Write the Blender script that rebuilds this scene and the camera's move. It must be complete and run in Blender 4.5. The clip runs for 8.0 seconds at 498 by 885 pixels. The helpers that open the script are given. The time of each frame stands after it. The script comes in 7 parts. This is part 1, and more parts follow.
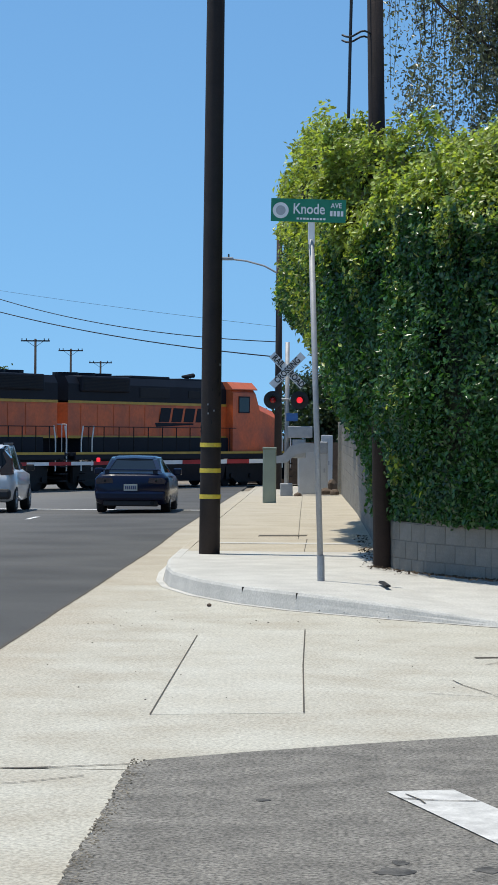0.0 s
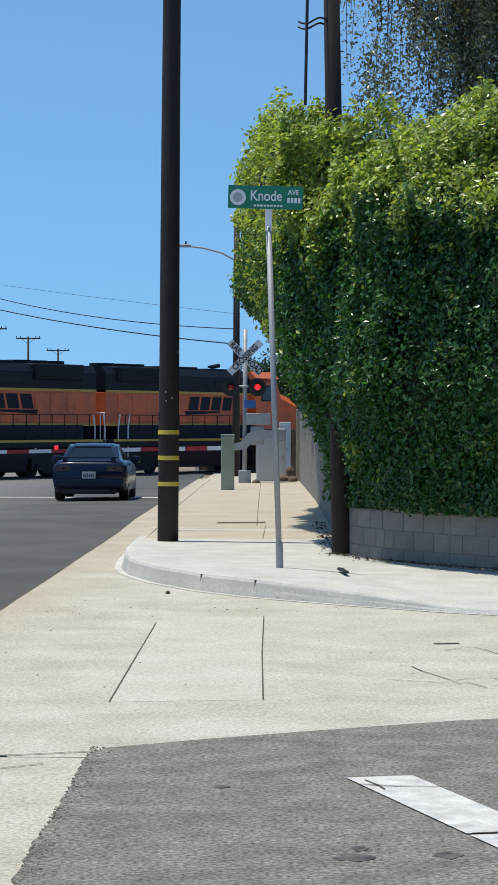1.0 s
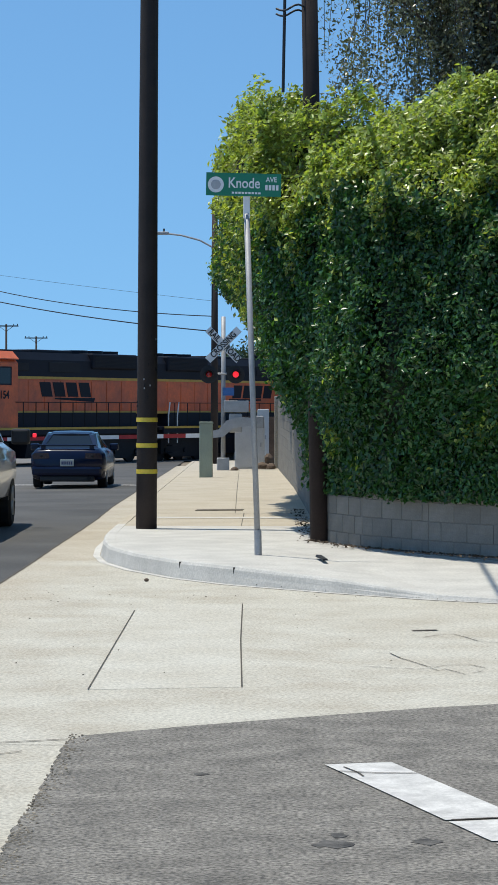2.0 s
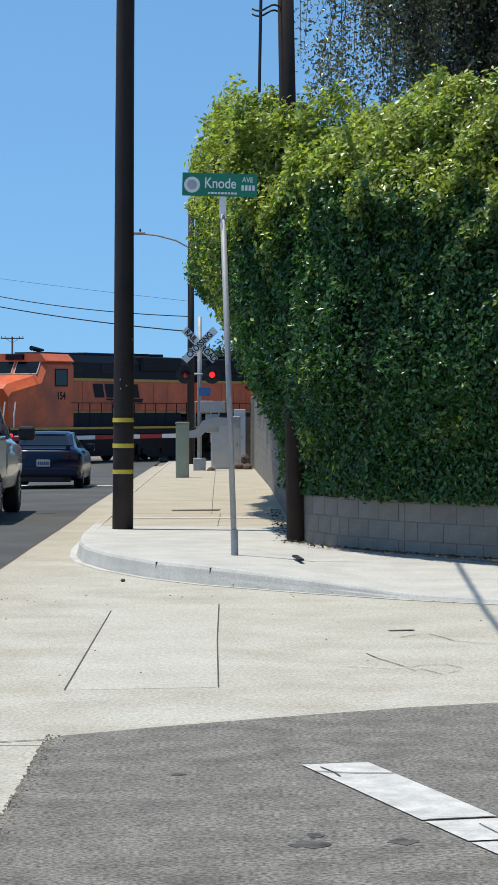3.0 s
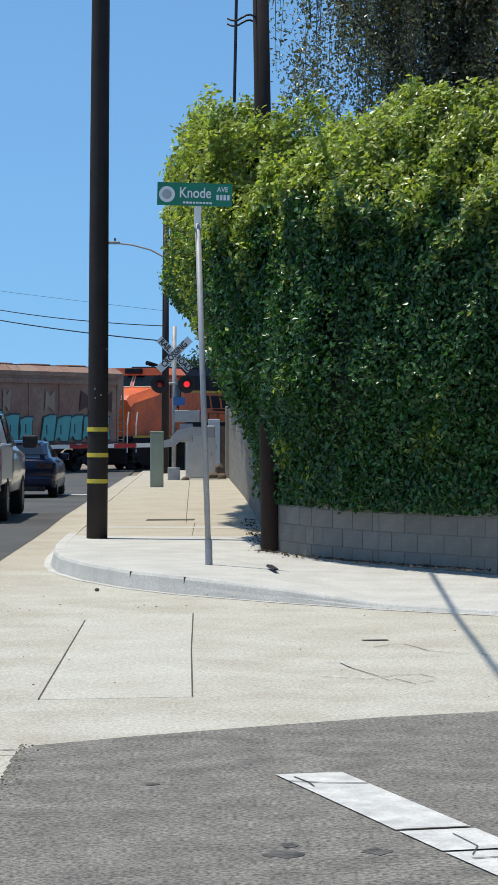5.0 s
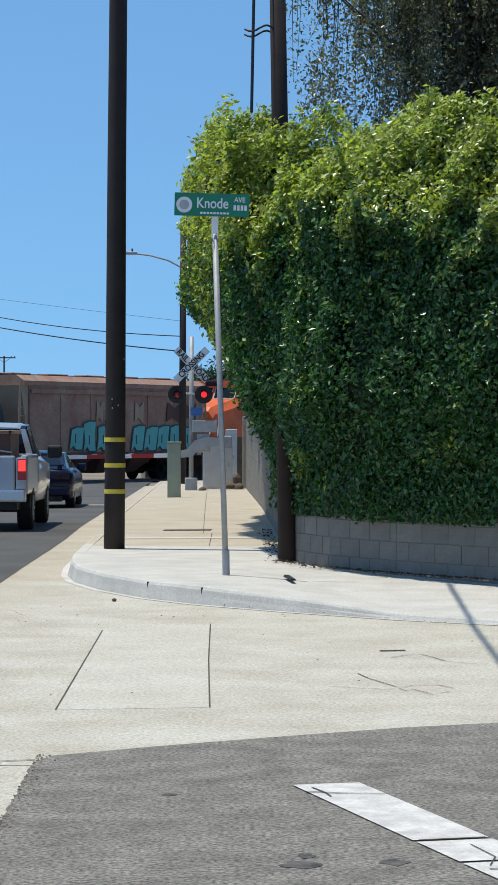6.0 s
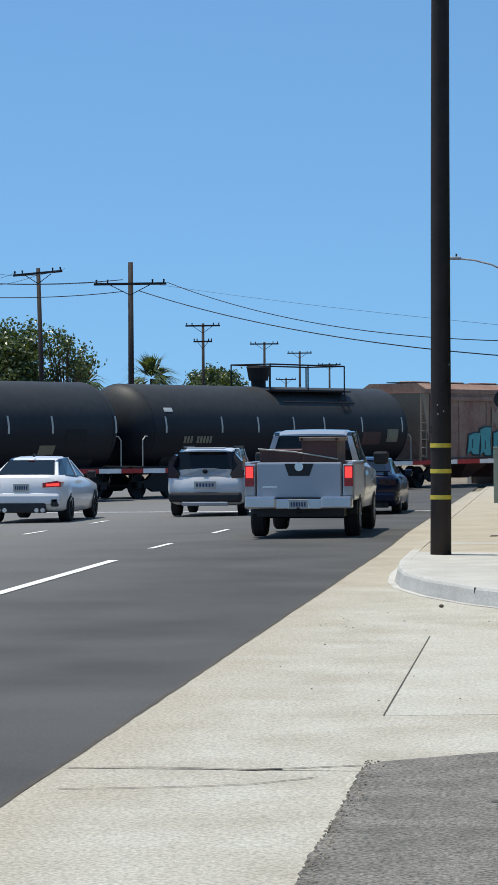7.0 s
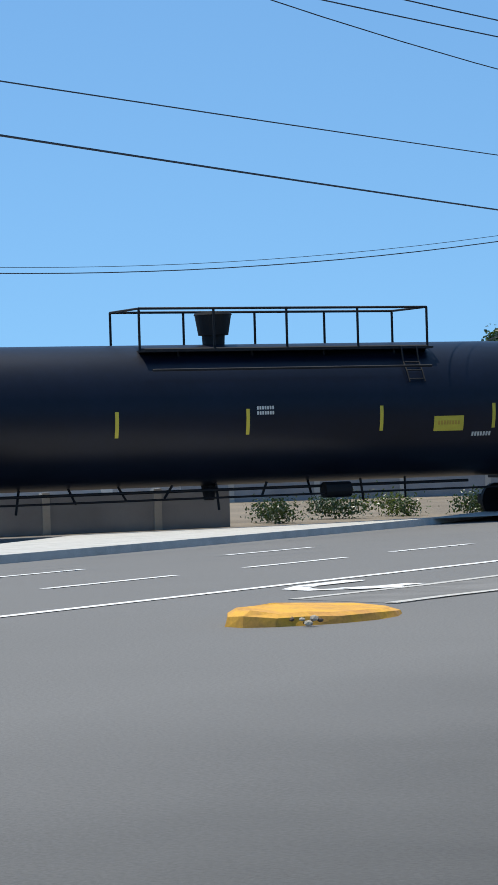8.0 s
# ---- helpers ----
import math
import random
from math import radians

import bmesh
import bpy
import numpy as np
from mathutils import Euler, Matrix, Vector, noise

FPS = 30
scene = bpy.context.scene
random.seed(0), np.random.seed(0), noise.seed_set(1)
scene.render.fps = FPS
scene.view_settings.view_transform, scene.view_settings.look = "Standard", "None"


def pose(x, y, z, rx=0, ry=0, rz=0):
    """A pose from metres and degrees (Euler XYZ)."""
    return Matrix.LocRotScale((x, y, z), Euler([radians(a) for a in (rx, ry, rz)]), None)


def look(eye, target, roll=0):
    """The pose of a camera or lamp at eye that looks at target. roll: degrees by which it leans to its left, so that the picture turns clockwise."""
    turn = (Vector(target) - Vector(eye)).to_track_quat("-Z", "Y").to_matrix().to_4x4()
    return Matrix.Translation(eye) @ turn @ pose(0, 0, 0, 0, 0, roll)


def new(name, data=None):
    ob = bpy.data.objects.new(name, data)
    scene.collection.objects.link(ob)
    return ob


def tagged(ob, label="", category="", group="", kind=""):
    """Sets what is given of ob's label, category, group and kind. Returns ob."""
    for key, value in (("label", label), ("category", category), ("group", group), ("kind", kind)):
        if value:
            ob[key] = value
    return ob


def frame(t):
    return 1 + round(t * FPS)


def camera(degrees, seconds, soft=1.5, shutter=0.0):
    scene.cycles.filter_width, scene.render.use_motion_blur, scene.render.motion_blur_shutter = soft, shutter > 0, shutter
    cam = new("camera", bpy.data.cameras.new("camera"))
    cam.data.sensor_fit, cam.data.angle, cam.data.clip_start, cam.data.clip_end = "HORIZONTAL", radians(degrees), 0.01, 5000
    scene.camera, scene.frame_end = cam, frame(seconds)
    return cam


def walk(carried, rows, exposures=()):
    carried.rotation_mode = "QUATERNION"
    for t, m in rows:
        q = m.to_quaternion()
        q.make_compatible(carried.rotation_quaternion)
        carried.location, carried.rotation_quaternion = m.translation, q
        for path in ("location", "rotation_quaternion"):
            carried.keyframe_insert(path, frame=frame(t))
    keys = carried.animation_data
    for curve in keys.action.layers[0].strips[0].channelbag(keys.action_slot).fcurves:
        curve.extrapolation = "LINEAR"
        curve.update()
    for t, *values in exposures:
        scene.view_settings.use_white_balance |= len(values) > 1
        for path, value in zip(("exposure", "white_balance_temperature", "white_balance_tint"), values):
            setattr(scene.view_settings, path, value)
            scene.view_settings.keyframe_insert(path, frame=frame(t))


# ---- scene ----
# ------------------------------------------------------------ camera
cam = camera(11.194, 8.0, soft=1.1)
EYE = 1.7
ROWS = [
    (0.0, 1.849, -0.227, -0.45), (0.5, 1.194, -0.369, -0.36), (1.0, 0.903, -0.513, -0.22), (1.5, 0.703, -0.671, -0.14),
    (2.0, 0.414, -0.796, -0.14), (3.5, -0.296, -0.778, -0.12), (4.0, -0.454, -0.699, -0.18), (4.5, -0.672, -0.636, -0.21),
    (5.8, -0.700, -0.400, -0.22), (6.0, -0.305, -0.342, -0.21), (6.2, 0.390, -0.290, -0.18), (6.4, 1.220, -0.240, -0.15),
    (6.5, 1.715, -0.226, -0.13), (6.6, 2.257, -0.210, -0.12),
    (6.8, 3.955, -0.207, -0.06), (6.9, 5.067, -0.198, 0.05), (7.0, 7.026, -0.200, 0.33), (7.1, 9.300, -0.206, 0.62),
    (7.2, 11.926, -0.200, 0.86), (7.3, 13.864, -0.198, 0.99), (7.4, 16.949, -0.197, 1.12), (7.5, 21.355, -0.186, 1.20),
    (7.6, 24.669, -0.172, 1.26), (7.7, 28.025, -0.170, 1.38), (7.8, 31.341, -0.160, 1.52), (7.9, 33.510, -0.158, 1.60),
    (8.0, 36.567, -0.147, 1.68),
]
walk(cam, [(t, pose(0, 0, EYE, 90 + pitch, roll, yaw)) for t, yaw, pitch, roll in ROWS],
     [(0.0, 0.0), (6.9, 0.0), (7.1, -0.14), (7.3, -0.17), (7.5, -0.10), (7.8, 0.0), (8.0, 0.0)])

# ------------------------------------------------------------ light
SUN_AZ, SUN_EL = 80.0, 76.0       # degrees to the left of the road's direction, and up
world = bpy.data.worlds.new("sky")
scene.world = world
world.use_nodes = True
wn = world.node_tree.nodes
wl = world.node_tree.links
sky = wn.new("ShaderNodeTexSky")
sky.sky_type = "NISHITA"
sky.sun_disc = False
sky.sun_elevation = radians(SUN_EL)
sky.sun_rotation = radians(-SUN_AZ)
sky.altitude, sky.air_density, sky.dust_density, sky.ozone_density = 60, 1.0, 0.6, 1.6
wn["Background"].inputs["Strength"].default_value = 0.155
geo = wn.new("ShaderNodeTexCoord")
up = wn.new("ShaderNodeVectorMath")
up.operation = "ADD"
up.inputs[1].default_value = (0, 0, 0.17)       # clear air down to the horizon
wl.new(geo.outputs["Generated"], up.inputs[0])
nrm = wn.new("ShaderNodeVectorMath")
nrm.operation = "NORMALIZE"
wl.new(up.outputs[0], nrm.inputs[0])
wl.new(nrm.outputs[0], sky.inputs["Vector"])
tint = wn.new("ShaderNodeMix")
tint.data_type, tint.blend_type = "RGBA", "MULTIPLY"
tint.inputs["Factor"].default_value = 1.0
tint.inputs["B"].default_value = (0.61, 0.90, 1.03, 1)
wl.new(sky.outputs[0], tint.inputs["A"])
wl.new(tint.outputs["Result"], wn["Background"].inputs["Color"])
sun = new("sun", bpy.data.lights.new("sun", "SUN"))
sun.data.energy, sun.data.angle, sun.data.color = 4.7, radians(0.53), (1.0, 0.93, 0.80)
_el, _az = radians(SUN_EL), radians(SUN_AZ)
sun.matrix_world = look((-math.sin(_az) * math.cos(_el) * 50, math.cos(_az) * math.cos(_el) * 50, math.sin(_el) * 50), (0, 0, 0))
scene.view_settings.exposure = 0.0


# ------------------------------------------------------------ materials
def mat(name, col, rough=0.6, metal=0.0, var=0.25, scale=3.0, fine=40.0, bump=0.15, col2=None, coat=0.0, spec=0.5, rnd=0.0, emit=0.0, dist=0.01):
    """A base colour with stains at one scale and grain at another, and a fine relief."""
    m = bpy.data.materials.new(name)
    m.use_nodes = True
    nt = m.node_tree
    b = nt.nodes["Principled BSDF"]
    b.inputs["Roughness"].default_value, b.inputs["Metallic"].default_value = rough, metal
    b.inputs["Coat Weight"].default_value, b.inputs["Specular IOR Level"].default_value = coat, spec
    b.inputs["Coat Roughness"].default_value = 0.05
    if emit:
        b.inputs["Emission Color"].default_value = (*col, 1)
        b.inputs["Emission Strength"].default_value = emit
    tc = nt.nodes.new("ShaderNodeTexCoord")
    n1, n2 = nt.nodes.new("ShaderNodeTexNoise"), nt.nodes.new("ShaderNodeTexNoise")
    n1.inputs["Scale"].default_value, n1.inputs["Detail"].default_value = scale, 5
    n2.inputs["Scale"].default_value, n2.inputs["Detail"].default_value, n2.inputs["Roughness"].default_value = fine, 6, 0.68
    for n in (n1, n2):
        nt.links.new(tc.outputs["Object"], n.inputs["Vector"])
    mx = nt.nodes.new("ShaderNodeMix")
    mx.data_type = "RGBA"
    c2 = col2 if col2 else tuple(c * (1 - var) for c in col)
    mx.inputs["A"].default_value, mx.inputs["B"].default_value = (*col, 1), (*c2, 1)
    ramp = nt.nodes.new("ShaderNodeMapRange")
    ramp.inputs["From Min"].default_value, ramp.inputs["From Max"].default_value = 0.35, 0.7
    nt.links.new(n1.outputs["Fac"], ramp.inputs["Value"])
    nt.links.new(ramp.outputs[0], mx.inputs["Factor"])
    hs = nt.nodes.new("ShaderNodeHueSaturation")
    mr = nt.nodes.new("ShaderNodeMapRange")
    mr.inputs["To Min"].default_value, mr.inputs["To Max"].default_value = 1 - var * 0.7, 1 + var * 0.7
    mr.inputs["From Min"].default_value, mr.inputs["From Max"].default_value = 0.25, 0.75
    nt.links.new(n2.outputs["Fac"], mr.inputs["Value"])
    value = mr.outputs[0]
    if rnd:
        oi = nt.nodes.new("ShaderNodeObjectInfo")
        ge = nt.nodes.new("ShaderNodeNewGeometry")
        ad = nt.nodes.new("ShaderNodeMath")
        ad.operation = "ADD"
        nt.links.new(oi.outputs["Random"], ad.inputs[0])
        nt.links.new(ge.outputs["Random Per Island"], ad.inputs[1])
        fr = nt.nodes.new("ShaderNodeMath")
        fr.operation = "FRACT"
        nt.links.new(ad.outputs[0], fr.inputs[0])
        r2 = nt.nodes.new("ShaderNodeMapRange")
        r2.inputs["To Min"].default_value, r2.inputs["To Max"].default_value = 1 - rnd, 1 + rnd
        nt.links.new(fr.outputs[0], r2.inputs["Value"])
        mu = nt.nodes.new("ShaderNodeMath")
        mu.operation = "MULTIPLY"
        nt.links.new(value, mu.inputs[0])
        nt.links.new(r2.outputs[0], mu.inputs[1])
        value = mu.outputs[0]
    nt.links.new(value, hs.inputs["Value"])
    nt.links.new(mx.outputs["Result"], hs.inputs["Color"])
    nt.links.new(hs.outputs[0], b.inputs["Base Color"])
    if bump:
        bp = nt.nodes.new("ShaderNodeBump")
        bp.inputs["Strength"].default_value, bp.inputs["Distance"].default_value = bump, dist
        nt.links.new(n2.outputs["Fac"], bp.inputs["Height"])
        nt.links.new(bp.outputs[0], b.inputs["Normal"])
    return m


def leaf_mat(name, col, rnd=0.45, trans=0.35):
    """Leaves: half of the light passes through them."""
    m = mat(name, col, rough=0.33, var=0.2, scale=0.6, fine=6, bump=0, rnd=rnd)
    nt = m.node_tree
    b, out = nt.nodes["Principled BSDF"], nt.nodes["Material Output"]
    tr, sh = nt.nodes.new("ShaderNodeBsdfTranslucent"), nt.nodes.new("ShaderNodeMixShader")
    hue = next(n for n in nt.nodes if n.bl_idname == "ShaderNodeHueSaturation")
    yel = nt.nodes.new("ShaderNodeMix")
    yel.data_type, yel.blend_type = "RGBA", "MULTIPLY"
    yel.inputs["Factor"].default_value = 1.0
    yel.inputs["B"].default_value = (1.9, 1.9, 0.65, 1)
    nt.links.new(hue.outputs[0], yel.inputs["A"])
    nt.links.new(yel.outputs["Result"], tr.inputs["Color"])
    sh.inputs[0].default_value = trans
    nt.links.new(b.outputs[0], sh.inputs[1])
    nt.links.new(tr.outputs[0], sh.inputs[2])
    nt.links.new(sh.outputs[0], out.inputs["Surface"])
    return m


M_ASPHALT = mat("asphalt_new", (0.080, 0.079, 0.076), 0.9, var=0.42, scale=0.45, fine=38, bump=0.6)
M_ASPHALT_OLD = mat("asphalt_old", (0.200, 0.187, 0.163), 0.95, var=0.95, scale=3.5, fine=46, bump=1.0, col2=(0.120, 0.112, 0.097))
M_CONC = mat("concrete_apron", (0.455, 0.438, 0.375), 0.9, var=0.42, scale=1.4, fine=48, bump=0.8, col2=(0.375, 0.345, 0.280))
M_CONC_PATCH = mat("concrete_patch", (0.47, 0.455, 0.395), 0.9, var=0.36, scale=1.4, fine=48, bump=0.8, col2=(0.42, 0.395, 0.33))
M_GUTTER = mat("concrete_gutter_stained", (0.41, 0.372, 0.298), 0.9, var=0.30, scale=1.1, fine=40, bump=0.5, col2=(0.345, 0.305, 0.235))
M_LITTER = mat("dry_leaf_litter", (0.065, 0.045, 0.028), 0.9, var=0.4, scale=9, fine=40, bump=0, rnd=0.5)
M_CONC_NEW = mat("concrete_new", (0.50, 0.49, 0.455), 0.9, var=0.20, scale=2.2, fine=45, bump=0.4)
M_CONC_TAN = mat("concrete_tan", (0.43, 0.388, 0.310), 0.9, var=0.24, scale=1.3, fine=34, bump=0.4, col2=(0.365, 0.322, 0.248))
M_KERB = mat("concrete_kerb", (0.50, 0.49, 0.46), 0.9, var=0.15, scale=2, fine=30, bump=0.3)
M_DIRT = mat("dirt", (0.23, 0.19, 0.14), 0.95, var=0.35, scale=0.4, fine=9, bump=0.8, dist=0.04)


def wear_lanes(m):
    """Asphalt paler on the old far lanes than on the newly laid near lane."""
    nt = m.node_tree
    mix = next(n for n in nt.nodes if n.bl_idname == "ShaderNodeMix")
    hs = next(n for n in nt.nodes if n.bl_idname == "ShaderNodeHueSaturation")
    tc = next(n for n in nt.nodes if n.bl_idname == "ShaderNodeTexCoord")
    sp, mr = nt.nodes.new("ShaderNodeSeparateXYZ"), nt.nodes.new("ShaderNodeMapRange")
    mr.inputs["From Min"].default_value, mr.inputs["From Max"].default_value = -4.5, -10.5
    mr.inputs["To Max"].default_value = 0.82
    nt.links.new(tc.outputs["Object"], sp.inputs[0])
    nt.links.new(sp.outputs["X"], mr.inputs["Value"])
    m2 = nt.nodes.new("ShaderNodeMix")
    m2.data_type = "RGBA"
    m2.inputs["B"].default_value = (0.168, 0.166, 0.160, 1)
    nt.links.new(mr.outputs[0], m2.inputs["Factor"])
    nt.links.new(mix.outputs["Result"], m2.inputs["A"])
    nt.links.new(m2.outputs["Result"], hs.inputs["Color"])


wear_lanes(M_ASPHALT)


def stained(m, colour, axis, lo, hi, wobble=0.5, scale=1.2, strength=0.8):
    """A second colour past a ragged line across one of the thing's own axes. Stain or painted light."""
    nt = m.node_tree
    mix = next(n for n in nt.nodes if n.bl_idname == "ShaderNodeMix")
    hs = next(n for n in nt.nodes if n.bl_idname == "ShaderNodeHueSaturation")
    tc = next(n for n in nt.nodes if n.bl_idname == "ShaderNodeTexCoord")
    no, sp = nt.nodes.new("ShaderNodeTexNoise"), nt.nodes.new("ShaderNodeSeparateXYZ")
    no.inputs["Scale"].default_value, no.inputs["Detail"].default_value = scale, 6
    nt.links.new(tc.outputs["Object"], no.inputs["Vector"])
    nt.links.new(tc.outputs["Object"], sp.inputs[0])
    ad, mr = nt.nodes.new("ShaderNodeMath"), nt.nodes.new("ShaderNodeMapRange")
    ad.operation = "MULTIPLY_ADD"
    ad.inputs[1].default_value = wobble
    nt.links.new(no.outputs["Fac"], ad.inputs[0])
    nt.links.new(sp.outputs[axis], ad.inputs[2])
    mr.inputs["From Min"].default_value, mr.inputs["From Max"].default_value = lo + wobble * 0.5, hi + wobble * 0.5
    mr.inputs["To Max"].default_value = strength
    nt.links.new(ad.outputs[0], mr.inputs["Value"])
    m2 = nt.nodes.new("ShaderNodeMix")
    m2.data_type = "RGBA"
    m2.inputs["B"].default_value = (*colour, 1)
    nt.links.new(mr.outputs[0], m2.inputs["Factor"])
    nt.links.new(mix.outputs["Result"], m2.inputs["A"])
    nt.links.new(m2.outputs["Result"], hs.inputs["Color"])


# water-borne silt along the gutter line
stained(M_CONC, (0.38, 0.335, 0.26), "X", -1.8, -2.5, 1.2, 0.9, 0.65)


def grainy(m, lo=0.37, hi=0.63):
    """Sharper grain: the aggregate shows."""
    for n in m.node_tree.nodes:
        if n.bl_idname == "ShaderNodeMapRange" and n.inputs["From Max"].default_value == 0.75:
            n.inputs["From Min"].default_value, n.inputs["From Max"].default_value = lo, hi


for m_ in (M_CONC, M_CONC_PATCH, M_CONC_TAN, M_CONC_NEW, M_GUTTER, M_ASPHALT_OLD):
    grainy(m_)
M_LINE = mat("road_paint", (0.58, 0.57, 0.54), 0.7, var=0.34, scale=7, fine=60, bump=0.3)
M_LINE_WHITE = mat("lane_paint", (0.80, 0.80, 0.78), 0.6, var=0.14, scale=4, fine=40, bump=0.1)
M_JOINT = mat("joint", (0.085, 0.072, 0.055), 0.95, var=0.3, bump=0.2)
M_YELLOW = mat("median_yellow", (0.68, 0.36, 0.03), 0.8, var=0.3, scale=4, fine=25, bump=0.4, col2=(0.50, 0.25, 0.06))
M_BLOCK = mat("wall_block", (0.215, 0.205, 0.180), 0.95, var=0.30, scale=3, fine=45, bump=0.7, rnd=0.10, col2=(0.155, 0.145, 0.125))
M_MORTAR = mat("mortar", (0.19, 0.18, 0.16), 0.95, var=0.2, bump=0.5)
M_POLE = mat("creosote_wood", (0.026, 0.018, 0.016), 0.8, var=0.4, scale=4, fine=50, bump=0.6)
M_BAND = mat("yellow_band", (0.72, 0.55, 0.06), 0.55, var=0.2, scale=9, bump=0.05)
M_GALV = mat("galvanised_steel", (0.36, 0.37, 0.38), 0.6, 0.35, var=0.18, scale=8, bump=0.1)
M_ALU = mat("bare_aluminium", (0.42, 0.43, 0.44), 0.55, 0.2, var=0.15, scale=6, bump=0.08)
M_GREEN_SIGN = mat("sign_green", (0.008, 0.20, 0.11), 0.4, var=0.1, bump=0)
M_WHITE = mat("white_paint", (0.80, 0.80, 0.79), 0.5, var=0.1, scale=5, bump=0.05)
M_BLACK = mat("black_paint", (0.018, 0.018, 0.02), 0.5, var=0.3, scale=4, bump=0.1)
M_RUBBER = mat("rubber", (0.016, 0.016, 0.017), 0.85, var=0.3, scale=8, bump=0.2)
M_IRON = mat("dark_iron", (0.008, 0.008, 0.010), 0.7, 0.2, var=0.4, scale=4, bump=0.3)
M_RAIL = mat("rail_steel", (0.42, 0.40, 0.38), 0.35, 0.8, var=0.2, scale=6, bump=0.1)
M_GLASS = mat("car_glass", (0.006, 0.008, 0.010), 0.06, var=0.1, bump=0, spec=0.3)
M_CHROME = mat("chrome", (0.72, 0.73, 0.74), 0.16, 1.0, var=0.05, bump=0)
M_BUMPER = mat("bumper_chrome", (0.62, 0.63, 0.65), 0.22, 0.9, var=0.05, bump=0)
M_RED_LAMP = mat("tail_lamp", (0.40, 0.008, 0.012), 0.2, var=0.1, bump=0, coat=0.6)
M_RED_LIT = mat("brake_lamp_lit", (1.0, 0.06, 0.05), 0.3, var=0.05, bump=0, emit=1.0)
M_RED_HOT = mat("signal_lamp_lit", (1.0, 0.03, 0.05), 0.3, var=0.05, bump=0, emit=0.9)
M_WIRE = mat("wire", (0.012, 0.013, 0.018), 0.6, var=0.1, bump=0)
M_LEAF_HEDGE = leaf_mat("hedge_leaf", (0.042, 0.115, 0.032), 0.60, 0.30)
M_LEAF_TIP_LIT = leaf_mat("hedge_lit_tip_leaf", (0.285, 0.35, 0.085), 0.60, 0.36)
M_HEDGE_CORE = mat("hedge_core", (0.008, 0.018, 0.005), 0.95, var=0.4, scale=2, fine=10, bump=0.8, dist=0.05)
M_LEAF_TREE = leaf_mat("tree_leaf", (0.145, 0.158, 0.105), 0.70, 0.24)
M_LEAF_FAR = leaf_mat("far_tree_leaf", (0.080, 0.110, 0.042), 0.4, 0.25)
M_LEAF_PINE = leaf_mat("pine_leaf", (0.038, 0.068, 0.028), 0.35, 0.2)
M_BARK = mat("bark", (0.12, 0.085, 0.06), 0.9, var=0.4, scale=3, fine=18, bump=0.8)

# ------------------------------------------------------------ mesh helpers
def part(name, bm, material, parent=None, label="", smooth=False):
    me = bpy.data.meshes.new(name)
    if smooth:
        for f in bm.faces:
            f.smooth = True
    bm.to_mesh(me)
    bm.free()
    me.materials.append(material)
    ob = new(name, me)
    if parent:
        ob.parent = parent
    if label:
        ob["label"] = label
    return ob


def shared(name, me, m, parent):
    ob = new(name, me)
    ob.parent = parent
    ob.matrix_basis = m
    return ob


def thing(name, label, category, group="", at=None):
    ob = new(name)
    ob.empty_display_size = 0.1
    if at is not None:
        ob.matrix_basis = at
    return tagged(ob, label, category, group)


def B():
    return bmesh.new()


def box(bm, x0, x1, y0, y1, z0, z1, bev=0.0, m=None):
    r = bmesh.ops.create_cube(bm, size=1, matrix=Matrix.Translation(((x0 + x1) / 2, (y0 + y1) / 2, (z0 + z1) / 2)) @ Matrix.Diagonal((abs(x1 - x0), abs(y1 - y0), abs(z1 - z0), 1)))
    vs = r["verts"]
    if bev:
        es = list({e for v in vs for e in v.link_edges})
        q = bmesh.ops.bevel(bm, geom=es, offset=bev, segments=2, affect="EDGES", profile=0.5)
        vs = list({v for f in q["faces"] for v in f.verts} | {v for v in vs if v.is_valid})
    if m is not None:
        bmesh.ops.transform(bm, matrix=m, verts=vs)
    return bm


def rod(bm, a, b, r0, r1=None, seg=10, caps=True):
    a, b = Vector(a), Vector(b)
    d = b - a
    m = Matrix.Translation((a + b) / 2) @ d.to_track_quat("Z", "Y").to_matrix().to_4x4()
    bmesh.ops.create_cone(bm, cap_ends=caps, segments=seg, radius1=r0, radius2=r0 if r1 is None else r1, depth=d.length, matrix=m)
    return bm


def path_rod(bm, pts, r, seg=8):
    for a, b in zip(pts, pts[1:]):
        rod(bm, a, b, r, seg=seg)
    for p in pts[1:-1]:
        bmesh.ops.create_icosphere(bm, subdivisions=1, radius=r * 1.02, matrix=Matrix.Translation(p))
    return bm


def loft(bm, rings, close=True, caps=True):
    vs = [[bm.verts.new(p) for p in ring] for ring in rings]
    n = len(rings[0])
    for a, b in zip(vs, vs[1:]):
        for i in range(n if close else n - 1):
            bm.faces.new((a[i], a[(i + 1) % n], b[(i + 1) % n], b[i]))
    if caps and close:
        bm.faces.new(list(reversed(vs[0])))
        bm.faces.new(vs[-1])
    bmesh.ops.recalc_face_normals(bm, faces=bm.faces)
    return bm


def prism(bm, outline, z0, z1):
    """A flat outline (x, y) between two heights, which may be functions of x and y."""
    f0 = z0 if callable(z0) else (lambda x, y: z0)
    f1 = z1 if callable(z1) else (lambda x, y: z1)
    return loft(bm, [[(x, y, f0(x, y)) for x, y in outline], [(x, y, f1(x, y)) for x, y in outline]])


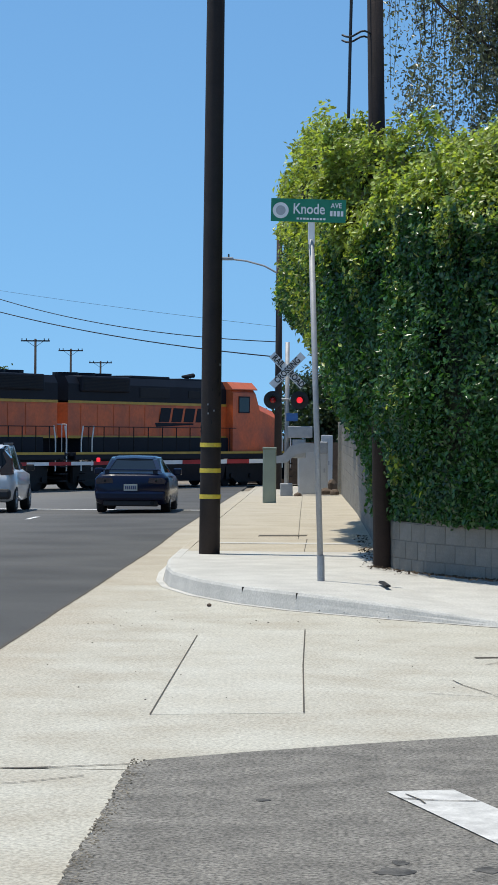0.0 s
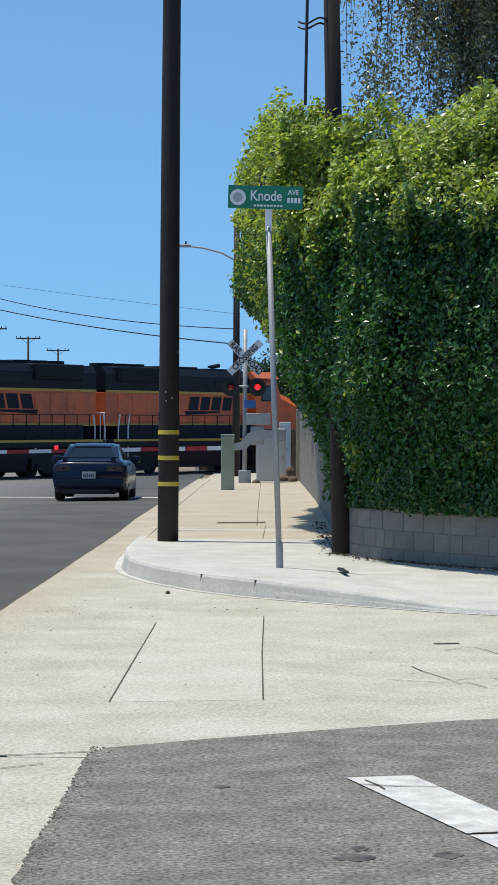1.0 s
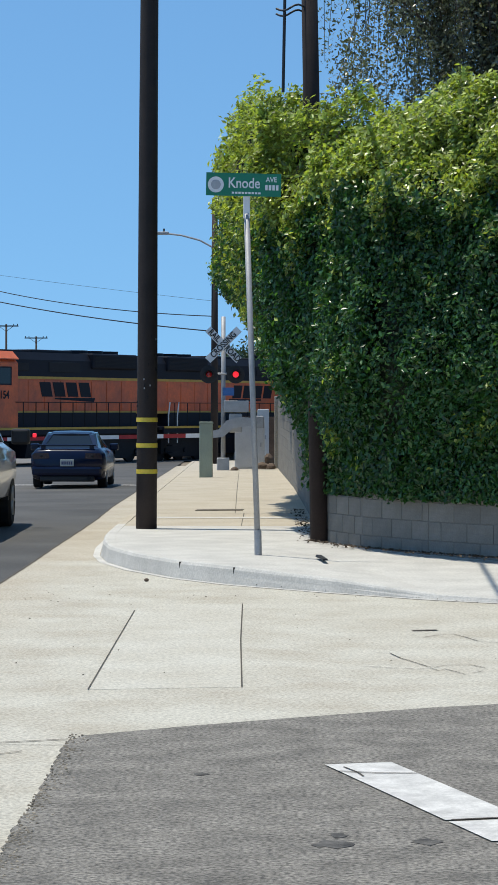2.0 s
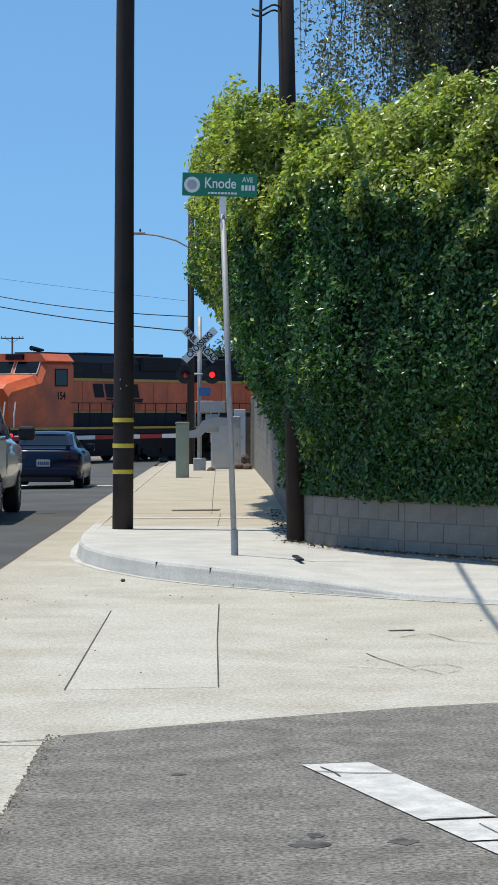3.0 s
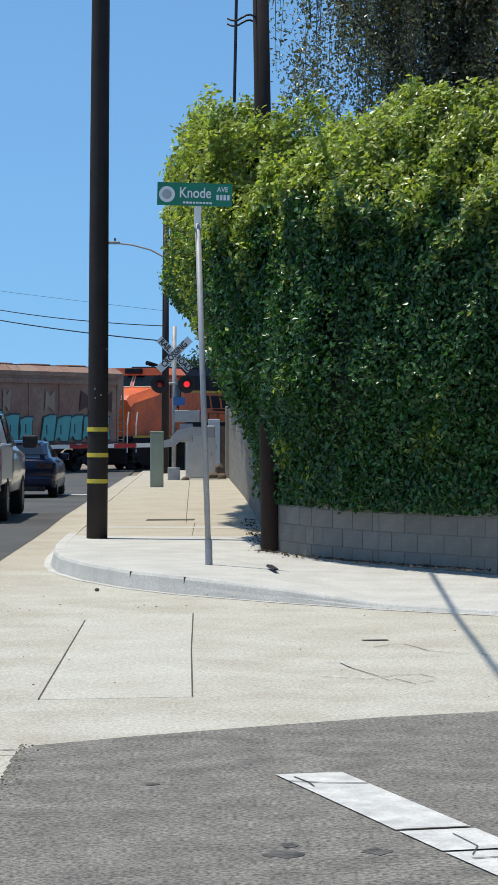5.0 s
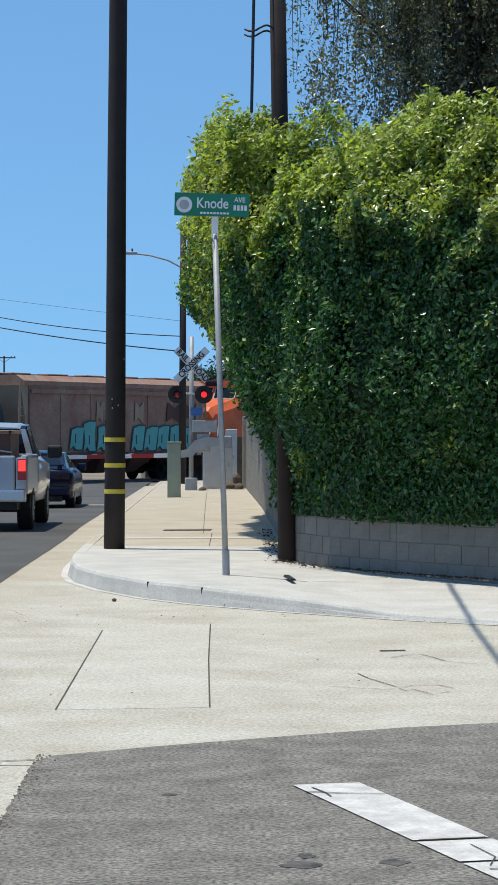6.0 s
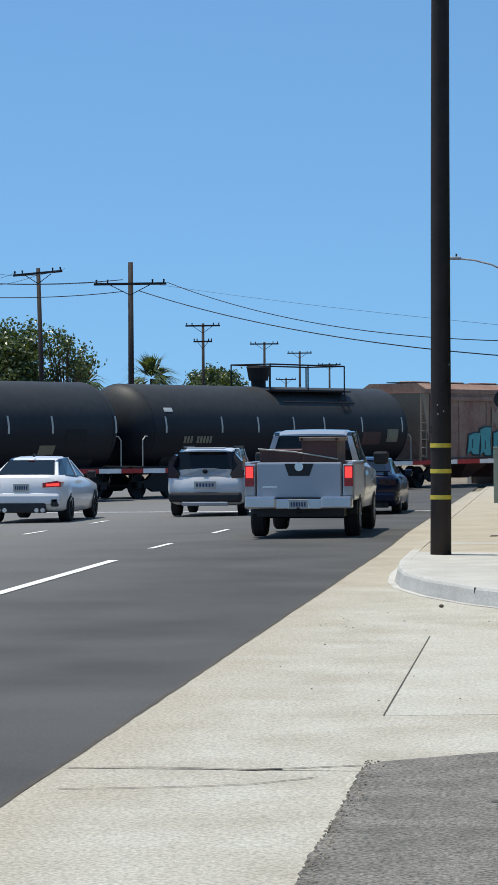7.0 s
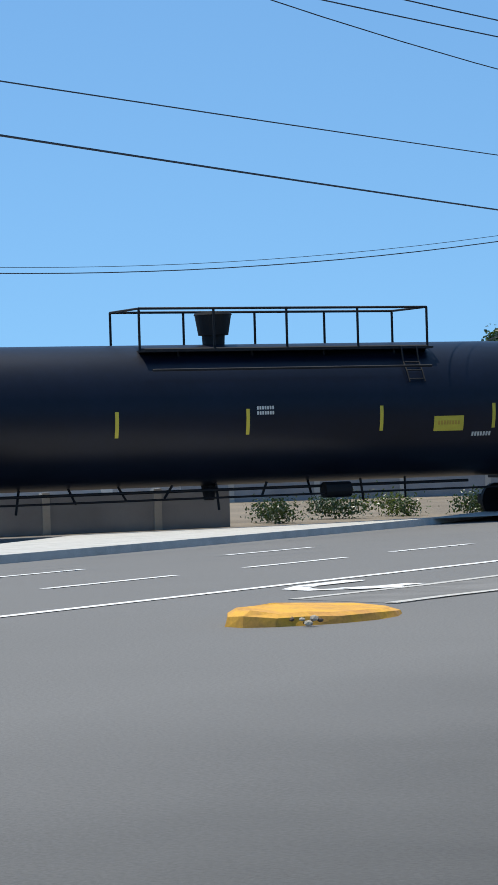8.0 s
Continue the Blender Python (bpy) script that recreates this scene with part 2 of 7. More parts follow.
def writing(name, text, size, m, material, parent, align="CENTER", shear=0.0, thick=0.004, stretch=1.0, bold=0.0):
    cu = bpy.data.curves.new(name, "FONT")
    cu.body, cu.size, cu.align_x, cu.align_y, cu.shear, cu.extrude, cu.offset = text, size, align, "CENTER", shear, thick, bold
    tmp = bpy.data.objects.new(name, cu)
    scene.collection.objects.link(tmp)
    bpy.context.view_layer.update()
    me = bpy.data.meshes.new_from_object(tmp.evaluated_get(bpy.context.evaluated_depsgraph_get()))
    bpy.data.objects.remove(tmp)
    me.materials.clear()
    me.materials.append(material)
    ob = new(name, me)
    ob.parent = parent
    ob.matrix_basis = m @ Matrix.Diagonal((stretch, 1, 1, 1))
    return ob


# ------------------------------------------------------------ the lie of the land
TRACK_P, TRACK_U = Vector((-19.4, 78.7)), Vector((0.479, 0.878)).normalized()
TRACK_N = Vector((-TRACK_U.y, TRACK_U.x))            # to the far side of the track


def to_track(x, y):
    """Metres before the near rail."""
    return -((x - TRACK_P.x) * TRACK_N.x + (y - TRACK_P.y) * TRACK_N.y)


def gz(x, y):
    """The street falls gently towards the railway."""
    k = min(max((to_track(x, y) - 2) / 30, 0), 1)
    return -0.55 * (1 - k)


def edge_x(y):
    """The asphalt's right edge."""
    return -2.55 - max(y - 38, 0) * 0.0135


def track_at(s, side=0.0):
    """A place s metres along the track, side metres past the near rail."""
    p = TRACK_P + TRACK_U * s + TRACK_N * side
    return p.x, p.y


def strip(bm, pts, width, lift, step=2.0):
    """A band on the ground along a line of (x, y)."""
    fine = []
    for a, b in zip(pts, pts[1:]):
        a, b = Vector(a), Vector(b)
        n = max(1, int((b - a).length / step))
        fine += [a.lerp(b, i / n) for i in range(n)]
    fine.append(Vector(pts[-1]))
    vs = []
    for i, p in enumerate(fine):
        d = (fine[min(i + 1, len(fine) - 1)] - fine[max(i - 1, 0)]).normalized()
        nrm = Vector((-d.y, d.x)) * width / 2
        vs.append([bm.verts.new((q.x, q.y, gz(q.x, q.y) + (lift(q.x, q.y) if callable(lift) else lift))) for q in (p + nrm, p - nrm)])
    for a, b in zip(vs, vs[1:]):
        bm.faces.new((a[1], b[1], b[0], a[0]))
    return bm


def sheet(bm, x0, x1, y0, y1, nx, ny, lift, xf=None):
    """A field of ground between two sides, which may follow functions of y."""
    vs = []
    for j in range(ny + 1):
        y = y0 + (y1 - y0) * j / ny
        a, b = (x0(y) if callable(x0) else x0), (x1(y) if callable(x1) else x1)
        vs.append([bm.verts.new((a + (b - a) * i / nx, y, gz(a + (b - a) * i / nx, y) + lift)) for i in range(nx + 1)])
    for a, b in zip(vs, vs[1:]):
        for i in range(nx):
            bm.faces.new((a[i], a[i + 1], b[i + 1], b[i]))
    return bm


# ------------------------------------------------------------ ground, road, pavement
bm = B()
sheet(bm, -400, 300, -120, 900, 70, 102, -0.06)
ground = tagged(part("ground", bm, M_DIRT), "dry bare earth and gravel along the railway", "ground", kind="structure")

KERB = [(9.0, 19.6), (5.0, 20.6), (3.0, 21.4), (1.48, 22.43), (0.6, 23.24), (-0.34, 24.27), (-0.89, 25.15), (-1.40, 26.4), (-1.75, 27.7), (-1.90, 28.9), (-1.98, 30.5), (-2.0, 33.0), (-2.02, 38.0)]
KERB += [(edge_x(y) + 0.50, y) for y in (44.0, 52.0, 60.0, 68.0, 76.0, 84.0, 92.0)]


def kerb_lift(x):
    """The kerb sinks into a ramp towards the side street."""
    return 0.18 if x < 0.0 else max(0.035, 0.18 - 0.085 * x)


def far_kerb_x(y):
    return -28.7 - (y - 31.6) * 0.205


# roadway, from side to side
bm = B()
sheet(bm, lambda y: far_kerb_x(y), edge_x, -70, 110, 24, 90, 0.0)
road = tagged(part("road", bm, M_ASPHALT), "smooth dark grey asphalt street with lane markings", "road", kind="structure")

# concrete gutter and apron across the side street's mouth
bm = B()
sheet(bm, lambda y: edge_x(y) + 0.001, lambda y: -0.5, -70, 12.7, 3, 40, 0.004)
sheet(bm, lambda y: edge_x(y) + 0.001, lambda y: 30.0, 12.715, 28.0, 20, 8, 0.004)
apron = tagged(part("gutter_apron", bm, M_CONC), "pale worn concrete gutter and apron across the side street", "pavement", kind="structure")

bm = B()
sheet(bm, lambda y: edge_x(y) + 0.001, lambda y: edge_x(y) + 0.85, 28.0, 92.0, 1, 34, 0.004)
tagged(part("gutter", bm, M_GUTTER), "tan silt-stained concrete gutter beside the street", "gutter", kind="structure")
bm = B()
prism(bm, [(-1.07, 15.20), (-0.155, 15.37), (-0.195, 18.5), (-0.215, 21.8), (-1.10, 21.4)], 0.0, 0.0055)
tagged(part("concrete_patch", bm, M_CONC_PATCH), "paler newly poured concrete panel in the apron", "pavement", kind="structure")

# the old asphalt of the side street, its ragged edge laid over the concrete
random.seed(4)
edge = []
for i in range(70):
    k = i / 69
    edge.append((-0.995 + 0.016 * noise.noise((k * 9, 0.4, 0)) + random.uniform(-0.012, 0.012), 8.0 + k * 4.75))
edge += [(-0.93, 12.97), (-0.42, 13.36), (0.18, 13.76), (0.95, 14.24), (4.0, 15.6), (30.0, 22.0)]
edge = [(-1.1, -20.0), (-1.0, 2.0)] + edge
bm = B()
vl = [bm.verts.new((x, y, 0.020)) for x, y in edge]
vr = [bm.verts.new((30.0, y if i < len(edge) - 1 else y - 0.01, 0.020)) for i, (x, y) in enumerate(edge)]
for i in range(len(edge) - 1):
    if i < len(edge) - 2:
        bm.faces.new((vl[i], vr[i], vr[i + 1], vl[i + 1]))
    else:
        bm.faces.new((vl[i], vr[i], vl[i + 1]))
for a, b in zip(vl, vl[1:]):
    bm.faces.new((a, b, bm.verts.new((b.co.x - 0.02, b.co.y + 0.01, 0.0)), bm.verts.new((a.co.x - 0.02, a.co.y + 0.01, 0.0))))
bmesh.ops.recalc_face_normals(bm, faces=bm.faces)
old = tagged(part("side_street", bm, M_ASPHALT_OLD), "old weathered grey asphalt of the side street, ragged edge", "road", kind="structure")

# oil spots that soaked into it
rng = random.Random(23)
bm = B()
for cx, cy, r0 in ((0.25, 9.75, 0.08), (0.62, 9.80, 0.06), (0.28, 9.95, 0.04), (-0.3, 11.6, 0.035)):
    prism(bm, [(cx + r0 * rng.uniform(0.6, 1.2) * math.cos(a), cy + 1.3 * r0 * rng.uniform(0.6, 1.2) * math.sin(a)) for a in [i / 13 * 2 * math.pi for i in range(13)]], 0.0, 0.0225)
tagged(part("oil_spot", bm, mat("oiled_asphalt", (0.125, 0.118, 0.106), 0.9, var=0.7, scale=9, fine=46, bump=1.0)), "dark oil spots on the old asphalt", "stain", kind="structure")
# loose crumbs along its broken edge
rng = random.Random(14)
bm = B()
for k in range(420):
    y = rng.uniform(8.8, 13.0)
    x, s = -0.985 + abs(rng.gauss(0, 0.05)) - 0.02, rng.uniform(0.003, 0.007)
    bmesh.ops.create_icosphere(bm, subdivisions=1, radius=s, matrix=pose(x, y, 0.021, rng.uniform(0, 90), 0, rng.uniform(0, 90)) @ Matrix.Diagonal((1.3, 1, 0.55, 1)))
tagged(part("asphalt_crumbs", bm, mat("asphalt_crumb", (0.26, 0.225, 0.17), 0.95, var=0.4, scale=8, bump=0.2, rnd=0.4)), "brownish loose crumbs along the broken asphalt edge", "grit", kind="stuff")

# saw cuts and joints in the apron
bm = B()
for line in ([(-1.07, 15.19), (-1.1, 21.12)], [(-0.15, 15.36), (-0.19, 18.5), (-0.21, 21.86)]):
    strip(bm, line, 0.009, 0.0095, 0.6)
strip(bm, [(-2.5, 12.70), (-2.1, 12.75), (-1.85, 12.74), (-1.59, 12.70), (-1.33, 12.78), (-1.01, 12.91)], 0.016, 0.009, 0.3)
strip(bm, [(-1.64, 12.70), (-1.56, 12.69), (-1.48, 12.71), (-1.41, 12.735)], 0.028, 0.010, 0.1)
strip(bm, [(-2.4, 11.93), (-2.02, 12.01), (-1.75, 12.08), (-1.5, 12.17), (-1.2, 12.45)], 0.010, 0.009, 0.3)
strip(bm, [(1.10, 19.27), (1.30, 19.32)], 0.07, 0.010, 0.1)
random.seed(11)
x, y = 0.62, 16.6
for k in range(3):
    pts = [(x, y)]
    for i in range(9):
        x, y = x + random.uniform(0.04, 0.13), y + random.uniform(-0.35, 0.22)
        pts.append((x, y))
    strip(bm, pts, 0.009, 0.009, 0.3)
    x, y = 0.75 + k * 0.4, 17.5 + k * 1.2
tagged(part("apron_joint", bm, M_JOINT), "dark sawn joints and cracks in the concrete", "joint", kind="structure")
# grit and litter on the apron
rng = random.Random(3)
bm = B()
for k in range(95):
    x, y = rng.uniform(-2.3, 3.2), rng.choice((rng.uniform(14.2, 24), rng.uniform(21.5, 24.5)))
    if y > 24.2 - x * 1.1 - 0.2:
        y = 24.2 - x * 1.1 - 0.3
    s = rng.uniform(0.002, 0.007)
    bmesh.ops.create_icosphere(bm, subdivisions=1, radius=s, matrix=pose(x, y, 0.022 + s * 0.3, 0, 0, rng.uniform(0, 90)) @ Matrix.Diagonal((rng.uniform(0.8, 2.2), 1, 0.6, 1)))
tagged(part("street_grit", bm, M_JOINT), "dark grit and leaf litter on the concrete", "grit", kind="stuff")
# black rim where asphalt meets gutter
bm = B()
strip(bm, [(edge_x(y) - 0.01 + 0.010 * noise.noise((y * 0.9, 0.2, 0.7)) + 0.010 * noise.noise((y * 4.1, 1.2, 0.7)), y) for y in [i * 0.25 for i in range(0, 400)]], 0.032, 0.007, 0.5)
tagged(part("asphalt_rim", bm, M_JOINT), "dark tar rim between asphalt and gutter", "joint", kind="structure")

# corner pavement with its rounded kerb


def lift(x, y):
    return gz(x, y) + (kerb_lift(x) if y < 27.5 else 0.18)


bm = B()
n = len(KERB)
rings = []
for i, (x, y) in enumerate(KERB):
    p, q = Vector(KERB[max(i - 1, 0)]), Vector(KERB[min(i + 1, n - 1)])
    d = (q - p).normalized()
    inn = Vector((d.y, -d.x))
    g, h = gz(x, y), kerb_lift(x)
    prof = [(0.0, 0.0), (0.018, h * 0.45), (0.030, h * 0.80), (0.048, h * 0.95), (0.075, h), (0.17, h + 0.001), (0.17, 0.0)]
    rings.append([(x + inn.x * o, y + inn.y * o, g + z) for o, z in prof])
loft(bm, rings[:12])
kerb = tagged(part("kerb", bm, M_CONC_NEW, smooth=False), "grey rounded concrete kerb round the street corner", "kerb", kind="structure")
bm = B()
loft(bm, rings[11:])
tagged(part("street_kerb", bm, M_CONC_TAN), "old tan concrete kerb along the street", "kerb", kind="structure")
bm = B()
for i in (5, 6):
    x, y = KERB[i]
    d = (Vector(KERB[i + 1]) - Vector(KERB[i - 1])).normalized()
    ang, h = math.degrees(math.atan2(d.y, d.x)), kerb_lift(x)
    box(bm, -0.003, 0.003, -0.06, -0.022, 0.01, h * 0.93, m=pose(x, y, gz(x, y), 0, 0, ang))
tagged(part("kerb_joint", bm, M_JOINT), "dark joints across the kerb's face", "joint", kind="structure")
bm = B()
strip(bm, [(x - 0.04, y - 0.05) for x, y in KERB[:12]], 0.075, 0.008, 0.4)
tagged(part("kerb_foot", bm, M_CONC_NEW), "pale cement line along the kerb's foot", "kerb", kind="structure")


def wall_x(y):
    return 0.66 - (y - 29.0) * 0.0081


inner = []
for i, (x, y) in enumerate(KERB):
    p, q = Vector(KERB[max(i - 1, 0)]), Vector(KERB[min(i + 1, n - 1)])
    d = (q - p).normalized()
    inner.append((x + d.y * 0.17, y - d.x * 0.17))
# new corner slab (up to y 32.5) and the tan walk beyond it
bm = B()
corner = [q for q in inner if q[1] <= 32.6] + [(-1.83, 32.5), (0.75, 32.5)]
low = [(9.0, 27.0)]
vs = [bm.verts.new((x, y, lift(x, y) - 0.001)) for x, y in corner + low]
cv = bm.verts.new((0.2, 28.0, 0.172))
for i in range(len(vs)):
    bm.faces.new((vs[i], vs[(i + 1) % len(vs)], cv))
bmesh.ops.recalc_face_normals(bm, faces=bm.faces)
tagged(part("corner_pavement", bm, M_CONC_NEW), "clean pale concrete pavement at the street corner", "pavement", kind="structure")
walkway = tagged(new("pavement"), "tan concrete pavement slabs beside the street", "pavement", kind="structure")
for k, (ya, yb) in enumerate([(32.51, 36.4), (36.43, 41.5), (41.53, 47.0), (47.03, 53.5), (53.53, 60.5), (60.53, 68.0), (68.03, 76.0), (76.03, 92.0)]):
    bm = B()
    left = lambda y: (edge_x(y) + 0.68 if y > 40 else -1.83)
    mid = lambda y: -0.33 if y < 36.41 else -0.47 - (y - 38) * 0.0095
    for a, b in ((left, lambda y: mid(y) - 0.006), (lambda y: mid(y) + 0.006, lambda y: wall_x(y) + 0.1)):
        sheet(bm, a, b, ya, yb, 2, 3, 0.177)
    part("slab", bm, M_CONC_TAN, walkway)
bm = B()
sheet(bm, lambda y: edge_x(y) + 0.6, lambda y: wall_x(y) + 0.4, 32.45, 92, 2, 30, 0.168)
part("slab_bed", bm, M_BLOCK, walkway)
bm = B()
sheet(bm, lambda y: -1.80, lambda y: wall_x(y) - 0.02, 34.75, 35.15, 2, 1, 0.181)
part("cement_band", bm, M_CONC_NEW, walkway, "pale cement band across the pavement")
bm = B()
prism(bm, [(-1.06, 37.25), (-0.36, 37.40), (-0.34, 37.85), (-1.04, 37.65)], 0.175, 0.183)
part("dark_patch", bm, M_JOINT, walkway, "dark flat patch on the pavement")

# dry leaves that gather along the wall's foot, and small scraps
rng = np.random.default_rng(44)
C, N = [], []
for a, b, n_ in (((0.50, 29.1), (0.90, 27.9), 90), ((0.90, 27.9), (1.55, 26.75), 170), ((1.55, 26.75), (2.65, 25.35), 260), ((2.65, 25.35), (4.2, 23.6), 120), ((0.55, 38.0), (0.55, 29.4), 160)):
    for k in range(n_):
        f = rng.random()
        off = abs(rng.normal(0, 0.09))
        C.append((a[0] + (b[0] - a[0]) * f - off, a[1] + (b[1] - a[1]) * f - off * 0.8, max(0.183, lift(a[0], a[1])) + 0.010 * rng.random()))
        N.append((0, 0, 1))
LITTER = (C, N)
scrap = thing("rubber_scrap", "black strip of torn rubber on the corner pavement", "debris", at=pose(0.56, 25.8, 0.165, 0, 0, -86))
bm = B()
loft(bm, [[(x, -0.03 + 0.01 * math.sin(x * 20), 0), (x, 0.03 + 0.008 * math.sin(x * 31), 0), (x, 0.025, 0.016), (x, -0.025, 0.02)] for x in (-0.36, -0.12, 0.12, 0.36)])
part("strip", bm, M_RUBBER, scrap)
pebble = thing("pebble", "dark pebble in the gutter by the kerb", "stone", at=pose(-1.17, 24.65, 0.02))
bm = B()
bmesh.ops.create_icosphere(bm, subdivisions=2, radius=0.020, matrix=Matrix.Diagonal((1.2, 1, 0.9, 1)))
part("stone", bm, M_BARK, pebble)

# far pavement on the other side of the street, by the railway
bm = B()
L = [(far_kerb_x(y), y) for y in (-40, 0, 20, 28, 34, 40, 46, 52, 58)]
R = []
for x, y in L:
    d = to_track(x, y) - 1.5
    R.append((x + TRACK_N.x * d, y + TRACK_N.y * d) if d < 8 else (x - 3.2, y))
va = [bm.verts.new((x, y, gz(x, y) - 0.02)) for x, y in L]
vb = [bm.verts.new((x - 0.03, y, gz(x, y) + 0.15)) for x, y in L]
vd = [bm.verts.new((x - 0.16, y, gz(x, y) + 0.155)) for x, y in L]
vc = [bm.verts.new((x - 0.3, y, gz(x, y) + 0.14)) for x, y in R]
for i in range(len(L) - 1):
    for p, q in ((va, vb), (vb, vd), (vd, vc)):
        bm.faces.new((p[i], p[i + 1], q[i + 1], q[i]))
bmesh.ops.recalc_face_normals(bm, faces=bm.faces)
tagged(part("far_pavement", bm, M_CONC_NEW), "sunlit concrete pavement and kerb across the street", "pavement", kind="structure")

# ------------------------------------------------------------ markings
def marking(pts, width, name="road_marking", label="white painted lane line on the asphalt", material=None, lift_=0.008):
    bm = B()
    strip(bm, pts, width, lift_, 1.0)
    return tagged(part(name, bm, material or M_LINE_WHITE), label, "road marking", kind="structure")


marking([(-6.0, 17.4), (-6.0, 33.7)], 0.14)
marking([(-9.12, 17.86), (-9.12, 23.0), (-9.36, 34.0), (-9.38, 35.1)], 0.14)
marking([(-16.2, 10.0), (-17.0, 18.75), (-18.3, 30.0), (-19.4, 38.2)], 0.19)
for k in range(3):
    marking([(-6.1 - k * 0.10, 37.4 + k * 7.6), (-6.13 - k * 0.1, 39.6 + k * 7.6)], 0.10)
    marking([(-9.75 - k * 0.16, 38.6 + k * 7.6), (-9.8 - k * 0.16, 40.9 + k * 7.6)], 0.10)
for x, y in ((-20.9, 23.8), (-21.8, 29.2), (-22.76, 34.47), (-25.84, 34.08), (-24.4, 26.0), (-23.6, 41.5)):
    marking([(x, y), (x - 0.45, y + 3.2)], 0.16)
for x, y in ((-18.95, 36.9), (-19.4, 39.8), (-19.62, 42.7), (-19.68, 45.4), (-19.85, 48.3), (-20.15, 51.6), (-20.5, 55.2)):
    marking([(x, y), (x - 0.03, y + 1.1)], 0.26, label="white dashes of the turning lane on the asphalt")
for x, y in ((-13.96, 42.53), (-14.14, 45.44), (-14.4, 48.6)):
    marking([(x, y), (x - 0.03, y + 0.9)], 0.22, label="raised white lane dots on the asphalt")
# stop line before the crossing
marking([(-2.95, 60.2), (-8.0, 63.4), (-13.0, 66.6), (-17.0, 69.4)], 0.40, label="white stop line before the railway crossing")
# turn arrow in the turning lane
bm = B()
strip(bm, [(-17.3, 25.4), (-17.15, 24.2), (-16.85, 23.5), (-16.4, 23.25), (-16.0, 23.6), (-15.9, 24.6)], 0.30, 0.008, 0.2)
strip(bm, [(-16.1, 23.45), (-15.72, 24.0)], 0.55, 0.012, 0.3)
strip(bm, [(-17.0, 23.9), (-17.1, 25.2)], 0.15, 0.012, 0.3)
tagged(part("turn_arrow", bm, M_LINE_WHITE), "white painted turn arrow on the asphalt", "road marking", kind="structure")
# median: a worn strip between two pale lines, which rises to a low kerbed island further on
M_MEDIAN = mat("median_wear", (0.185, 0.180, 0.170), 0.9, var=0.30, scale=1.2, fine=30, bump=0.4)
NEAR_LINE = [(-13.8, 21.0), (-13.85, 24.0), (-13.88, 27.2), (-14.12, 33.5), (-14.75, 40.8), (-16.2, 48.0), (-17.8, 54.5), (-19.2, 62.0), (-20.3, 68.0)]
FAR_LINE = [(-15.5, 21.5), (-15.6, 24.0), (-15.95, 27.0), (-16.69, 32.7), (-17.15, 40.0), (-17.5, 47.1), (-19.2, 55.0), (-21.7, 63.7), (-22.6, 68.0)]


def island_lift(x, y):
    return 0.006 + 0.10 * min(max((y - 32) / 14, 0), 1)


bm = B()
prism(bm, NEAR_LINE + FAR_LINE[::-1], lambda x, y: gz(x, y) - 0.05, lambda x, y: gz(x, y) + island_lift(x, y))
tagged(part("median_island", bm, M_MEDIAN), "low worn concrete median island before the crossing", "median", kind="structure")
for line, side in ((NEAR_LINE, -0.09), (FAR_LINE, 0.09)):
    bm = B()
    strip(bm, [(x + side, y) for x, y in line], 0.16, lambda x, y: island_lift(x, y) + 0.006, 1.0)
    tagged(part("road_marking", bm, M_KERB), "pale worn line along the median's edge", "road marking", kind="structure")
# white limit bar on the side street
bm = B()
strip(bm, [(0.432, 11.94), (0.885, 10.35)], 0.33, 0.026, 0.4)
strip(bm, [(0.897, 10.31), (1.03, 9.85)], 0.33, 0.026, 0.4)
strip(bm, [(1.04, 9.81), (2.0, 6.6)], 0.33, 0.026, 0.4)
cr = B()
strip(cr, [(0.33, 11.66), (0.50, 11.61), (0.69, 11.60)], 0.014, 0.030, 0.2)
strip(cr, [(0.36, 11.80), (0.42, 11.62), (0.44, 11.50)], 0.010, 0.030, 0.2)
strip(cr, [(0.75, 10.29), (0.88, 10.33), (1.03, 10.37)], 0.020, 0.030, 0.1)
strip(cr, [(0.97, 9.62), (1.09, 9.66), (1.22, 9.64)], 0.012, 0.030, 0.1)
strip(cr, [(0.95, 10.2), (1.02, 9.9), (0.98, 9.7)], 0.006, 0.030, 0.1)
tagged(part("bar_crack", cr, M_JOINT), "cracks through the white limit bar", "joint", kind="structure")
tagged(part("limit_bar", bm, M_LINE), "cracked white limit bar on the side street", "road marking", kind="structure")

# nose of the median, painted yellow
med = thing("median_nose", "chipped yellow-painted concrete median nose on the asphalt", "median")
bm = B()
ring0, ring1, ring2 = [], [], []
for i in range(16):
    a = i / 16 * 2 * math.pi
    dx, dy = math.cos(a), math.sin(a)
    w = 1 + 0.06 * math.sin(3 * a + 1)
    px, py = -13.55 + 0.64 * dx * w + 0.06, 19.15 + 1.10 * dy * w
    ring0.append((px, py, -0.02))
    low = 1 - 0.30 * max(0, dx) - 0.55 * max(0, dy) + 0.08 * math.sin(7 * a)
    ring1.append((px - 0.03 * dx + 0.015 * math.sin(9 * a), py - 0.03 * dy, 0.095 * low))
    ring2.append((px - 0.11 * dx, py - 0.12 * dy + 0.02 * math.sin(6 * a), 0.138 * low))
loft(bm, [ring0, ring1, ring2])
part("body", bm, M_YELLOW, med)
rng = random.Random(6)
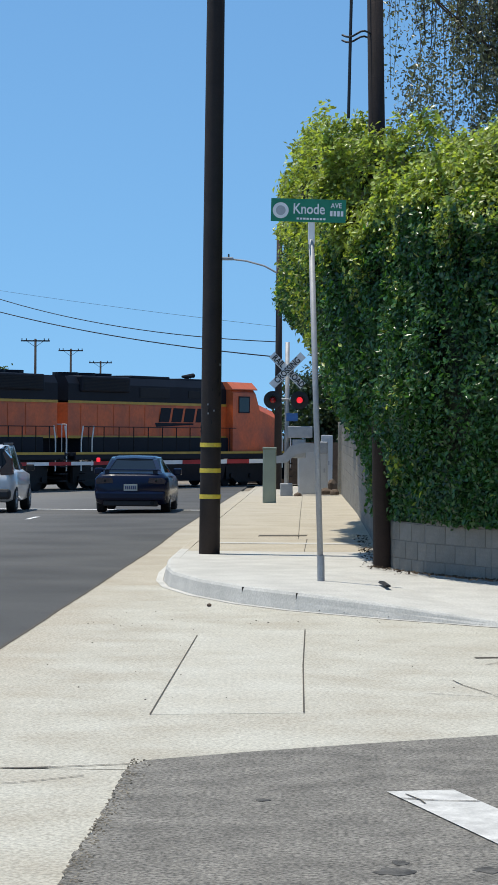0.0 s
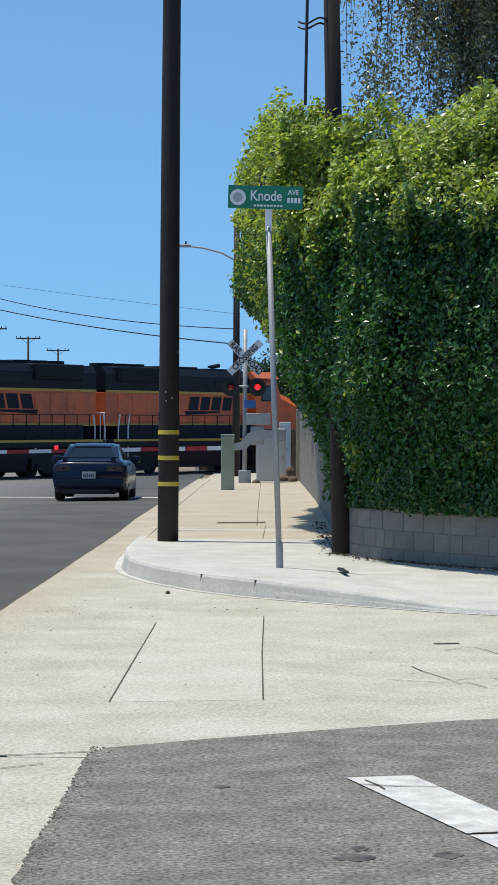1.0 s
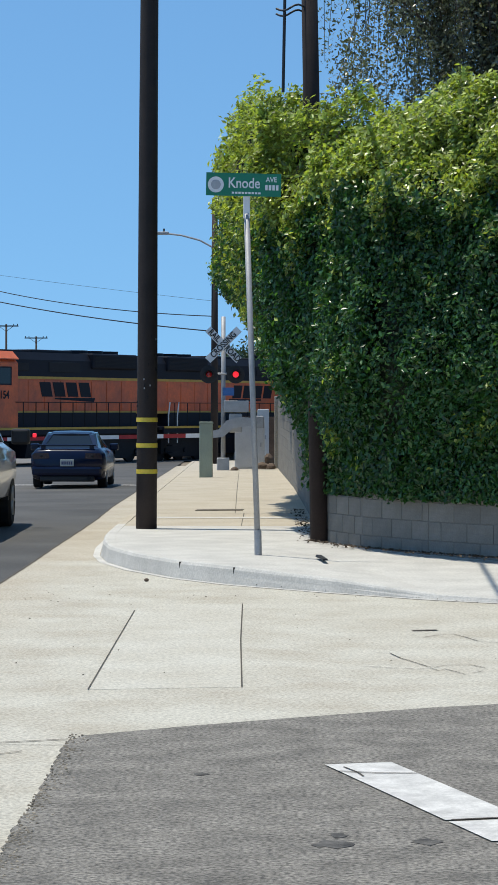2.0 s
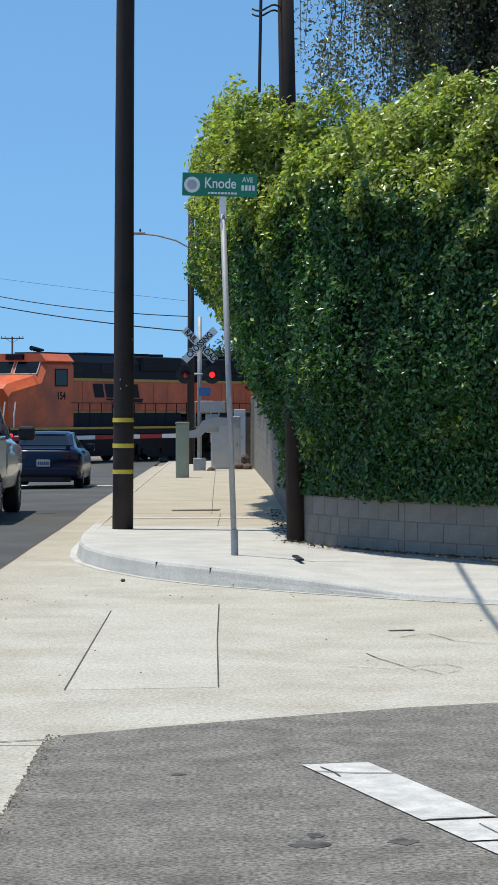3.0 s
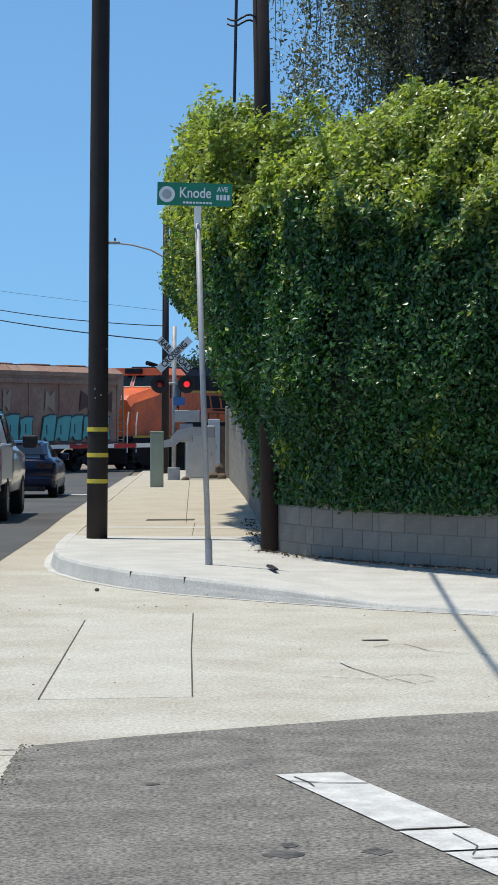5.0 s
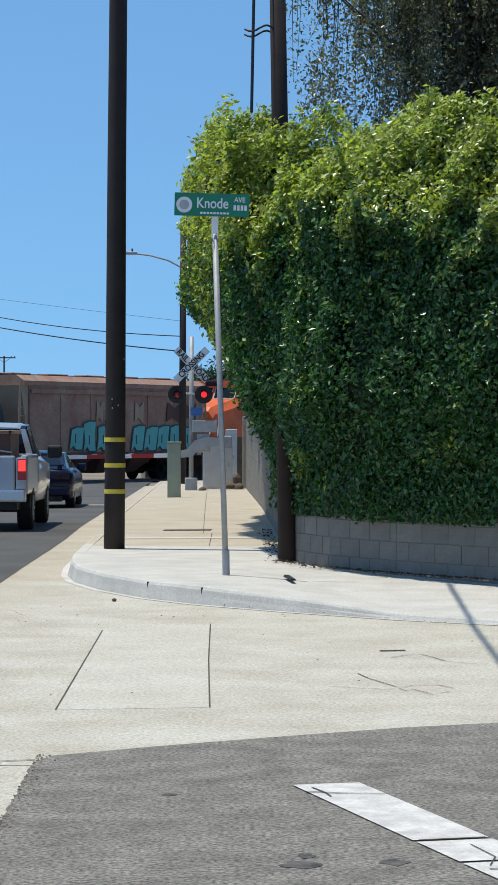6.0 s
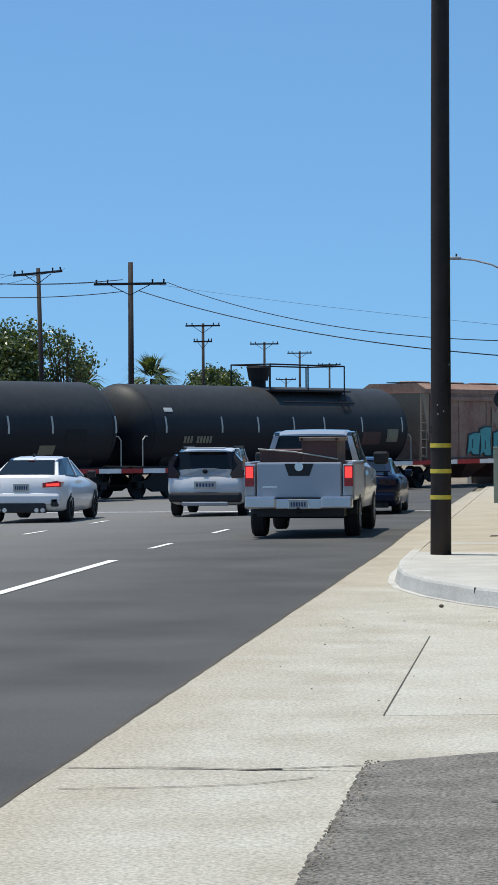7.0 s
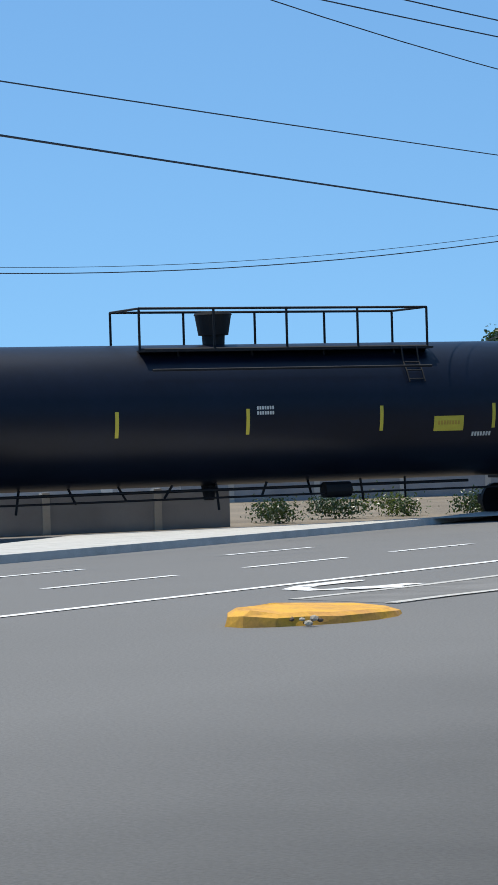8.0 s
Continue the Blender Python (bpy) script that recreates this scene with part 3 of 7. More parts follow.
for k in range(16):
    bm = B()
    bmesh.ops.create_icosphere(bm, subdivisions=1, radius=rng.uniform(0.015, 0.035), matrix=pose(-13.40 + rng.uniform(-0.10, 0.50), 18.20 + rng.uniform(0, 0.25), 0.02 + rng.uniform(0, 0.06), rng.uniform(0, 90), 0, rng.uniform(0, 90)) @ Matrix.Diagonal((1.5, 1, 0.7, 1)))
    part("chip", bm, M_GUTTER if k % 2 else M_BARK, med, "broken bare concrete")

# rails, flush in the street
for off in (0.0, 1.435):
    rail = thing("rail", "worn steel rail of the crossing track", "rail", "rails of the track")
    bm = B()
    a, b = track_at(-160, off), track_at(260, off)
    rod(bm, (*a, -0.585), (*b, -0.585), 0.036, seg=8)
    part("rail_head", bm, M_RAIL, rail)
bm = B()
ribbon = [track_at(s, 0.72) for s in range(-160, 261, 10)]
strip(bm, ribbon, 3.4, 0.006, 10)
tagged(part("track_bed", bm, mat("ballast", (0.20, 0.18, 0.16), 0.95, var=0.4, scale=1.5, fine=14, bump=0.9, dist=0.04)), "grey stone ballast and planking under the track", "track", kind="structure")


# ------------------------------------------------------------ near corner: poles, signs
def utility_pole_near():
    p = thing("utility_pole", "dark creosoted wooden utility pole with yellow reflective bands", "utility pole", at=pose(-1.51, 31.75, 0.14))
    bm = B()
    rings = []
    for k in range(14):
        z = k / 13 * 13.0
        r = 0.131 - 0.0028 * z
        rings.append([(r * (1 + 0.02 * math.sin(3 * a + z)) * math.cos(a) + 0.004 * z, r * math.sin(a), z) for a in [i / 20 * 2 * math.pi for i in range(20)]])
    loft(bm, rings)
    part("shaft", bm, M_POLE, p, smooth=True)
    for z in (1.40, 1.08, 0.755):
        bm = B()
        rod(bm, (0.005, 0, z - 0.027), (0.005, 0, z + 0.027), 0.1345, 0.1335, seg=20)
        part("band", bm, M_BAND, p, "yellow reflective band")
    random.seed(2)
    for k in range(12):
        a, z = random.uniform(-2.9, -0.4), random.uniform(1.55, 2.45)
        bm = B()
        box(bm, -0.007, 0.007, -0.003, 0.003, -0.010 - 0.010 * (k % 3), 0.012, m=pose(0.13 * math.cos(a) + 0.006, 0.132 * math.sin(a), z, 0, 0, math.degrees(a) + 90))
        part("staple_tag", bm, M_GALV if k % 3 == 0 else M_IRON, p)
    return p


def street_sign():
    s = thing("street_sign", "green street name sign on a leaning galvanised post", "street sign", at=pose(-0.09, 26.16, 0.14))
    bm = B()
    rod(bm, (0, 0, 0), (-0.128, 0, 3.55), 0.030, 0.030, 14)
    part("post", bm, M_GALV, s, smooth=True)
    bm = B()
    rod(bm, (0, 0, 0), (-0.006, 0, 0.30), 0.038, 0.038, 14)
    part("sleeve", bm, M_GALV, s)
    bm = B()
    box(bm, -0.035, 0.035, -0.02, 0.02, 3.50, 3.74, 0.008, m=pose(-0.128, 0, 0))
    part("bracket", bm, M_WHITE, s, "white sign bracket")
    plate = pose(-0.16, -0.03, 3.845, 0, 1.2, 2.0)
    bm = B()
    box(bm, -0.385, 0.385, -0.004, 0.004, -0.118, 0.118, m=plate)
    ob = part("plate", bm, M_GREEN_SIGN, s, "green reflective sign plate")
    f = plate @ pose(0, -0.006, 0, 90, 0, 0)
    writing("street_name", "Knode", 0.150, f @ pose(0.005, 0.012, 0), M_WHITE, s, stretch=0.82, bold=0.002)
    writing("street_kind", "AVE", 0.072, f @ pose(0.285, 0.055, 0), M_WHITE, s, stretch=0.9, bold=0.001)
    bm = B()
    for k in range(4):
        box(bm, 0.222 + k * 0.037, 0.248 + k * 0.037, -0.0075, -0.0045, -0.052, 0.002, m=plate)
    part("number_bar", bm, M_WHITE, s, "white bars in place of digits")
    bm = B()
    for k in range(9):
        box(bm, -0.12 + k * 0.034, -0.095 + k * 0.034, -0.0075, -0.0045, -0.095, -0.075, m=plate)
    part("small_print_bar", bm, M_WHITE, s, "small white line of print")
    bm = B()
    bmesh.ops.create_cone(bm, cap_ends=True, segments=28, radius1=0.082, radius2=0.082, depth=0.004, matrix=plate @ pose(-0.285, -0.006, -0.005, 90, 0, 0))
    seal = part("seal", bm, M_WHITE, s, "round white seal")
    bm = B()
    bmesh.ops.create_cone(bm, cap_ends=True, segments=20, radius1=0.05, radius2=0.05, depth=0.004, matrix=plate @ pose(-0.285, -0.009, -0.005, 90, 0, 0))
    part("seal_field", bm, M_ALU, s)
    return s


def hedge_pole():
    p = thing("wooden_pole", "brown wooden pole standing in the hedge", "utility pole", at=pose(0.60, 29.05, 0.14))
    bm = B()
    rod(bm, (0, 0, 0), (-0.20, 0, 9.5), 0.105, 0.085, 18)
    part("shaft", bm, mat("brown_pole_wood", (0.024, 0.015, 0.014), 0.85, var=0.4, scale=4, fine=45, bump=0.6), p, smooth=True)
    bm = B()
    rod(bm, (-0.43, -0.05, 5.15), (-0.36, -0.05, 9.5), 0.018, seg=8)
    part("conduit", bm, M_BLACK, p, "black cable riser")
    bm = B()
    pts = [(-0.17 - 0.34 * k / 8, -0.05 - 0.10 * math.sin(k / 8 * math.pi), 6.10 + 0.035 * math.sin(k / 8 * 6.28)) for k in range(9)]
    path_rod(bm, pts, 0.012, 6)
    part("cable_loop", bm, M_BLACK, p, "coil of black cable")
    bm = B()
    path_rod(bm, [(a, b + 0.2, c - 0.03) for a, b, c in pts], 0.012, 6)
    part("cable_loop", bm, M_BLACK, p, "coil of black cable")
    return p


utility_pole_near()
street_sign()
hedge_pole()

# ------------------------------------------------------------ block wall
WALL_PTS = [(0.30, 72.0), (wall_x(50), 50.0), (0.66, 29.1), (1.05, 27.9), (1.7, 26.75), (2.8, 25.35), (4.4, 23.6), (7.0, 21.5)]


def along(pts):
    out, d = [], 0.0
    for a, b in zip(pts, pts[1:]):
        a, b = Vector(a), Vector(b)
        out.append((d, a, b, (b - a).length))
        d += (b - a).length
    return out, d


wall = tagged(new("block_wall"), "low grey concrete block wall under the hedge", "wall", kind="structure")
block_me = {}
for seg, (d0, a, b, ln) in enumerate(along(WALL_PTS)[0]):
    ang = math.degrees(math.atan2(b.y - a.y, b.x - a.x))
    low_side = a.y > 29.2
    base = gz(*((a + b) / 2)) + 0.10
    h = 1.9 if low_side else (0.62 if seg == 2 else 0.88)
    bm = B()
    box(bm, 0, ln + 0.02, 0.005, 0.19, -0.25, h - 0.01)
    core = part("wall_core", bm, M_MORTAR, wall)
    core.matrix_basis = pose(a.x, a.y, base, 0, 0, ang)
    bl, bh = (0.40, 0.2)
    step = bl if not low_side else 0.8
    rows = int(h / bh + 0.5)
    for r in range(rows):
        x = -0.2 * (r % 2)
        while x < ln - 0.05:
            x0, x1 = max(x, 0) + 0.003, min(x + step, ln) - 0.003
            if x1 - x0 > 0.06:
                key = round(x1 - x0, 2)
                if key not in block_me:
                    bmk = B()
                    box(bmk, 0, key, 0, 0.2, 0.003, bh - 0.003, 0.004)
                    me = bpy.data.meshes.new("block")
                    bmk.to_mesh(me)
                    bmk.free()
                    me.materials.append(M_BLOCK)
                    block_me[key] = me
                shared("block", block_me[key], pose(a.x, a.y, base, 0, 0, ang) @ pose(x0, random.uniform(-0.002, 0.001), r * bh), wall)
            x += step
bm = B()
box(bm, -0.16, 0.16, -0.2, 0.2, 0, 2.1, 0.01)
post = tagged(part("wall_pillar", bm, M_CONC_TAN), "pale rendered pillar at the wall's end", "pillar", kind="structure")
post.matrix_basis = pose(0.36, 72.2, gz(0.36, 72) + 0.12)


# ------------------------------------------------------------ foliage
def leaf_mesh(name, centres, normals, size, material, parent, rng, jitter=0.9, long=1.7, label=""):
    """Small pointed leaves, one quad each, folded by their own random turn."""
    n = len(centres)
    c, nm = np.asarray(centres, float), np.asarray(normals, float)
    nm = nm + rng.normal(0, jitter, (n, 3))
    nm /= np.linalg.norm(nm, axis=1)[:, None] + 1e-9
    t = np.cross(nm, rng.normal(0, 1, (n, 3)))
    t /= np.linalg.norm(t, axis=1)[:, None] + 1e-9
    b = np.cross(nm, t)
    s = size * rng.uniform(0.6, 1.35, (n, 1))
    v = np.empty((n, 4, 3))
    v[:, 0], v[:, 2] = c - t * s * long / 2, c + t * s * long / 2
    v[:, 1], v[:, 3] = c + b * s * 0.5 + nm * s * 0.12, c - b * s * 0.5 + nm * s * 0.12
    me = bpy.data.meshes.new(name)
    me.from_pydata(v.reshape(-1, 3).tolist(), [], np.arange(4 * n).reshape(n, 4).tolist())
    me.materials.append(material)
    ob = new(name, me)
    if parent:
        ob.parent = parent
    if label:
        ob["label"] = label
    return ob


leaf_mesh("leaf_litter", LITTER[0], LITTER[1], 0.028, M_LITTER, None, np.random.default_rng(45), 0.35, 1.5)
tagged(bpy.data.objects["leaf_litter"], "dry brown leaves along the wall's foot", "leaf litter", kind="stuff")
HEDGE = [(0.30, 68.0), (0.42, 50.0), (0.46, 44.0), (0.50, 38.0), (0.56, 33.0), (0.72, 30.4), (0.94, 28.8), (1.7, 27.0), (2.8, 25.7), (4.4, 23.9), (6.5, 22.0)]


HEDGE_SEGS, HEDGE_LEN = along(HEDGE)


def hedge_at(u, z):
    """A point on the hedge's skin: u metres along it, at height z, with the way out of it."""
    for d0, a, b, ln in HEDGE_SEGS:
        if u <= d0 + ln:
            break
    k = min(max((u - d0) / ln, 0), 1)
    p, d = a.lerp(b, k), (b - a).normalized()
    out = Vector((-abs(d.y), -abs(d.x) if d.x > 0 else 0)).normalized()
    side = min(max((p.y - 30.3) / 2.2, 0), 1)                    # 1: over the pavement, 0: facing the side street
    zt = 5.72 - 0.62 * (1 - side) + 0.55 * noise.noise((u * 0.85, 2.0, 9.0)) + 0.30 * noise.noise((u * 2.4, 6.0, 1.0)) - min(max(p.y - 36, 0) * 0.07, 1.2)
    zb = 0.97 * (1 - side) + (2.0 + min(max(p.y - 31, 0) * 0.05, 0.45)) * side
    rise = min(max((z - zb) / 1.3, 0), 1)
    rise = rise * rise * (3 - 2 * rise)
    o = side * (0.05 + (1.08 if p.y < 40 else max(1.08 - (p.y - 40) * 0.08, 0.35)) * rise) + (1 - side) * (0.22 + 0.46 * rise)
    # the unclipped upper growth: bulging clumps that lean back towards the top, with a scalloped lower rim
    depth = 1.65 + 0.95 * noise.noise((u * 0.75, 3.0, 5.0)) + 0.35 * noise.noise((u * 2.1, 1.0, 8.0))
    over = min(max((z - (zt - depth)) / depth, 0), 1.2)
    lump = 0.20 * noise.noise((u * 0.55, z * 0.5, 1.3)) + 0.10 * noise.noise((u * 2.2, z * 1.1, 5.0)) + 0.05 * noise.noise((u * 5.0, z * 3.0, 6.0))
    if over > 0:
        soft = min(over * 4, 1)
        lump += soft * (0.12 + 0.25 * noise.noise((u * 1.5, z * 1.7, 4.0)) + 0.12 * noise.noise((u * 3.6, z * 3.8, 2.0)))
    by_pole = math.exp(-((p.y - 29.2) / 0.9) ** 2)
    o -= (0.85 - 0.25 * side - 0.75 * by_pole) * over * over
    o += 0.12 * by_pole * min(max((z - 2.3) / 0.6, 0), 1)
    # a deep fold between the street-side growth and the corner
    fold = math.exp(-((p.y - 33.4) / 0.9) ** 2) * min(max((4.9 - z) / 1.0, 0), 1)
    o -= 0.42 * fold * rise
    q = p + out * (o + lump * (0.3 + 0.7 * rise))
    return Vector((q.x, q.y, z + gz(p.x, p.y))), Vector((out.x, out.y, 0.15 + 1.0 * over)), zb, zt, side, over


def build_hedge():
    h = thing("hedge", "tall dense green hedge spilling over the block wall", "hedge")
    total = HEDGE_LEN
    nu, nz = 420, 64
    P_, O_, V_, ZB, ZT, SD = np.empty((nu + 1, nz + 1, 3)), np.empty((nu + 1, nz + 1, 3)), np.empty((nu + 1, nz + 1)), np.empty(nu + 1), np.empty(nu + 1), np.empty(nu + 1)
    for i in range(nu + 1):
        u = total * i / nu
        ZB[i], ZT[i] = hedge_at(u, 3.0)[2:4]
        for j in range(nz + 1):
            z = ZB[i] - 0.25 + (ZT[i] - ZB[i] + 0.30) * j / nz
            q, o, _, _, SD[i], V_[i, j] = hedge_at(u, z)
            P_[i, j], O_[i, j] = q, o.normalized()
    # near-black sheet behind the leaves: the hedge's inner shade put into its colour
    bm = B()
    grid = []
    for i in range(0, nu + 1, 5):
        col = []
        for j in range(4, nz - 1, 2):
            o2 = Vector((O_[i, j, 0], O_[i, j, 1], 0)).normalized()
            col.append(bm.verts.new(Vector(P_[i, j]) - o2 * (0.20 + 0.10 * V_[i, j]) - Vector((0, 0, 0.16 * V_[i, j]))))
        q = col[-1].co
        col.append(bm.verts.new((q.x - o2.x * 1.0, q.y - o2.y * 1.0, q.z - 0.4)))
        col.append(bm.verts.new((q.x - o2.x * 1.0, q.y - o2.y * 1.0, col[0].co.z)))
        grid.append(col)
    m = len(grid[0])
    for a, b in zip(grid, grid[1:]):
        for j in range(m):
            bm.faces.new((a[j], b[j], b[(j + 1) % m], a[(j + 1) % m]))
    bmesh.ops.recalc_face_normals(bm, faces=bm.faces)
    part("hedge_shade_core", bm, M_HEDGE_CORE, h, "near-black core sheet, the hedge's inner shade in its colour")
    rng = np.random.default_rng(5)
    street, face = 38.0, 45.5
    u = np.concatenate([street * rng.random(105000) ** 0.6, street + (face - street) * rng.random(150000), face + (total - face) * rng.random(22000)])
    w = rng.random(len(u))
    fi, fj = np.minimum(u / total * nu, nu - 1e-3), w * (nz - 1e-3)
    i0, j0 = fi.astype(int), fj.astype(int)
    a, b = (fi - i0)[:, None], (fj - j0)[:, None]
    mixed = lambda G: (G[i0, j0] * (1 - a) * (1 - b) + G[i0 + 1, j0] * a * (1 - b) + G[i0, j0 + 1] * (1 - a) * b + G[i0 + 1, j0 + 1] * a * b)
    q, o, over = mixed(P_), mixed(O_), mixed(V_[:, :, None])[:, 0]
    sd = SD[i0]
    d = rng.normal(-0.035, 0.055, len(u)) - 0.05 * rng.random(len(u)) * (over > 0)
    tuft = np.array([noise.noise(v) for v in (q * 3.1).tolist()])
    gap = np.array([noise.noise(v) for v in (q * 1.25 + 7.0).tolist()])
    d += 0.07 * tuft
    keep = (gap > -0.42) | (rng.random(len(u)) < 0.35)
    q = q + o * d[:, None]
    # tip colour marks young growth, and paints sunlight on the street side and corner
    fresh_or_lit = over * 1.7 + 0.45 * tuft + 0.32 * sd + 0.30 * gap + 0.40 * np.exp(-((q[:, 1] - 31.3) / 0.6) ** 2) + rng.normal(0, 0.16, len(u)) > 0.44
    up = np.array([0, 0, 0.45])
    C, N = list(q[keep & ~fresh_or_lit]), list(o[keep & ~fresh_or_lit] + up * 0.8)
    C2, N2 = list(q[keep & fresh_or_lit]), list(o[keep & fresh_or_lit] + up)
    # shoots that stand up from the top and hang from the lower rim
    for k in range(420):
        i = rng.integers(0, nu)
        jj = rng.integers(nz - 18, nz)
        base = P_[i, jj] - O_[i, jj] * rng.uniform(0, 0.25)
        ln = rng.uniform(0.12, 0.40) * (1.5 if noise.noise((i * 0.11, 4.0, 4.0)) > 0.1 else 0.8)
        lean = rng.normal(0, 0.28, 3) + O_[i, jj] * 0.25
        for j in range(int(14 + 46 * ln)):
            f = rng.random()
            C2.append(base + (np.array([0, 0, 1.0]) + lean) * ln * f + rng.normal(0, 0.035, 3))
            N2.append(rng.normal(0, 1, 3))
    for k in range(420):
        i = rng.integers(int(nu * 0.6), nu)
        base, ln = P_[i, 4], rng.uniform(0.03, 0.26)
        for j in range(int(10 + 46 * ln)):
            C.append(base - np.array([0, 0, 1.0]) * ln * rng.random() + rng.normal(0, 0.035, 3))
            N.append(rng.normal(0, 1, 3))
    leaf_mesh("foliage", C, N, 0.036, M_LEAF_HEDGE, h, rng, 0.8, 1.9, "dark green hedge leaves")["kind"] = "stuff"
    leaf_mesh("young_foliage", C2, N2, 0.037, M_LEAF_TIP_LIT, h, rng, 0.8, 2.0, "yellow-green leaves, young growth and painted sunlit edges")["kind"] = "stuff"


build_hedge()


def crown_points(rng, clumps, per):
    """Leaves scattered through clumps, thinning outwards, so that the outline is ragged."""
    C, N = [], []
    for cx, cy, cz, r in clumps:
        n = int(per * r * r)
        d = rng.normal(0, 0.50, (n, 3)) * (r, r, r * 0.75)
        C += (d + (cx, cy, cz)).tolist()
        N += (d / r + rng.normal(0, 0.4, (n, 3)) + (0, 0, 0.3)).tolist()
    return C, N


def tree(name, label, x, y, height, width, leaf, size, seed, per=240, trunk_r=0.25, crown_from=0.35, group="", flat=0.8, thin=0.0):
    rng = np.random.default_rng(seed)
    base = gz(x, y) - 0.06
    t = thing(name, label, "tree", group, pose(x, y, base))
    bm = B()
    rod(bm, (0, 0, 0), (0.05 * width, 0, height * 0.55), trunk_r, trunk_r * 0.5, 9)
    clumps = []
    for k in range(64):
        a = rng.uniform(0, 6.28)
        rr = width * 0.5 * math.sqrt(rng.random()) * 0.75
        zz = height * (crown_from + (1 - crown_from) * rng.random() * 0.9)
        taper = 1.0 if flat > 0.5 else (1.1 - 0.8 * (zz / height - crown_from) / (1 - crown_from))
        r = width * rng.uniform(0.07, 0.15)
        cx, cy = rr * math.cos(a) * taper, rr * math.sin(a) * taper
        clumps.append((cx, cy, min(zz, height - r * 0.8), r))
        rod(bm, (0.03 * width, 0, height * 0.3), (cx, cy, min(zz, height - r)), trunk_r * 0.30, trunk_r * 0.06, 5)
    clumps.append((0, 0, height - width * 0.14, width * 0.16))
    part("trunk", bm, M_BARK, t)
    C, N = crown_points(rng, clumps, per * 1.5)
    ob = leaf_mesh("crown", C, N, size * 0.72, leaf, t, rng, 0.8, 1.4)
    return t


# the tree that hangs over the hedge
def hanging_tree():
    rng = np.random.default_rng(21)
    t = thing("overhanging_tree", "grey-green drooping evergreen tree behind the hedge", "tree", at=pose(2.7, 31.5, 0.1))
    bm = B()
    rod(bm, (0, 0, 0), (0.5, 0.5, 6.5), 0.26, 0.16, 10)
    C, N = [], []
    for k in range(60):
        a = Vector((0.5, 0.5, rng.uniform(4.6, 6.8)))
        b = Vector((2.6 * (1 - 1.9 * rng.random() ** 1.35), rng.uniform(-1.5, 1.2), rng.uniform(6.4, 9.6)))
        bend = a.lerp(b, 0.55) + Vector((0, 0, rng.uniform(0.1, 0.5)))
        rod(bm, a, bend, 0.034, 0.018, 6)
        rod(bm, bend, b, 0.018, 0.007, 5)
        for j in range(11):
            f = rng.uniform(0.35, 1.0)
            p = (a.lerp(bend, f / 0.55) if f < 0.55 else bend.lerp(b, (f - 0.55) / 0.45)) + Vector(rng.normal(0, 0.14, 3))
            ln = rng.uniform(0.5, 1.9)
            q = p + Vector((rng.normal(0, 0.16), rng.normal(0, 0.16), -ln))
            knee = p.lerp(q, 0.35) + Vector(rng.normal(0, 0.09, 3))
            rod(bm, p, knee, 0.006, 0.005, 4)
            rod(bm, knee, q, 0.005, 0.003, 4)
            sparse = 0.75 if p.x < -1.2 else (1.0 if p.x < -0.2 else 1.3)
            for i in range(int(80 * ln * sparse)):
                g = rng.random()
                c = p.lerp(knee, g / 0.35) if g < 0.35 else knee.lerp(q, (g - 0.35) / 0.65)
                C.append(c + Vector(rng.normal(0, 0.05, 3)))
                N.append(rng.normal(0, 1, 3))
    for k in range(70):
        c = np.array((rng.uniform(-0.5, 2.6), rng.uniform(-0.3, 1.6), rng.uniform(4.8, 9.2)))
        for j in range(330):
            C.append(c + rng.normal(0, 0.20, 3))
            N.append(rng.normal(0, 1, 3))
    # loose lower growth that rests on the hedge
    for k in range(46):
        c = np.array((rng.uniform(-1.75, 1.6), rng.uniform(-1.2, 0.6), rng.uniform(4.9, 6.1)))
        for j in range(150):
            C.append(c + rng.normal(0, 1, 3) * (0.16, 0.16, 0.30))
            N.append(rng.normal(0, 1, 3))
    part("trunk", bm, M_BARK, t)
    leaf_mesh("crown", C, N, 0.026, M_LEAF_TREE, t, rng, 0.8, 2.2, "narrow dusty grey-green leaves")


hanging_tree()


# ------------------------------------------------------------ crossing equipment
def crossbuck(parent, m, size=1.0):
    for s in (1, -1):
        b1 = B()
        box(b1, -0.61 * size, 0.61 * size, -0.01, 0.01, -0.105 * size, 0.105 * size, m=m @ pose(0, 0.012 if s > 0 else -0.012, 0, 0, 45 * s, 0))
        part("crossbuck_blade", b1, M_WHITE, parent, "white crossbuck blade")
    f = m @ pose(0, -0.028, 0)
    for word, turn, off in (("RAIL", 45, -0.35), ("ROAD", 45, 0.35), ("CROSSING", -45, 0.0)):
        y = 0.018 if turn > 0 else 0.0
        writing("crossbuck_letter", word, 0.235 * size, f @ pose(0, y, 0, 0, turn, 0) @ pose(off * size, 0, 0, 90, 0, 0), M_BLACK, parent, stretch=0.80, bold=0.005)


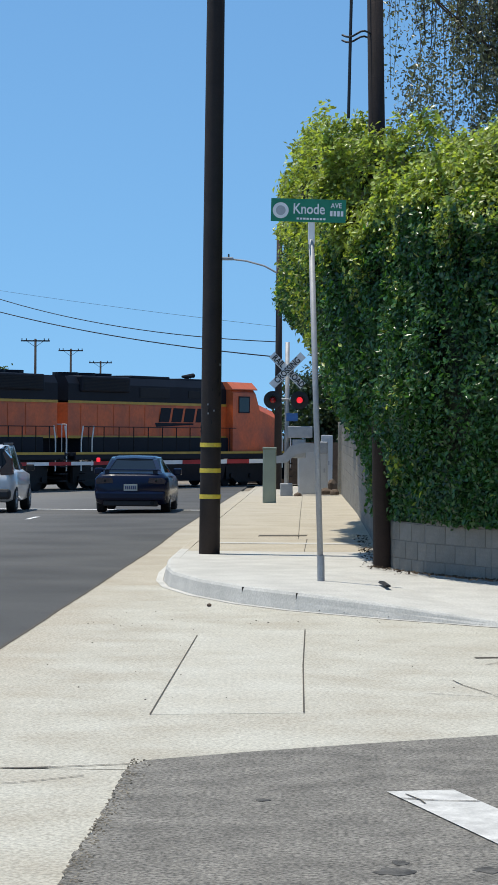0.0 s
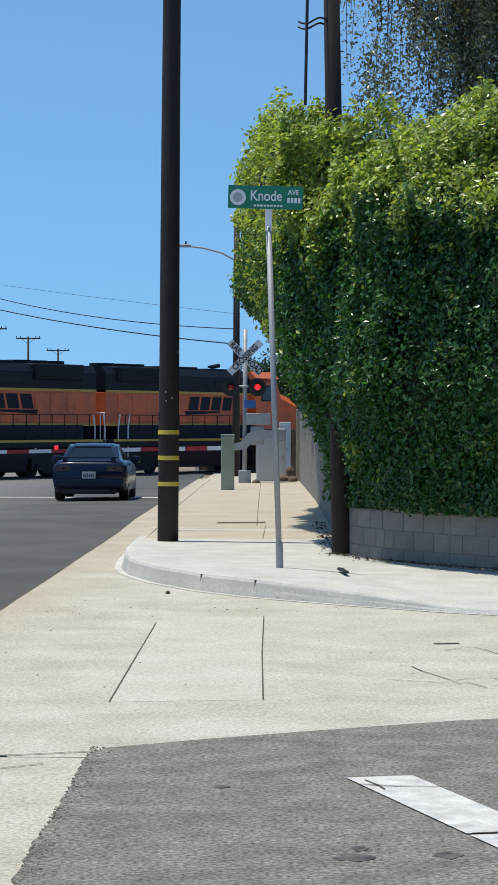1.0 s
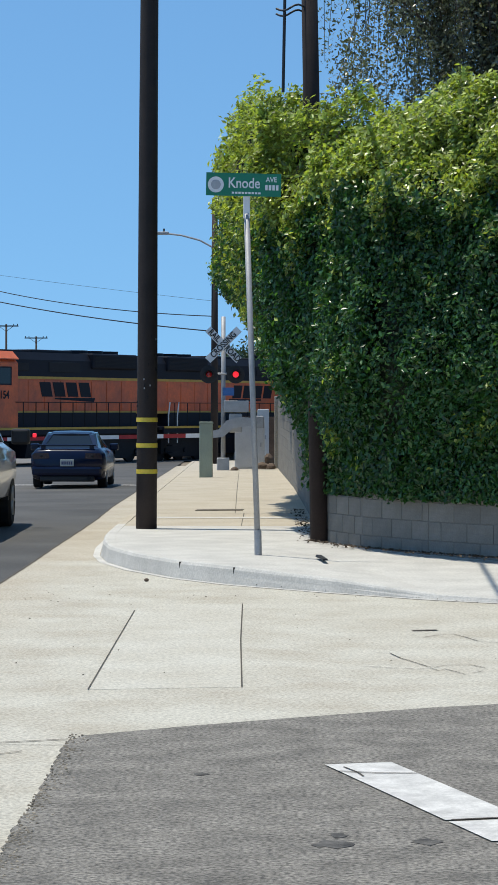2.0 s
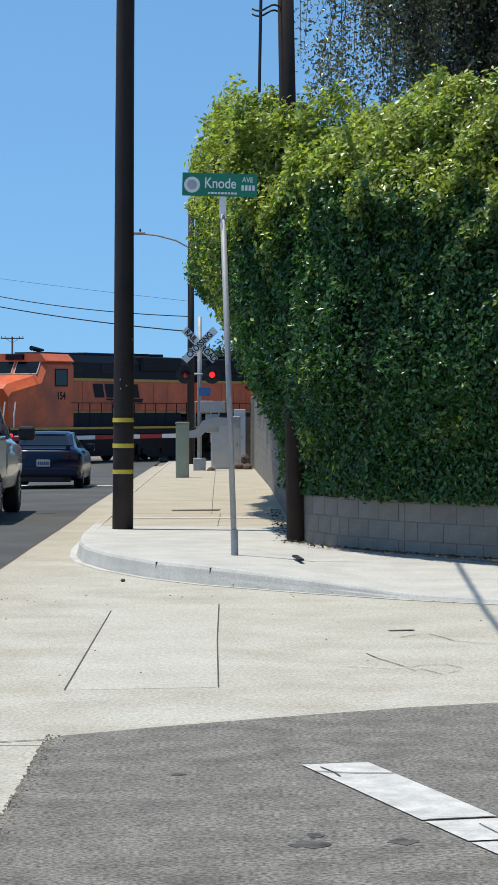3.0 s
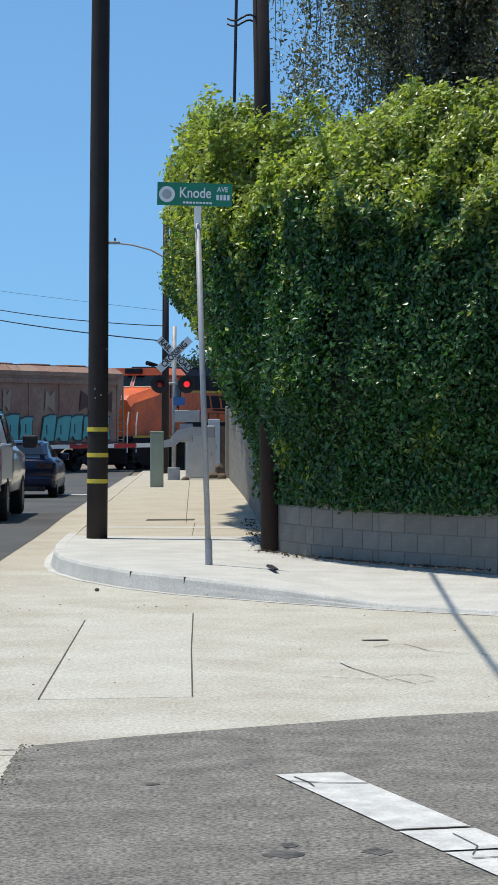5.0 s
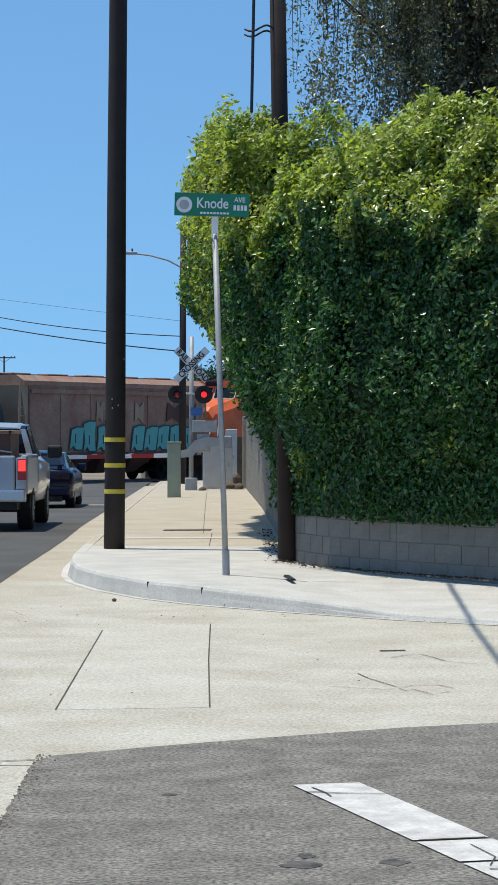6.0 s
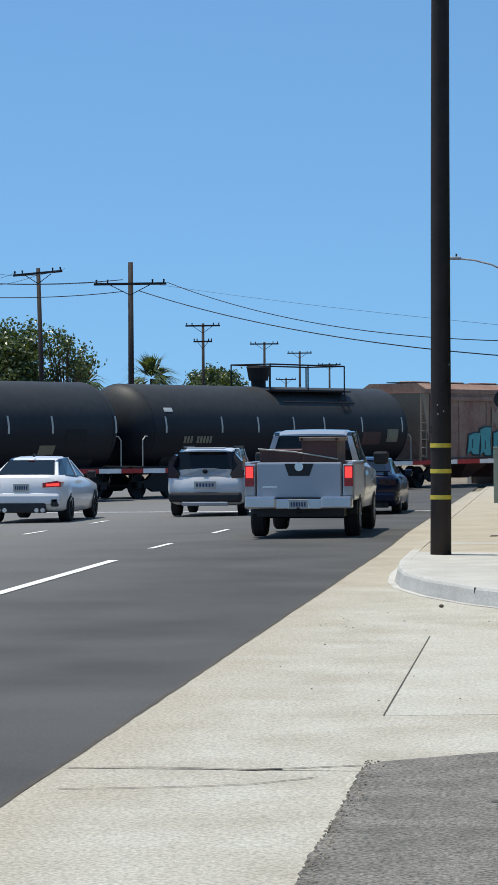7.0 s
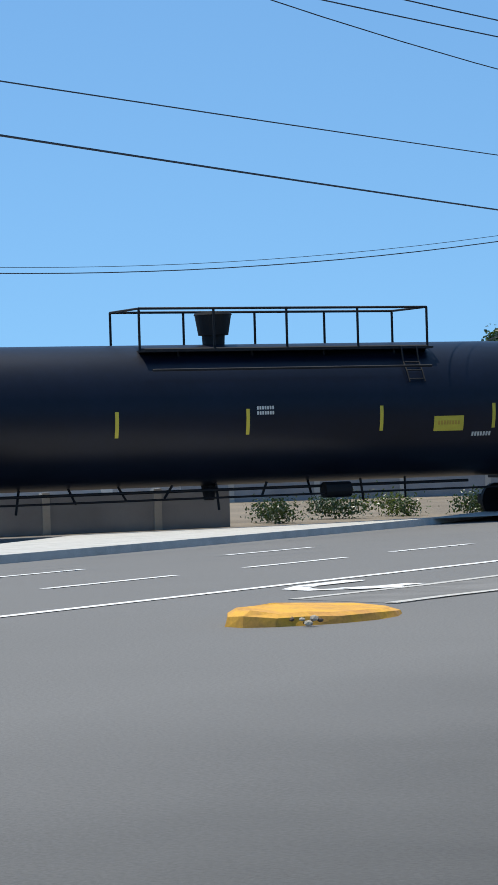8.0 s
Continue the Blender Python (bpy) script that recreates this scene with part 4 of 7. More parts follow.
def signal_head(parent, x, z, lit, y=-0.12):
    bm = B()
    bmesh.ops.create_cone(bm, cap_ends=True, segments=24, radius1=0.25, radius2=0.25, depth=0.015, matrix=pose(x, y, z, 90, 0, 0))
    tgt = part("signal_target", bm, M_BLACK, parent, "round black signal background")
    bm = B()
    rod(bm, (x, y - 0.10, z), (x, y + 0.16, z), 0.11, 0.10, 16)
    part("signal_body", bm, M_BLACK, tgt)
    bm = B()
    bmesh.ops.create_uvsphere(bm, u_segments=16, v_segments=8, radius=0.085, matrix=pose(x, y - 0.10, z) @ Matrix.Diagonal((1, 0.3, 1, 1)))
    part("signal_lens", bm, M_RED_HOT if lit else M_RED_LAMP, tgt, "glowing red signal lens" if lit else "dark red signal lens", True)
    bm = B()
    rings = [[(x + 0.125 * math.cos(a), yy, z + 0.125 * math.sin(a)) for a in [math.pi * (-0.1 + 1.2 * i / 10) for i in range(11)]] for yy in (y - 0.02, y - 0.30)]
    loft(bm, rings, close=False, caps=False)
    part("signal_hood", bm, M_BLACK, tgt)


def crossing_signal(x, y, rz, gate, lit, label, group):
    z0 = gz(x, y) + 0.12
    s = thing("crossing_signal", label, "crossing signal", group, pose(x, y, z0, 0, 0, rz))
    bm = B()
    rod(bm, (0, 0, 0), (0, 0, 4.3), 0.065, 0.062, 14)
    part("mast", bm, M_GALV, s, smooth=True)
    bm = B()
    box(bm, -0.28, 0.28, -0.28, 0.28, -0.02, 0.05, 0.01)
    part("base_plate", bm, M_GALV, s)
    bm = B()
    box(bm, -0.17, 0.17, -0.17, 0.17, 0.05, 0.40, 0.02)
    part("junction_box", bm, M_ALU, s, "aluminium junction box at the mast's foot")
    crossbuck(s, pose(0.0, -0.10, 3.52))
    bm = B()
    rod(bm, (-0.42, -0.05, 2.72), (0.42, -0.05, 2.72), 0.03, seg=10)
    part("signal_arm", bm, M_ALU, s)
    signal_head(s, -0.40, 2.70, lit[0])
    signal_head(s, 0.34, 2.70, lit[1])
    bm = B()
    box(bm, -0.02, 0.30, -0.09, -0.075, 2.12, 2.34)
    part("notice_plate", bm, mat("notice_blue", (0.05, 0.16, 0.42), 0.5, bump=0), s, "small blue notice plate")
    if gate:
        bm = B()
        box(bm, 0.16, 0.52, -0.22, 0.22, 1.10, 1.62, 0.03)
        part("gate_mechanism", bm, M_ALU, s, "aluminium gate mechanism housing")
        bm = B()
        box(bm, 0.02, 0.70, -0.25, 0.25, 1.66, 1.98, 0.015)
        part("equipment_box", bm, M_ALU, s)
        for yy in (-0.26, 0.26):
            bm = B()
            prof = [(0.85, 1.50), (0.85, 1.30), (0.55, 1.26), (0.25, 1.20), (0.0, 0.98), (-0.42, 0.94), (-0.42, 1.12), (-0.12, 1.18), (0.08, 1.42), (0.40, 1.54)]
            loft(bm, [[(px, yy - 0.03, pz) for px, pz in prof], [(px, yy + 0.03, pz) for px, pz in prof]])
            part("gate_support", bm, M_ALU, s, "curved aluminium gate arm support")
        bm = B()
        box(bm, 0.78, 1.12, -0.34, 0.34, 1.22, 1.56, 0.03)
        part("counterweight", bm, M_GALV, s)
        nseg = 14
        for k in range(nseg):
            bm = B()
            x0, x1 = -0.42 - 8.6 * k / nseg, -0.42 - 8.6 * (k + 1) / nseg
            za, zb = 1.03 - 0.022 * abs(x0), 1.03 - 0.022 * abs(x1)
            h = 0.058 - 0.015 * k / nseg
            loft(bm, [[(x0, -0.02, za - h), (x0, 0.02, za - h), (x0, 0.02, za + h), (x0, -0.02, za + h)], [(x1, -0.02, zb - h), (x1, 0.02, zb - h), (x1, 0.02, zb + h), (x1, -0.02, zb + h)]])
            part("gate_arm_section", bm, M_WHITE if k % 2 == 0 else M_GATE_RED, s, "white arm section" if k % 2 == 0 else "red arm section")
        for xx in (-2.3, -5.2, -8.8):
            bm = B()
            box(bm, xx - 0.05, xx + 0.05, -0.05, 0.05, 1.07 - 0.022 * abs(xx), 1.18 - 0.022 * abs(xx), 0.02)
            part("arm_lamp", bm, M_RED_HOT, s, "small red lamp on the gate arm")
    else:
        bm = B()
        box(bm, -0.36, 0.02, -0.16, 0.16, 1.9, 2.75, 0.02)
        part("equipment_box", bm, M_ALU, s)
    return s


M_GATE_RED = mat("gate_red", (0.42, 0.03, 0.03), 0.5, var=0.2, bump=0)
crossing_signal(-1.22, 70.2, 2, True, (False, True), "railway crossing signal with crossbuck, red lamps and lowered gate", "crossing signals")
crossing_signal(-19.05, 76.0, 22, False, (True, False), "railway crossing signal with crossbuck before the train", "crossing signals")
# small yellow sign and second signal post further back, lowered gate of the other side
def far_gate():
    g = thing("crossing_gate", "lowered red and white crossing gate across the street", "crossing gate", at=pose(-19.4, 74.4, gz(-19.4, 74.4), 0, 0, 24))
    bm = B()
    rod(bm, (0, 0, 0), (0, 0, 1.3), 0.09, seg=12)
    part("pedestal", bm, M_ALU, g)
    for k in range(12):
        bm = B()
        x0, x1 = 0.2 + 0.7 * k, 0.2 + 0.7 * (k + 1)
        box(bm, x0, x1, -0.02, 0.02, 1.05, 1.19)
        part("gate_arm_section", bm, M_WHITE if k % 2 == 0 else M_GATE_RED, g)


far_gate()


def utility_pedestal():
    p = thing("utility_pedestal", "pale green steel utility pedestal on the pavement", "utility box", at=pose(-1.44, 59.8, gz(-1.44, 59.8) + 0.148))
    bm = B()
    box(bm, -0.155, 0.155, -0.15, 0.15, 0, 1.30, 0.02)
    part("body", bm, mat("pedestal_green", (0.30, 0.35, 0.28), 0.6, var=0.15, scale=3, bump=0.1), p)
    bm = B()
    box(bm, -0.165, 0.165, -0.16, 0.16, 1.28, 1.34, 0.015)
    part("cap", bm, mat("pedestal_cap", (0.22, 0.26, 0.21), 0.6, var=0.15, bump=0.1), p)


def signal_cabinet(x, y, w, h, d, name, label, grey):
    c = thing(name, label, "cabinet", at=pose(x, y, gz(x, y) + 0.13))
    bm = B()
    box(bm, -w / 2, w / 2, -d / 2, d / 2, 0, h, 0.02)
    part("body", bm, grey, c)
    bm = B()
    box(bm, -w / 2 + 0.05, w / 2 - 0.05, -d / 2 - 0.012, -d / 2 + 0.002, 0.08, h - 0.08, 0.005)
    door = part("door", bm, grey, c)
    bm = B()
    box(bm, w / 2 - 0.13, w / 2 - 0.09, -d / 2 - 0.03, -d / 2 - 0.01, h * 0.5, h * 0.5 + 0.12)
    part("handle", bm, M_GALV, door)
    bm = B()
    box(bm, -w / 2 - 0.05, w / 2 + 0.05, -d / 2 - 0.05, d / 2 + 0.05, -0.1, 0.02)
    part("plinth", bm, M_CONC, c)


M_CAB = mat("cabinet_grey", (0.50, 0.51, 0.51), 0.5, 0.1, var=0.12, scale=3, bump=0.05)
utility_pedestal()
signal_cabinet(-0.50, 72.6, 0.85, 1.35, 0.6, "signal_cabinet", "grey steel signal cabinet behind the crossing mast", M_CAB)
signal_cabinet(-0.12, 74.5, 0.34, 1.75, 0.3, "meter_cabinet", "narrow grey meter cabinet by the crossing", M_CAB)
for x, y, r, h in ((0.05, 73.2, 0.16, 0.36), (-0.15, 71.6, 0.2, 0.16), (0.12, 71.2, 0.13, 0.14), (-0.9, 69.4, 0.12, 0.10)):
    rk = thing("rubble_stone", "rough stone lying by the signal cabinet", "stone", "stones by the cabinet", pose(x, y, gz(x, y) + 0.15))
    bm = B()
    bmesh.ops.create_icosphere(bm, subdivisions=2, radius=r)
    for v in bm.verts:
        v.co *= 1 + 0.35 * noise.noise(v.co * 6 + Vector((x * 7, y, 0)))
        v.co.z = v.co.z * h / r * 0.9 + h * 0.4
    part("stone", bm, M_BARK, rk)

# ------------------------------------------------------------ poles along the railway, wires
def far_pole(x, y, top, arms, label="dark wooden utility pole with a crossarm", r=0.17, turn=0.0, lean=0.0):
    z0 = gz(x, y) - 0.06
    p = thing("power_pole", label, "utility pole", "poles along the railway", pose(x, y, z0, 0, lean, turn))
    h = top - z0
    bm = B()
    rod(bm, (0, 0, 0), (0, 0, h), r, r * 0.72, 12)
    part("shaft", bm, M_POLE, p, smooth=True)
    for za, half, tilt in arms:
        bm = B()
        zz = za - z0
        box(bm, -half, half, -0.06 - r, 0.06 - r, zz - 0.06, zz + 0.06, m=pose(0, 0, zz, 0, tilt, 0) @ pose(0, 0, -zz))
        arm = part("crossarm", bm, M_POLE, p, "wooden crossarm")
        bm = B()
        for sx in (-1, 1):
            rod(bm, (sx * half * 0.55, -r, zz - 0.05), (0, -r, zz - 0.55), 0.02, seg=6)
        part("brace", bm, M_IRON, arm)
        for k, xx in enumerate((-0.93, -0.62, 0.62, 0.93)):
            bm = B()
            rod(bm, (xx * half, -r, zz + 0.05), (xx * half, -r, zz + 0.22), 0.035, 0.05, 8)
            bmesh.ops.transform(bm, matrix=pose(0, 0, zz, 0, tilt, 0) @ pose(0, 0, -zz), verts=bm.verts)
            part("insulator", bm, M_IRON, arm)
    return p


far_pole(-21.0, 123.2, 10.15, [(9.08, 1.80, 0)], r=0.17)
far_pole(-27.2, 132.2, 10.53, [(10.25, 1.32, -3)], r=0.15, lean=-1.5)
far_pole(-26.6, 188.1, 9.96, [(9.78, 1.3, 0), (8.6, 0.7, 0)], r=0.14)
far_pole(-26.7, 228.4, 9.99, [(9.8, 1.3, 0)], r=0.14)
far_pole(-26.6, 258.6, 10.1, [(9.9, 1.25, 0)], r=0.14)
far_pole(-26.3, 288.8, 9.7, [(9.5, 1.3, 0)], r=0.14)
far_pole(-32.5, 300.0, 8.3, [(8.1, 1.2, 0)], r=0.13)
far_pole(-39.5, 80.9, 10.63, [(9.5, 1.62, -4)], r=0.15, turn=26)
tp = far_pole(-28.5, 93.75, 11.45, [(11.30, 1.52, 0), (10.45, 1.35, 0), (7.72, 0.65, 0)], "dark utility pole carrying a bank of transformers", r=0.19, turn=17)
# rack of small switch cans under the lower crossarm
M_CAN = mat("transformer_grey", (0.20, 0.21, 0.24), 0.6, 0.2, var=0.2, bump=0.1)
bm = B()
for zz, xa, xb in ((9.86, -0.50, 0.80), (10.02, -0.42, 0.74)):
    for yy in (-0.48, -0.22):
        box(bm, xa, xb, yy - 0.025, yy + 0.025, zz - 0.025, zz + 0.025)
for xx in (-0.46, -0.36, 0.46, 0.78):
    box(bm, xx - 0.022, xx + 0.022, -0.50, -0.20, 9.86, 10.35)
box(bm, 0.44, 0.50, -0.40, -0.34, 10.0, 10.95)
part("rack", bm, M_IRON, tp, "dark steel equipment rack")
for xx, zz, rr in ((-0.60, 10.12, 0.12), (-0.34, 10.06, 0.13), (0.28, 10.06, 0.13), (0.66, 10.10, 0.14), (0.98, 10.20, 0.12)):
    bm = B()
    rod(bm, (xx, -0.36, zz), (xx, -0.36, zz + 0.34), rr, rr * 0.92, 12)
    rod(bm, (xx, -0.36, zz + 0.34), (xx, -0.36, zz + 0.39), rr * 0.92, rr * 0.5, 12)
    can = part("transformer", bm, M_CAN, tp, "grey transformer can")
    for q in (-0.06, 0.06):
        bm = B()
        rod(bm, (xx + q, -0.36, zz + 0.37), (xx + q * 1.5, -0.36, zz + 0.66), 0.028, 0.018, 6)
        part("bushing", bm, M_IRON, can)
bm = B()
rod(bm, (0, 0, 9.58), (0, 0, 9.66), 0.172, 0.172, 12)
part("pole_band", bm, M_GALV, tp, "pale metal band")
for xx in (-1.22, 0.65, 1.18):
    bm = B()
    rod(bm, (xx, -0.19, 10.62), (xx, -0.19, 10.98), 0.045, 0.03, 8)
    part("hanging_insulator", bm, M_IRON, tp, "dark hanging insulator")
bm = B()
rod(bm, (0.28, -0.25, 12.05), (0.50, -0.25, 12.10), 0.10, 0.07, 10)
part("cutout", bm, M_CAN, tp, "grey fuse cutout")
bm = B()
path_rod(bm, [(0.1, 0, 7.45), (0.6, 0, 8.0), (1.2, -0.1, 8.45), (2.0, -0.2, 8.55)], 0.03, 6)
lamp_arm = part("lamp_arm", bm, M_GALV, tp, "street lamp arm")
bm = B()
box(bm, 1.8, 2.4, -0.32, -0.08, 8.46, 8.56, 0.03)
part("lamp_head", bm, M_GALV, lamp_arm)
far_pole(-57.1, 181.2, 9.43, [(9.2, 1.1, 0)], r=0.14)
fp = far_pole(-1.75, 84.0, 8.6, [], "dark wooden pole with a street lamp behind the crossing", r=0.13)
bm = B()
path_rod(bm, [(0, 0, 7.35), (-0.5, 0, 7.62), (-1.1, 0, 7.78), (-1.62, 0, 7.84)], 0.03, 8)
la = part("lamp_arm", bm, M_GALV, fp, "slim curved lamp arm")
bm = B()
box(bm, -1.95, -1.52, -0.1, 0.1, 7.80, 7.90, 0.03)
part("lamp_head", bm, M_GALV, la)
bm = B()
rod(bm, (-1.68, 0, 7.9), (-1.68, 0, 8.0), 0.03, seg=8)
part("photocell", bm, M_BLACK, la)


def wire(a, b, sag, r=0.012, group="overhead wires"):
    w = thing("overhead_wire", "thin black overhead wire between poles", "wire", group)
    a, b = Vector(a), Vector(b)
    n = 22
    bm = B()
    pts = []
    for i in range(n + 1):
        k = i / n
        p = a.lerp(b, k)
        p.z -= sag * 4 * k * (1 - k)
        pts.append(p)
    vs = []
    for i, p in enumerate(pts):
        d = (pts[min(i + 1, n)] - pts[max(i - 1, 0)]).normalized()
        s1 = d.cross(Vector((0, 0, 1))).normalized()
        s2 = s1.cross(d)
        vs.append([(p + (s1 * math.cos(q) + s2 * math.sin(q)) * r)[:] for q in (0.5, 2.07, 3.64, 5.21)])
    loft(bm, vs)
    part("strand", bm, M_WIRE, w)


B_R, B_L = (-19.2, 123.4, 9.15), (-22.75, 122.9, 9.15)
wire(B_R, (-1.75, 84.0, 4.70), 0.62, 0.018)
wire((-20.6, 123.3, 8.75), (-1.75, 84.0, 4.20), 0.46, 0.022)
wire((-20.0, 123.3, 9.1), (-1.75, 84.0, 5.2), 0.10, 0.006)
wire((-29.9, 93.3, 11.4), (-28.6, 131.9, 10.3), 1.9, 0.010)
wire((-27.1, 94.2, 11.4), (-26.1, 132.4, 10.5), 1.6, 0.010)
wire((-28.5, 93.8, 10.55), (-27.2, 132.2, 10.3), 1.7, 0.010)
for xa, za, zm, xb, zb, rr in ((-37.9, 9.6, 8.24, -21.4, 9.30, 0.022), (-38.3, 9.55, 8.40, -22.4, 9.20, 0.009), (-39.2, 9.16, 7.58, -21.4, 8.72, 0.022)):
    wire((xa, 80.9, za), (-28.6, 93.75, zm), 0.12, rr)
    wire((-28.6, 93.75, zm), (xb, 123.2, zb), 0.45, rr)
# unseen cable, added for the line of shadow it throws on the apron
wire((0.45, 29.05, 7.6), (-0.6, -2.0, 7.9), 0.3, 0.034)
# long spans from the railway poles back over the street, towards the camera's left
wire((-28.6, 93.75, 11.35), (-28.3, 28.3, 10.3), 0.47, 0.014)
wire((-27.1, 94.2, 11.40), (-27.3, 28.8, 10.35), 0.52, 0.014)
wire((-29.9, 93.3, 11.30), (-29.5, 28.0, 11.6), 1.85, 0.012)
wire((-39.5, 80.8, 9.97), (-30.1, 33.4, 8.09), 0.05, 0.014)
wire((-28.6, 93.7, 6.6), (-39.5, 80.9, 8.05), 0.2, 0.018)
wire((-39.5, 80.9, 8.05), (-30.1, 33.4, 7.13), 0.05, 0.022)
wire((-39.5, 80.9, 9.3), (-60.0, 60.0, 7.55), 0.9, 0.018)
wire((-39.5, 80.9, 9.5), (-60.0, 60.0, 7.75), 0.9, 0.010)
wire((-39.3, 80.9, 9.2), (-63.5, 97.5, 4.4), 0.6, 0.022)

# ------------------------------------------------------------ trees beyond the railway
tree("shade_tree", "broad green street tree beyond the railway", -31.6, 137.5, 8.7, 8.6, M_LEAF_FAR, 0.24, 31, per=170, crown_from=0.5)
tree("thin_tree", "sparse grey-green tree beyond the railway", -27.4, 138.5, 8.2, 4.6, M_LEAF_FAR, 0.20, 32, per=130, crown_from=0.45)
tree("shade_tree", "broad green street tree beyond the railway", -27.3, 198.0, 7.7, 6.0, M_LEAF_FAR, 0.26, 33, per=150, crown_from=0.4)
tree("pine_tree", "tall dark evergreen tree beyond the railway", -63.5, 125.0, 12.4, 8.0, M_LEAF_PINE, 0.28, 34, per=420, crown_from=0.3)
tree("dark_bush", "dense dark green tree beside the pine", -69.5, 121.0, 8.2, 7.5, M_LEAF_PINE, 0.26, 35, per=380, crown_from=0.2)
tree("olive_tree", "feathery olive-green tree beyond the railway", -54.5, 118.5, 7.9, 9.5, M_LEAF_FAR, 0.16, 36, per=330, crown_from=0.25)
tree("olive_tree", "feathery olive-green tree beyond the railway", -49.8, 121.5, 7.3, 7.5, M_LEAF_FAR, 0.16, 37, per=330, crown_from=0.25)
tree("shade_tree", "small green tree beyond the railway", -59.7, 159.0, 7.4, 6.4, M_LEAF_FAR, 0.22, 38, per=190, crown_from=0.35)


tree("roadside_tree", "dark leafy tree beyond the crossing", -0.7, 125.0, 5.6, 5.6, M_LEAF_PINE, 0.2, 41, per=420, crown_from=0.15)
tree("roadside_tree", "dark leafy tree beyond the crossing", 2.6, 118.0, 6.2, 5.6, M_LEAF_PINE, 0.2, 42, per=420, crown_from=0.15)


def palm(x, y, h, seed):
    rng = np.random.default_rng(seed)
    t = thing("palm_tree", "fan palm with a drooping crown beyond the railway", "palm tree", "palms", pose(x, y, gz(x, y) - 0.06))
    bm = B()
    rod(bm, (0, 0, 0), (0, 0, h - 0.8), 0.18, 0.14, 10)
    part("trunk", bm, M_BARK, t)
    bm = B()
    for k in range(70):
        a, e = rng.uniform(0, 6.28), rng.uniform(-0.6, 1.3)
        ln = rng.uniform(1.9, 2.9)
        d = Vector((math.cos(a) * math.cos(e), math.sin(a) * math.cos(e), math.sin(e)))
        s = d.cross(Vector((0, 0, 1))).normalized()
        o = Vector((0, 0, h - 0.8))
        for j in range(7):
            f = (j - 3) / 3
            tip = o + d * ln + s * f * 0.5 - Vector((0, 0, 0.55 + 0.35 * abs(f)))
            mid = o + d * ln * 0.55 + s * f * 0.22
            bm.faces.new([bm.verts.new(q) for q in (o + d * 0.3, mid + s * 0.05, tip, mid - s * 0.05)])
    part("crown", bm, M_LEAF_FAR, t)


palm(-40.8, 144.3, 8.6, 3)
palm(-30.0, 185.0, 7.2, 4)
palm(-35.2, 186.0, 6.8, 5)

# far roofs, fences and parked things seen under the train
M_STUCCO = mat("stucco", (0.52, 0.49, 0.43), 0.9, var=0.12, scale=0.6, fine=14, bump=0.3)
M_FENCE = mat("grey_fence", (0.33, 0.33, 0.33), 0.9, var=0.2, scale=1, bump=0.3)


def yard_wall(x0, y0, x1, y1, h, m, label):
    w = thing("yard_wall", label, "wall", "walls beyond the railway", pose(x0, y0, gz(x0, y0) - 0.06, 0, 0, math.degrees(math.atan2(y1 - y0, x1 - x0))))
    ln = math.hypot(x1 - x0, y1 - y0)
    k = 0
    while k * 3.0 < ln:
        bm = B()
        box(bm, k * 3.0, min(k * 3.0 + 2.98, ln), -0.08, 0.08, 0, h)
        part("panel", bm, m, w)
        bm = B()
        box(bm, k * 3.0 - 0.1, k * 3.0 + 0.1, -0.12, 0.12, 0, h + 0.1)
        part("post", bm, M_STUCCO, w)
        k += 1


yard_wall(-70.0, 58.0, -42.0, 80.0, 1.5, M_FENCE, "grey panel wall beyond the railway")
yard_wall(-42.0, 84.0, -32.0, 118.0, 1.6, M_STUCCO, "pale yard wall beyond the railway")


def shed(x, y, w, d, h, rz, m, label):
    s = thing("warehouse", label, "building", "low buildings beyond the railway", pose(x, y, gz(x, y) - 0.06, 0, 0, rz))
    bm = B()
    box(bm, -w / 2, w / 2, -d / 2, d / 2, 0, h)
    part("wall", bm, m, s)
    bm = B()
    box(bm, -w / 2 - 0.3, w / 2 + 0.3, -d / 2 - 0.3, d / 2 + 0.3, h, h + 0.25)
    part("roof", bm, M_CONC, s)
    for k in range(int(w / 4)):
        bm = B()
        box(bm, -w / 2 + 1.2 + 4 * k, -w / 2 + 3.2 + 4 * k, -d / 2 - 0.05, -d / 2 + 0.02, 1.0, 2.2)
        part("window", bm, M_GLASS, s)


shed(-48.0, 150.0, 30, 10, 3.3, 30, M_STUCCO, "low pale stucco building beyond the railway")
shed(-80.0, 108.0, 26, 10, 3.2, 35, M_STUCCO, "low pale stucco building beyond the railway")
wx, wy = track_at(-50, 4.6)
vx, vy = track_at(-33, 4.6)
yard_wall(wx, wy, vx, vy, 0.95, M_FENCE, "low grey block wall close behind the track")
yard_wall(-4.0, 112.0, 4.0, 108.0, 1.9, M_BARK, "brown wooden fence beyond the crossing")
random.seed(9)
for k in range(14):
    s = -46 + k * 2.1
    x, y = track_at(s, 5.5 + random.uniform(0, 2.5))
    t = thing("low_shrub", "low dusty shrub beside the track", "shrub", "shrubs beside the track", pose(x, y, gz(x, y) - 0.06))
    rng = np.random.default_rng(60 + k)
    C, N = crown_points(rng, [(rng.normal(0, 0.5), rng.normal(0, 0.3), 0.22 + 0.22 * rng.random(), 0.42) for _ in range(7)], 900)
    leaf_mesh("foliage", C, N, 0.055, M_LEAF_PINE if k % 3 else M_LEAF_FAR, t, rng)


